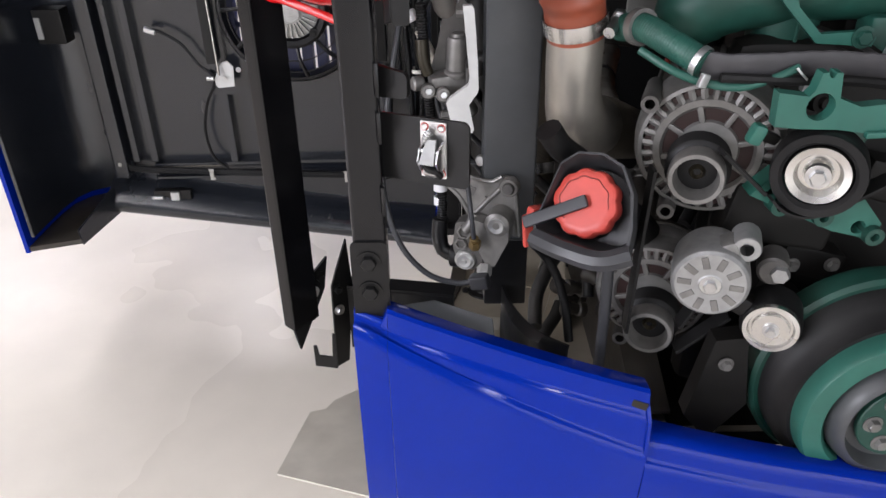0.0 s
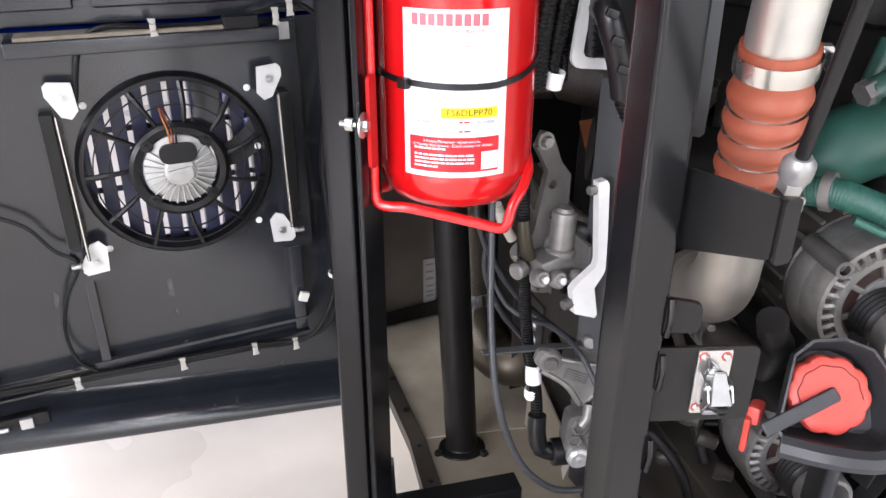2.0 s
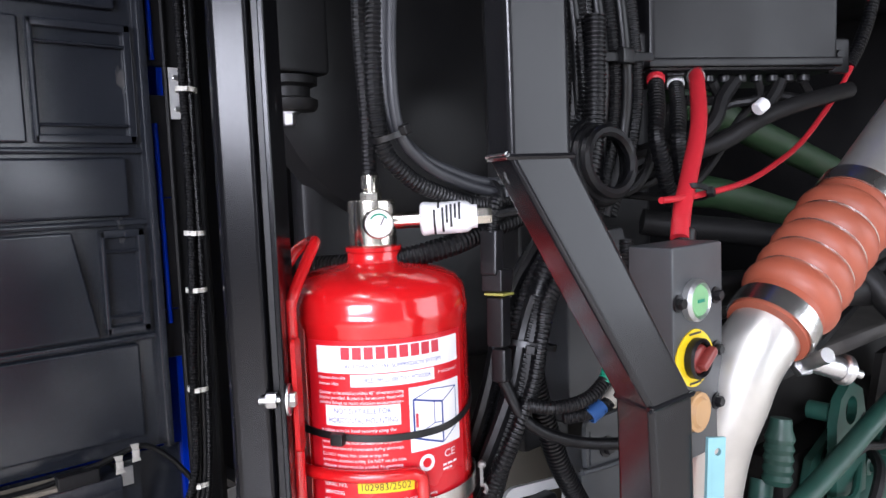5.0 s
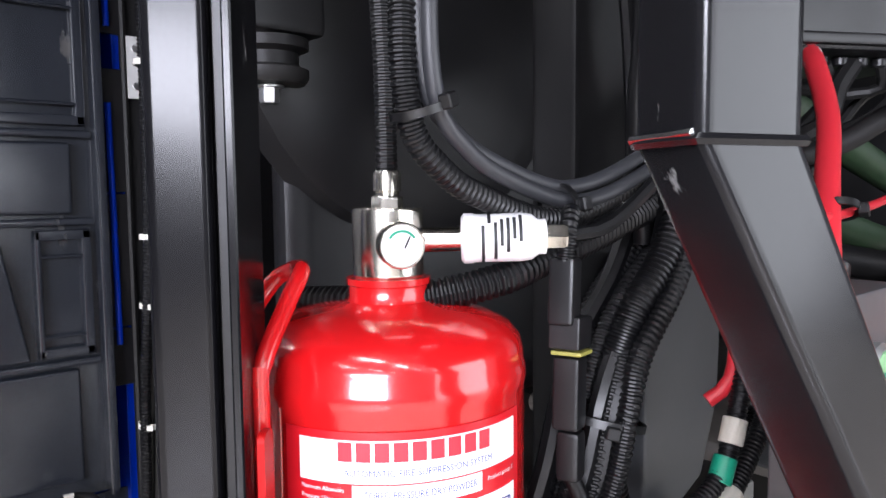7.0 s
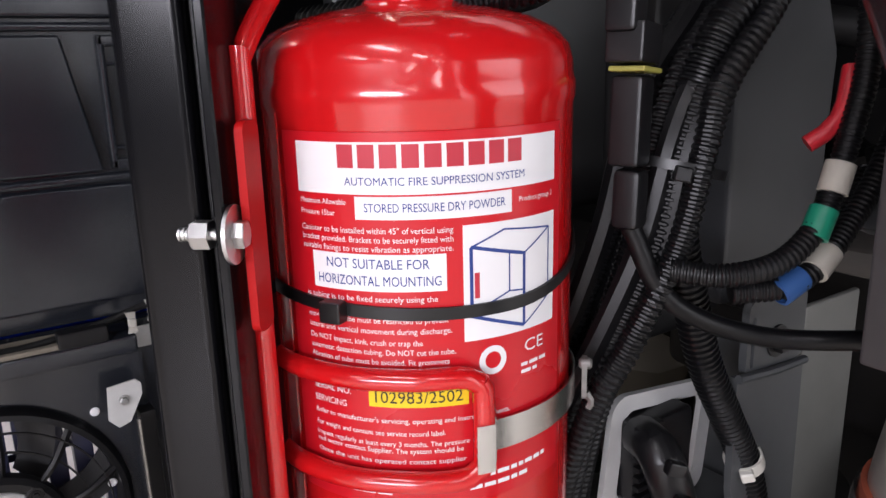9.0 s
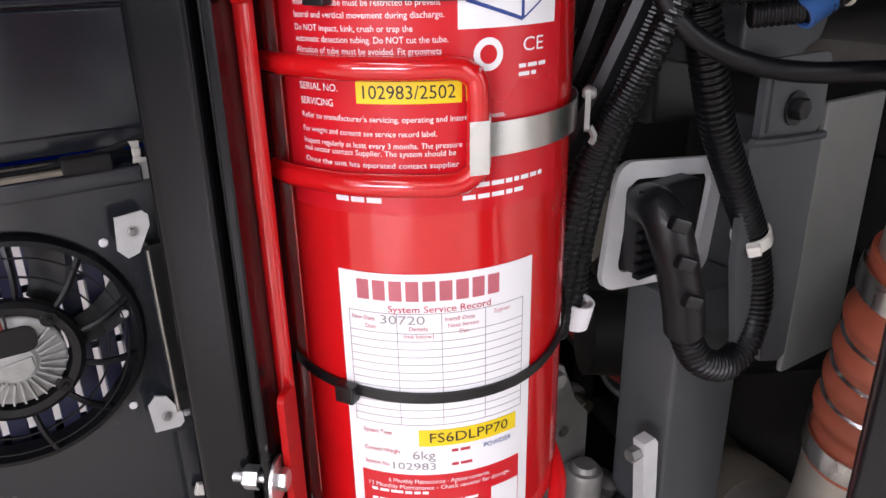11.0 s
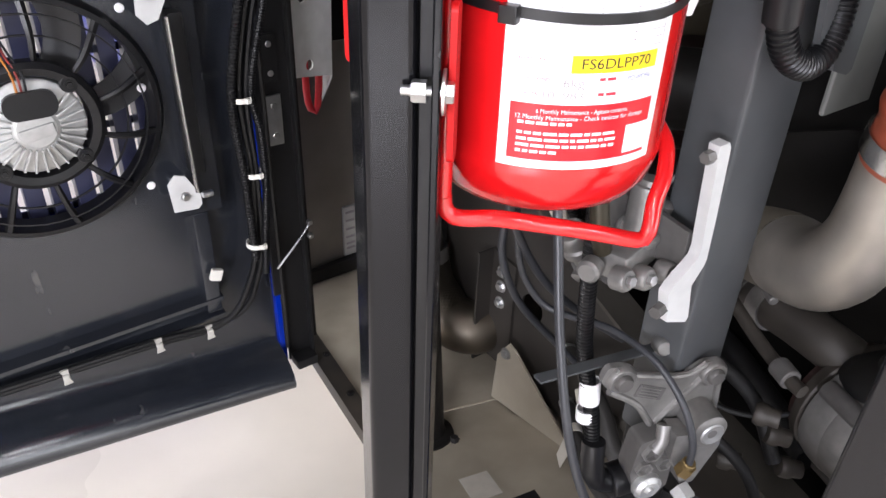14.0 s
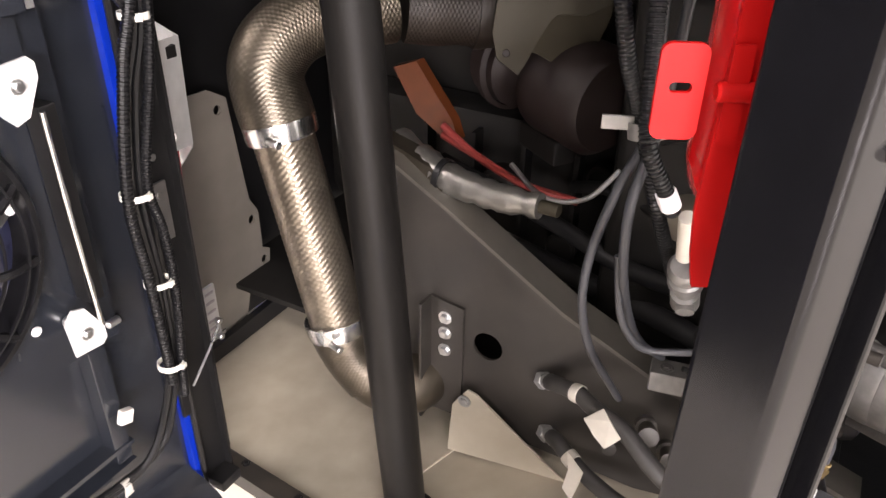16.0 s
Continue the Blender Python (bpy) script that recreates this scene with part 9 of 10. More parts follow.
def cable_bundle():
    rnd = random.Random(11)
    base = [(0.13, 1.13, 2.0), (0.125, 1.11, 1.85), (0.115, 1.10, 1.74), (0.08, 1.09, 1.675), (0.028, 1.09, 1.622), (0.0, 1.09, 1.57), (-0.010, 1.095, 1.514), (-0.022, 1.11, 1.45), (-0.030, 1.13, 1.40), (-0.030, 1.15, 1.33), (-0.026, 1.16, 1.262)]
    for k in range(19):
        w = (k - 9) / 9
        dy = rnd.uniform(-0.012, 0.05)
        pts = []
        for j, (x, y, z) in enumerate(base[(0 if k % 4 else 1):(11 if k % 3 else 9)]):
            pinch = 0.45 + 1.1 * min(1.0, abs(z - 1.545) / 0.12)
            pts.append((x + 0.019 * w * pinch + rnd.uniform(-0.004, 0.004), y + dy + 0.012 * w, z + 0.018 * w * (z > 1.6)))
        if k % 3:
            single("conduit", corrugated(pts, rnd.uniform(0.0065, 0.009), 0.005), CONDUIT, "black corrugated conduit in a hanging bundle", "conduit", "bundle conduits", at=pts[0])
        else:
            single("wiring_cable", hose(pts, rnd.uniform(0.0055, 0.0085), 8), CONDUIT, "smooth black cable in a hanging bundle", "cable", "bundle cables", at=pts[0])
    bm = tie_round(bmesh.new(), (-0.002, 1.10, 1.556), (0.25, -0.05, 1), 0.030, 0.006, 0.002, (-0.7, -0.8, 0))
    single("cable_tie", bm, TIE_BLACK, "black tie round a thick cable bundle", "cable tie", at=(-0.002, 1.10, 1.556))
    single("conduit_band", lathe([(0.011, 0.0), (0.0125, 0.0), (0.0125, 0.02), (0.011, 0.02)], (-0.028, 1.152, 1.262), (0.1, -0.2, 1), 16), LABEL_WHITE, "white band round a conduit end", "marker", at=(-0.028, 1.152, 1.262))
    # in-line connector
    c = thing("inline_connector", (-0.035, 1.10, 1.52), "black in-line plug with a yellow seal", "connector")
    part("upper_shell", box((-0.058, 1.09, 1.657), (0.019, 0.018, 0.045), rot(0, 5, 20), 0.003), PLASTIC, c)
    part("collar", box((-0.052, 1.09, 1.629), (0.028, 0.022, 0.022), rot(0, 5, 20), 0.002), PLASTIC, c)
    part("seal", box((-0.050, 1.09, 1.615), (0.027, 0.021, 0.003), rot(0, 5, 20), 0.001), SEAL_YELLOW, c)
    part("lower_shell", box((-0.050, 1.092, 1.587), (0.020, 0.019, 0.05), rot(0, 3, 20), 0.003), PLASTIC, c)
    part("tail", box((-0.046, 1.094, 1.542), (0.018, 0.017, 0.035), rot(0, 3, 20), 0.004), PLASTIC, c)
    part("lead", hose([(-0.045, 1.095, 1.527), (-0.025, 1.08, 1.48), (0.02, 1.05, 1.455), (0.07, 1.0, 1.455), (0.12, 0.96, 1.46)], 0.0062, 10), CONDUIT, c)
    part("upper_lead", corrugated([(-0.060, 1.088, 1.677), (-0.057, 1.087, 1.70), (-0.045, 1.095, 1.708), (-0.03, 1.105, 1.69)], 0.0065, 0.004), CONDUIT, c)
    # tagged wires behind the rear post
    w1 = [(0.085, 1.035, 1.66), (0.079, 1.03, 1.610), (0.069, 1.03, 1.577), (0.058, 1.03, 1.550), (0.0437, 1.03, 1.525), (0.0168, 1.035, 1.5055), (-0.012, 1.05, 1.499), (-0.03, 1.075, 1.50)]
    w2 = [(0.125, 1.03, 1.575), (0.100, 1.03, 1.541), (0.074, 1.03, 1.516), (0.051, 1.03, 1.5005), (0.028, 1.035, 1.489), (0.0, 1.055, 1.485)]
    for pts in (w1, w2):
        single("tagged_wire", corrugated(pts, 0.0074, 0.0036, 0.12, 12), CONDUIT, "black ribbed conduit with coloured marker bands", "wire", "tagged wires", at=pts[0])
    for p, q, mat, r in ((w1[3], w1[2], OLD_PAPER, 0.0088), (w1[4], w1[3], TEAL_TAPE, 0.0084), (w2[3], w2[2], OLD_PAPER, 0.0086), (w2[4], w2[3], TAPE_BLUE, 0.0084)):
        c, d = V(*p), (V(*q) - V(*p)).normalized()
        single("tape_band", lathe([(r - 0.002, -0.0095), (r, -0.009), (r, 0.009), (r - 0.002, 0.0095)], c, d, 18), mat, "coloured marker band on a conduit", "marker", "wire markers", at=p)
    single("red_wire", hose([(0.09, 1.045, 1.612), (0.0764, 1.04, 1.589), (0.067, 1.042, 1.577), (0.058, 1.05, 1.568)], 0.0055, 10), RED_CABLE, "short red cable behind the rear post", "wire", at=(0.06, 1.04, 1.57))
    for k in range(4):
        pts = [(0.080 + 0.012 * k, 1.05, 1.50 + 0.008 * k), (0.095 + 0.012 * k, 1.045, 1.515 + 0.006 * k), (0.115 + 0.012 * k, 1.045, 1.517 + 0.010 * k), (0.14 + 0.01 * k, 1.06, 1.54)]
        single("plug_lead", corrugated(pts, 0.007, 0.004), CONDUIT, "short black conduit to a plug behind the rear post", "cable", "plug leads", at=pts[0])
    single("grey_plug", box((0.118, 1.03, 1.520), (0.030, 0.026, 0.026), rot(0, 20, 0), 0.004), GREY_STEEL, "dark grey plug behind the rear post", "plug", at=(0.118, 1.03, 1.507))
    # coiled spare cable, upper part
    for k in range(3):
        r = 0.037 + 0.005 * k
        c0 = V(0.0955 + 0.003 * k, 1.062 + 0.010 * k, 1.7425)
        pts = [c0 + V(r * 1.08 * math.cos(a), 0.004 * math.sin(a), r * 0.92 * math.sin(a)) for a in [TAU * j / 14 - 0.4 + 0.3 * k for j in range(15)]]
        single("coiled_cable", hose(pts, 0.0068, 8), CONDUIT, "black spare cable in a coil behind the rear post", "cable", "coiled cables", at=c0)
    for k in range(8):
        x = 0.05 + 0.022 * k
        single("rising_cable", (corrugated if k % 2 else hose)([(x * 0.6 + 0.05, 1.12, 1.68), (x + 0.012, 1.115, 1.78), (x, 1.105, 1.90), (x - 0.04, 1.12, 2.2)], 0.0085), CONDUIT, "black cable rising behind the rear post", "cable", "rising cables", at=(x, 1.12, 1.75))
    # detection tube from the valve, with a conduit and grey lead looping beside it
    single("detection_tube", corrugated([(EX, EY, 1.735), (EX - 0.001, EY, 1.80), (EX - 0.004, EY, 1.90), (EX + 0.01, EY, 2.05), (EX + 0.02, EY, 2.24)], 0.0075, 0.004, 0.1), CONDUIT, "black sleeved detection tube rising from the valve", "tube", at=(EX, EY, 1.735))
    loop = [(-0.13, 1.14, 2.24), (-0.145, 1.13, 1.98), (-0.163, 1.12, 1.84), (-0.158, 1.12, 1.772), (-0.135, 1.12, 1.744), (-0.100, 1.12, 1.726), (-0.031, 1.12, 1.709), (0.03, 1.115, 1.722), (0.08, 1.11, 1.752), (0.11, 1.11, 1.82)]
    single("conduit", corrugated([V(*p) + V(-0.006, 0.0, -0.006) for p in loop], 0.0085, 0.0045), CONDUIT, "black corrugated conduit in a wide bend", "conduit", at=loop[3])
    for k in range(2):
        single("grey_lead", hose([V(*p) + V(0.008 - 0.004 * k, -0.008 + 0.006 * k, 0.006 + 0.010 * k) for p in loop], 0.0055, 10), GREY_CABLE, "smooth grey cable in a wide bend", "cable", "grey leads", at=loop[4])
    for p, ax in (((-0.158, 1.118, 1.772), (0.35, 0, -1)), ((-0.031, 1.118, 1.710), (1, 0, 0.05))):
        bm = tie_round(bmesh.new(), p, ax, 0.017, 0.005, 0.0018, (0.3, -1, 0.2))
        single("cable_tie", bm, TIE_BLACK, "black tie round conduit and grey cables", "cable tie", "loop ties", at=p)
    single("conduit", corrugated([(-0.17, 1.25, 1.645), (-0.135, 1.16, 1.652), (-0.09, 1.125, 1.663), (-0.05, 1.118, 1.674), (0.03, 1.115, 1.695), (0.117, 1.12, 1.722), (0.16, 1.15, 1.77)], 0.0115, 0.005), CONDUIT, "black corrugated conduit behind the canister's neck", "conduit", at=(-0.06, 1.13, 1.7))
    single("switch_lead", hose([(-0.062, 1.088, 1.694), (-0.03, 1.075, 1.70), (0.02, 1.065, 1.735)], 0.005, 8), CONDUIT, "short black lead from the pressure switch", "cable", at=(-0.06, 1.09, 1.694))


grey_upright()
square_connector()
cable_bundle()


def height_valves():
    # upper valve on its bracket
    v = thing("upper_valve_bracket", (0.07, 1.18, 0.92), "pale cast aluminium bracket carrying a solenoid valve", "bracket")
    bar = [(0.034, 1.142), (0.047, 1.143), (0.0510, 1.137), (0.054, 1.10), (0.057, 1.06), (0.059, 1.016), (0.057, 1.009), (0.044, 0.990), (0.0525, 0.948), (0.049, 0.943), (0.016, 0.957), (0.0085, 0.993), (0.014, 1.001), (0.0430, 1.022), (0.0450, 1.032), (0.0415, 1.066), (0.0365, 1.12)]
    part("edge_bar", plate(bar, facing((0, 1.137, 0), (0, -1, 0)), 0.012), BRIGHT_GALV, v, "pale machined edge bar")
    part("bar_nut", add_hex(bmesh.new(), (0.035, 1.132, 1.130), (-1, 0, 0), 0.0065, 0.010), ALU_WORN, v)
    part("bar_nut", add_hex(bmesh.new(), (0.012, 1.132, 0.972), (-1, -0.2, 0), 0.0075, 0.013), ALU_DARK, v)
    part("web", plate([(0.046, 1.125), (0.046, 1.015), (0.03, 0.98), (0.028, 0.945), (0.005, 0.965), (-0.02, 1.01), (-0.005, 1.06), (0.010, 1.135), (-0.010, 1.17), (0.0, 1.19), (0.014, 1.185), (0.03, 1.145)], facing((0, 1.215, 0), (0, -1, 0)), 0.012, [(0.025, 1.07, 0.009), (0.018, 1.115, 0.006)]), ALU_DARK, v, "ribbed dull web")
    part("gusset", add_prism(bmesh.new(), [[(x, y, z) for y, z in ((1.139, 1.045), (1.215, 1.055), (1.215, 0.985), (1.139, 1.010))] for x in (0.040, 0.046)]), ALU_DARK, v, "dull sloping gusset")
    for x, z in ((0.002, 1.178), (0.02, 1.03)):
        part("bolt", bolt(bmesh.new(), (x, 1.202, z), (0, -1, 0), 0.008, 0.008), ALU_CAST, v)
    s = thing("solenoid_valve", (0.022, 1.18, 1.0), "grey round solenoid on a cast valve block", "valve")
    part("lug_ring", lathe([(0, 0.0), (0.019, 0.0), (0.021, 0.003), (0.021, 0.008), (0.018, 0.011), (0, 0.011)], (0.026, 1.185, 1.018), (0.05, 0, 1), 20), ALU_WORN, s)
    part("coil", lathe([(0, 0.06), (0.010, 0.06), (0.012, 0.055), (0.0155, 0.054), (0.0172, 0.050), (0.0172, 0.004), (0.015, 0.0), (0, 0)], (0.026, 1.185, 1.027), (0.05, 0, 1), 28), ALU_WORN, s, "grey round coil")
    part("block", box((0.018, 1.19, 1.008), (0.075, 0.045, 0.034), rot(0, -5, 10), 0.006), ALU_WORN, s)
    for x, y, z in ((-0.020, 1.168, 1.000), (0.004, 1.162, 0.996), (0.034, 1.158, 0.993)):
        boss = part("boss", lathe([(0, 0.0), (0.0125, 0.0), (0.0125, 0.012), (0.010, 0.016), (0, 0.016)], (x, y, z), (0.05, -1, 0.25), 18), ALU_WORN, s)
        part("screw", add_hex(bmesh.new(), V(x, y, z) + V(0.001, -0.016, 0.004), (0.05, -1, 0.25), 0.006, 0.005), ZINC, boss)
    part("rear_port", lathe([(0, 0), (0.016, 0), (0.016, 0.03), (0.011, 0.034), (0, 0.034)], (0.055, 1.20, 1.02), (0.3, -0.2, 1), 18), ALU_DARK, s)
    part("end_port", disc((-0.028, 1.19, 1.006), (-1, -0.4, 0), 0.012, 0.02, 16, 0.003), ALU_WORN, s)
    part("elbow", hose([(-0.02, 1.19, 1.02), (-0.028, 1.19, 1.045), (-0.03, 1.195, 1.075)], 0.010, 10), TAN, s, "brass elbow")

    # lower levelling valve on a triangular plate
    w = thing("levelling_valve", (0.06, 1.13, 0.68), "cast aluminium levelling valve on a three-armed plate", "valve")
    n = V(-0.331, -0.944, 0.0).normalized()
    m = facing((0.060, 1.140, 0.848), n)
    tri = rounded([(-0.078, 0.040), (-0.056, 0.038), (-0.032, 0.018), (0.022, 0.007), (0.042, 0.021), (0.066, 0.021), (0.073, -0.02), (0.080, -0.090), (0.040, -0.085), (0.006, -0.060), (-0.012, -0.062), (-0.034, -0.026), (-0.070, 0.004), (-0.084, 0.022)], 0.006)
    part("arm_plate", plate(tri, m, 0.008, [(0.0646, -0.053, 0.0035), (0.018, -0.020, 0.0022)]), ALU_WORN, w, "dull three-armed plate")
    for pts in ([(-0.070, 0.036), (-0.040, 0.022), (0.02, 0.009), (0.045, 0.021)], [(-0.072, 0.006), (-0.034, -0.022), (-0.010, -0.058)], [(0.066, 0.012), (0.071, -0.04), (0.076, -0.085)], [(-0.004, -0.056), (0.024, -0.022), (0.052, 0.010)]):
        part("raised_edge", hose([m @ V(x, y, 0.008) for x, y in pts], 0.0042, 8, 0.008), ALU_WORN, w)
    for x, y in ((-0.060, 0.021), (0.057, 0.004)):
        pad = part("arm_pad", lathe([(0, 0.005), (0.0145, 0.005), (0.017, 0.002), (0.018, -0.006), (0, -0.006)], m @ V(x, y, 0.009), n, 20), ALU_WORN, w)
        part("bolt", lathe([(0, 0.006), (0.0085, 0.006), (0.0105, 0.003), (0.0105, 0.0), (0, 0)], m @ V(x, y, 0.014), n, 16), ALU_DARK, pad, "dull button bolt")
    lab = part("type_label", plate([(-0.034, 0.008), (0.000, -0.006), (-0.005, -0.022), (-0.040, -0.008)], m @ Matrix.Translation((0, 0, 0.0082)), 0.0008), ALU_DARK, w, "dark stamped type label")
    for k in range(4):
        part("print_line", box(m @ V(-0.0185 - 0.0014 * k, -0.0015 - 0.0036 * k, 0.0094), (0.028, 0.0014, 0.0005), m.to_3x3().to_4x4() @ rot(0, 0, -22), 0), ALU_WORN, lab)
    # round boss and the tongue that carries the air fittings
    part("boss", lathe([(0, 0.046), (0.016, 0.046), (0.0215, 0.042), (0.0225, 0.010), (0.020, 0)], m @ V(0.046, -0.052, 0.0), n, 26), ALU_WORN, w, "round cast boss")
    part("boss_dimple", lathe([(0.006, 0.0), (0.013, 0.002), (0.015, 0.0)], m @ V(0.046, -0.052, 0.0462), n, 20), ALU_MID, w)
    part("tongue", add_prism(bmesh.new(), [[m @ V(x, y, z) for x, y in ((0.004, -0.050), (0.066, -0.060), (0.066, -0.082), (0.044, -0.134), (0.030, -0.140), (0.004, -0.085))] for z in (0.012, 0.040)]), ALU_WORN, w, "flat cast tongue")
    body = part("valve_body", add_prism(bmesh.new(), [[m @ V(x, y, z) for x, y in rounded([(-0.030, -0.066), (0.008, -0.058), (0.020, -0.10), (0.018, -0.150), (-0.020, -0.160), (-0.036, -0.115)], 0.006)] for z in (0.0, 0.028)]), ALU_DARK, w, "oily cast valve body")
    for x, y, r in ((-0.014, -0.082, 0.012), (0.006, -0.104, 0.010), (-0.020, -0.106, 0.010)):
        part("pocket", lathe([(r * 0.8, -0.004), (r * 0.85, 0.004), (r * 1.1, 0.004), (r * 1.15, -0.004)], m @ V(x, y, 0.029), n, 6), ALU_WORN, body)
    part("neck", hose([m @ V(0.000, -0.050, 0.02), m @ V(-0.004, -0.066, 0.028), m @ V(-0.012, -0.078, 0.030)], 0.0085, 10, 0.006), ALU_WORN, body)
    part("cap", lathe([(0, 0.010), (0.004, 0.010), (0.006, 0.006), (0.012, 0.007), (0.016, 0.003), (0.018, 0.003), (0.0185, -0.004)], m @ V(-0.012, -0.136, 0.032), n, 24), ALU_LIGHT, w, "round bright cap")
    bm = add_hex(bmesh.new(), m @ V(0.012, -0.093, 0.054), V(0.05, -0.35, 1), 0.0105, 0.015)
    add_disc(bm, m @ V(0.012, -0.079, 0.058), V(0.05, -0.35, 1), 0.0078, 0.008, 16, 0.001)
    part("brass_fitting", bm, BRASS, w, "brass hose fitting")
    part("lower_port", add_hex(bmesh.new(), m @ V(0.026, -0.140, 0.040), V(-0.1, -0.9, -0.3), 0.013, 0.018), ALU_LIGHT, w, "bright hexagon port")
    # stay and thin bar behind
    single("stay_bar", beam((-0.088, 1.19, 0.885), (0.068, 1.165, 0.872), 0.014, 0.003, (0, 0, 1), 0.0008), GREY_STEEL, "thin grey stay bar to the frame upright", "stay", at=(0, 1.2, 0.88))
    single("stay_bolt", lathe([(0, 0), (0.011, 0), (0.011, 0.012), (0.008, 0.016), (0, 0.016)], (0.072, 1.162, 0.880), (-0.5, -0.8, 0.2), 16), ALU_CAST, "bolt holding a stay on the frame upright", "bolt", at=(0.062, 1.15, 0.9))
    # hoses
    single("air_line", hose([(-0.05, 1.25, 1.18), (-0.062, 1.225, 1.11), (-0.075, 1.198, 1.043), (-0.090, 1.165, 0.955), (-0.098, 1.125, 0.852), (-0.075, 1.10, 0.76), (-0.03, 1.085, 0.705), (0.02, 1.075, 0.690), (0.05, 1.07, 0.695)], 0.0050, 10), GREY_CABLE, "smooth grey air line hanging to the levelling valve", "air line", "air lines", at=(-0.09, 1.13, 0.73))
    single("line_end", box((0.062, 1.066, 0.698), (0.034, 0.022, 0.026), rot(0, -15, -20), 0.005), GREY_CABLE, "grey push-in fitting on an air line", "fitting", at=(0.062, 1.066, 0.685))
    single("air_line", hose([(-0.012, 1.325, 1.0), (-0.008, 1.315, 0.93), (0.0054, 1.30, 0.890), (0.02, 1.285, 0.872), (0.032, 1.255, 0.872), (0.036, 1.20, 0.888), (0.038, 1.140, 0.884), (0.043, 1.10, 0.852), (0.048, 1.080, 0.81), (0.0515, 1.0785, 0.775)], 0.0042, 10), GREY_CABLE, "thin grey air line arching over the levelling valve", "air line", "air lines", at=(0.0, 1.22, 0.8))
    single("conduit", corrugated([(-0.03, 1.20, 1.13), (-0.022, 1.20, 1.0), (-0.012, 1.20, 0.90), (-0.006, 1.19, 0.84), (0.0, 1.18, 0.79), (-0.005, 1.165, 0.735)], 0.0095, 0.0045), CONDUIT, "black corrugated conduit down to an elbow plug", "conduit", at=(-0.01, 1.19, 0.735))
    for z0, z1 in ((0.812, 0.842), (0.785, 0.800)):
        single("paper_band", lathe([(0.0105, 0.0), (0.012, 0.0), (0.012, z1 - z0), (0.0105, z1 - z0)], (-0.003, 1.186, z0), (0.0, 0.1, 1), 14), LABEL_WHITE, "white paper band on a conduit", "label", "paper bands", at=(-0.003, 1.186, z0))
    e = thing("elbow_plug", (0.01, 1.15, 0.7), "black elbow plug on a round sensor", "plug")
    part("elbow", hose([(-0.004, 1.168, 0.765), (-0.006, 1.163, 0.735), (0.0, 1.158, 0.708), (0.02, 1.15, 0.70)], 0.014, 12), PLASTIC, e)
    part("sensor", disc((0.015, 1.152, 0.70), (1, -0.3, 0), 0.021, 0.045, 20), PLASTIC, e)
    # cables that hang between the canister and the chassis rail
    for pts, r in (([(0.02, 1.33, 1.30), (0.03, 1.325, 1.18), (0.0285, 1.325, 1.115), (0.0074, 1.34, 1.0665), (0.0097, 1.36, 0.9797), (0.0033, 1.36, 0.917), (0.0297, 1.35, 0.8392), (0.10, 1.34, 0.745), (0.165, 1.335, 0.665)], 0.0052), ([(0.0, 1.30, 1.28), (-0.008, 1.305, 1.16), (-0.020, 1.31, 1.115), (-0.038, 1.315, 1.070), (-0.0232, 1.315, 0.9906), (0.029, 1.31, 0.8958), (0.11, 1.305, 0.810), (0.18, 1.29, 0.748)], 0.0052)):
        single("hanging_cable", hose(pts, r, 10), GREY_CABLE, "smooth dark grey cable hanging in the bay", "cable", "hanging cables", at=pts[2])
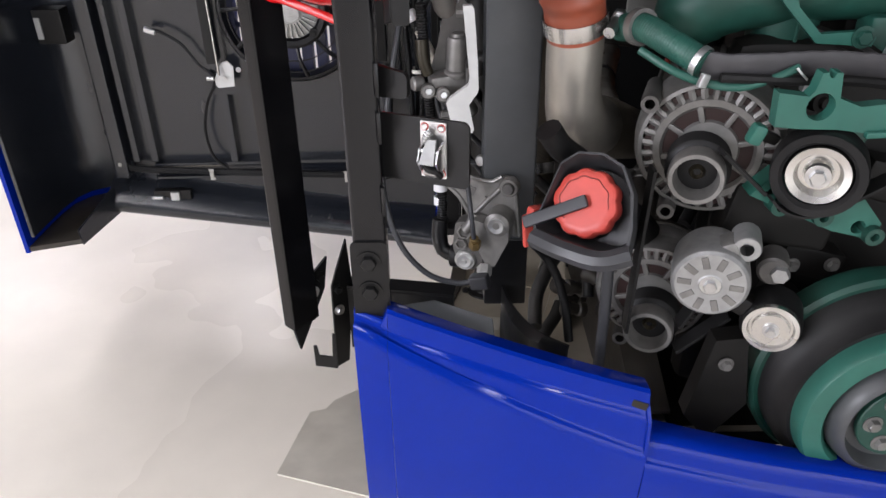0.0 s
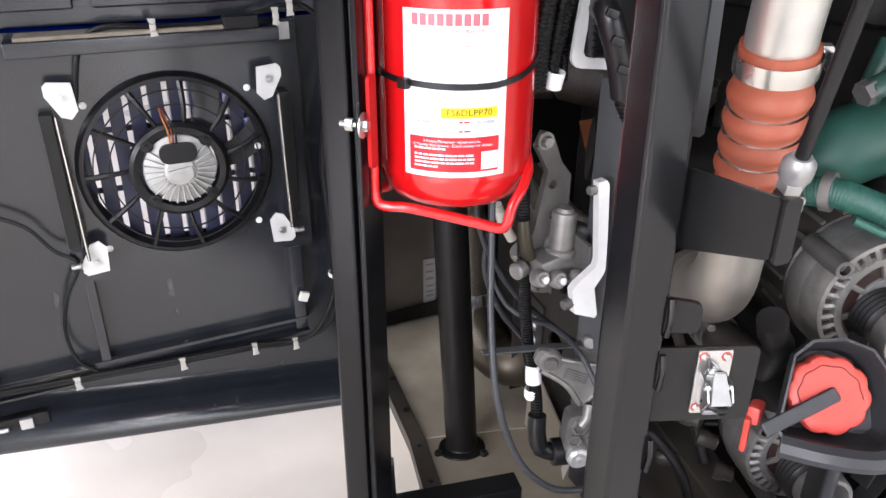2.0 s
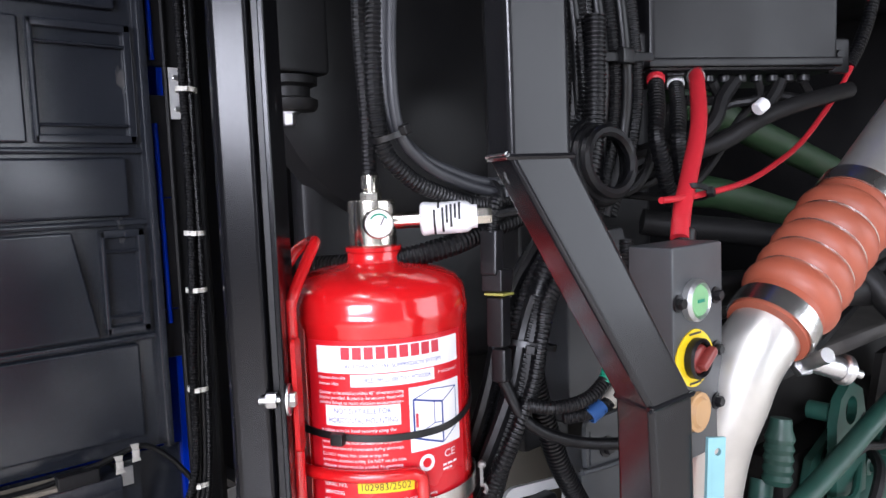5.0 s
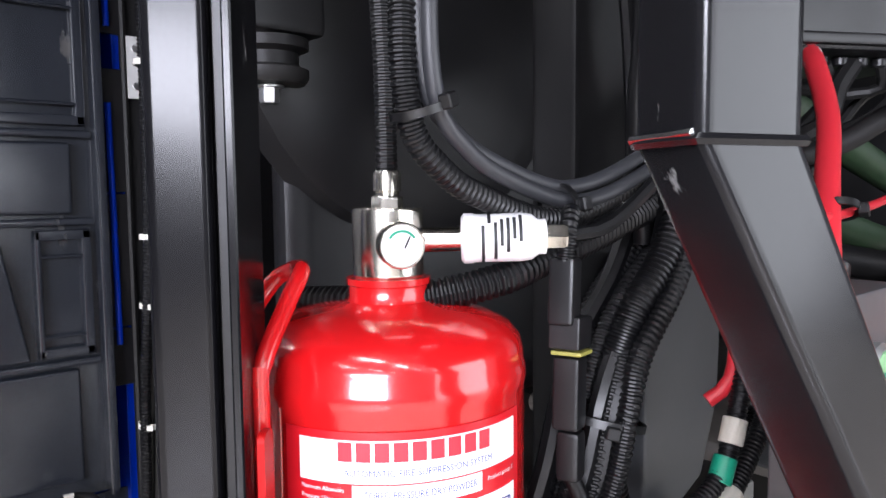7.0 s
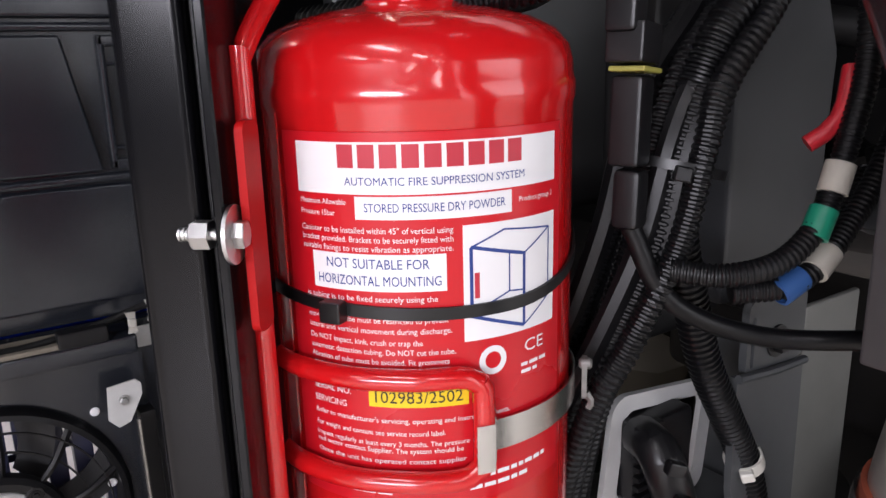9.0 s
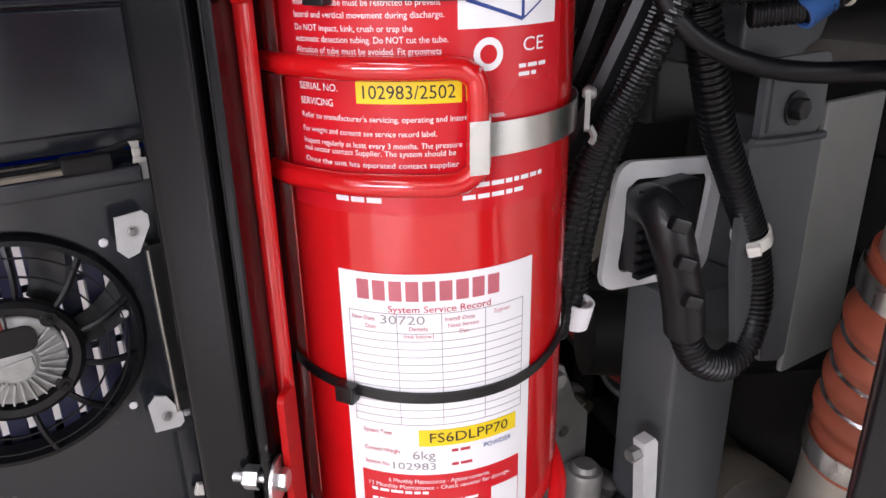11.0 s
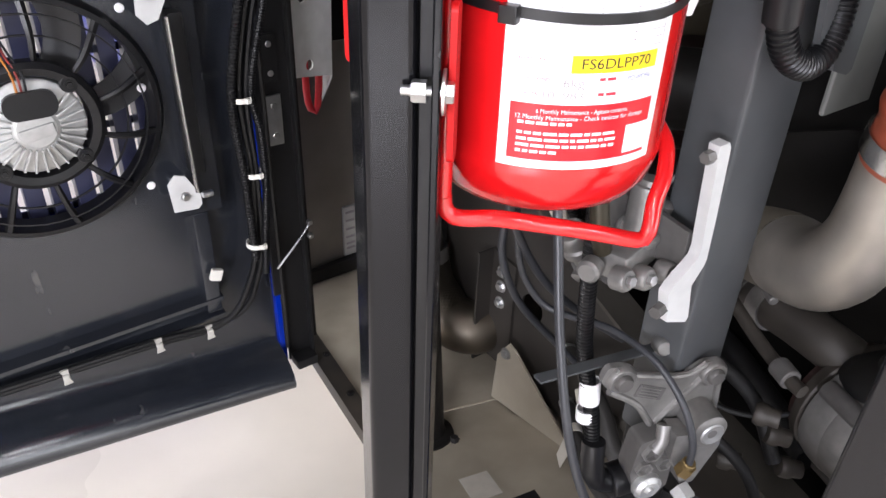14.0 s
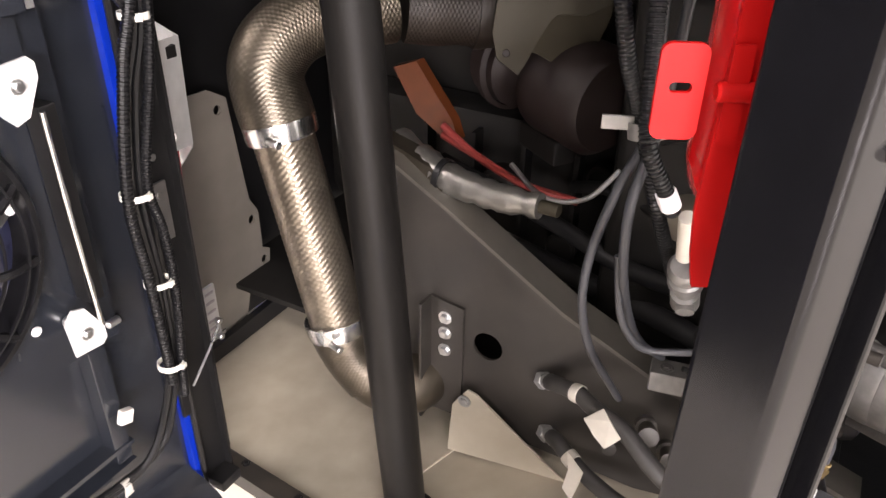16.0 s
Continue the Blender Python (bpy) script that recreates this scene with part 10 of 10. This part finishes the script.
    for pts in ([(-0.045, 1.36, 1.33), (-0.035, 1.35, 1.26), (-0.024, 1.34, 1.201), (-0.0032, 1.33, 1.1548), (0.0178, 1.32, 1.104), (0.0254, 1.30, 1.0371), (0.060, 1.285, 0.965), (0.10, 1.27, 0.90)], [(0.0, 1.33, 1.36), (-0.03, 1.32, 1.25), (-0.055, 1.308, 1.165), (-0.0631, 1.30, 1.1384), (-0.052, 1.283, 1.100), (-0.040, 1.275, 1.075)]):
        single("conduit", corrugated(pts, 0.0080, 0.0042), CONDUIT, "black corrugated conduit hanging in the bay", "conduit", "hanging conduits", at=pts[3])
    single("white_band", lathe([(0.0082, 0), (0.0098, 0.001), (0.0098, 0.019), (0.0082, 0.020)], (-0.052, 1.283, 1.100), (0.33, -0.25, -0.72), 16), LABEL_WHITE, "white band on a conduit end", "marker", at=(-0.05, 1.28, 1.09))
    cl = thing("p_clip", (0.0, 1.318, 1.13), "bent grey clip holding cables", "clip")
    part("band", lathe([(0.017, -0.008), (0.02, -0.008), (0.02, 0.008), (0.017, 0.008)], (0.0, 1.318, 1.135), (0.1, 0.2, 1), 18), ALU_CAST, cl)
    part("tab", box((-0.012, 1.345, 1.14), (0.004, 0.03, 0.014), rot(0, 0, 20), 0.001), ALU_CAST, cl)
    f = thing("clear_fitting", (0.03, 1.27, 0.9), "pale clear hose fitting with ribbed collar", "fitting")
    a, b = V(0.0065, 1.26, 0.9987), V(0.060, 1.26, 0.915)
    d = (b - a).normalized()
    part("collar", lathe([(0, 0), (0.016, 0.0), (0.019, 0.004), (0.019, 0.012), (0.016, 0.015), (0.016, 0.022), (0.019, 0.025), (0.019, 0.036), (0.014, 0.040), (0, 0.040)], a, d, 16), ALU_WORN, f)
    part("stem", lathe([(0, 0.040), (0.012, 0.040), (0.012, 0.058), (0.016, 0.060), (0.016, 0.085), (0.012, 0.090), (0, 0.092)], a, d, 14), ALU_WORN, f)
    part("port", lathe([(0, 0), (0.010, 0), (0.010, 0.02), (0, 0.022)], a + d * 0.07, (-0.6, -0.2, -0.4), 12), ALU_WORN, f)
    single("pale_elbow", hose([(-0.035, 1.262, 1.072), (-0.022, 1.262, 1.045), (-0.006, 1.262, 1.015)], 0.0085, 12, 0.006), OLD_PAPER, "pale cream hose elbow above a clear fitting", "fitting", at=(-0.03, 1.26, 1.05))


height_valves()
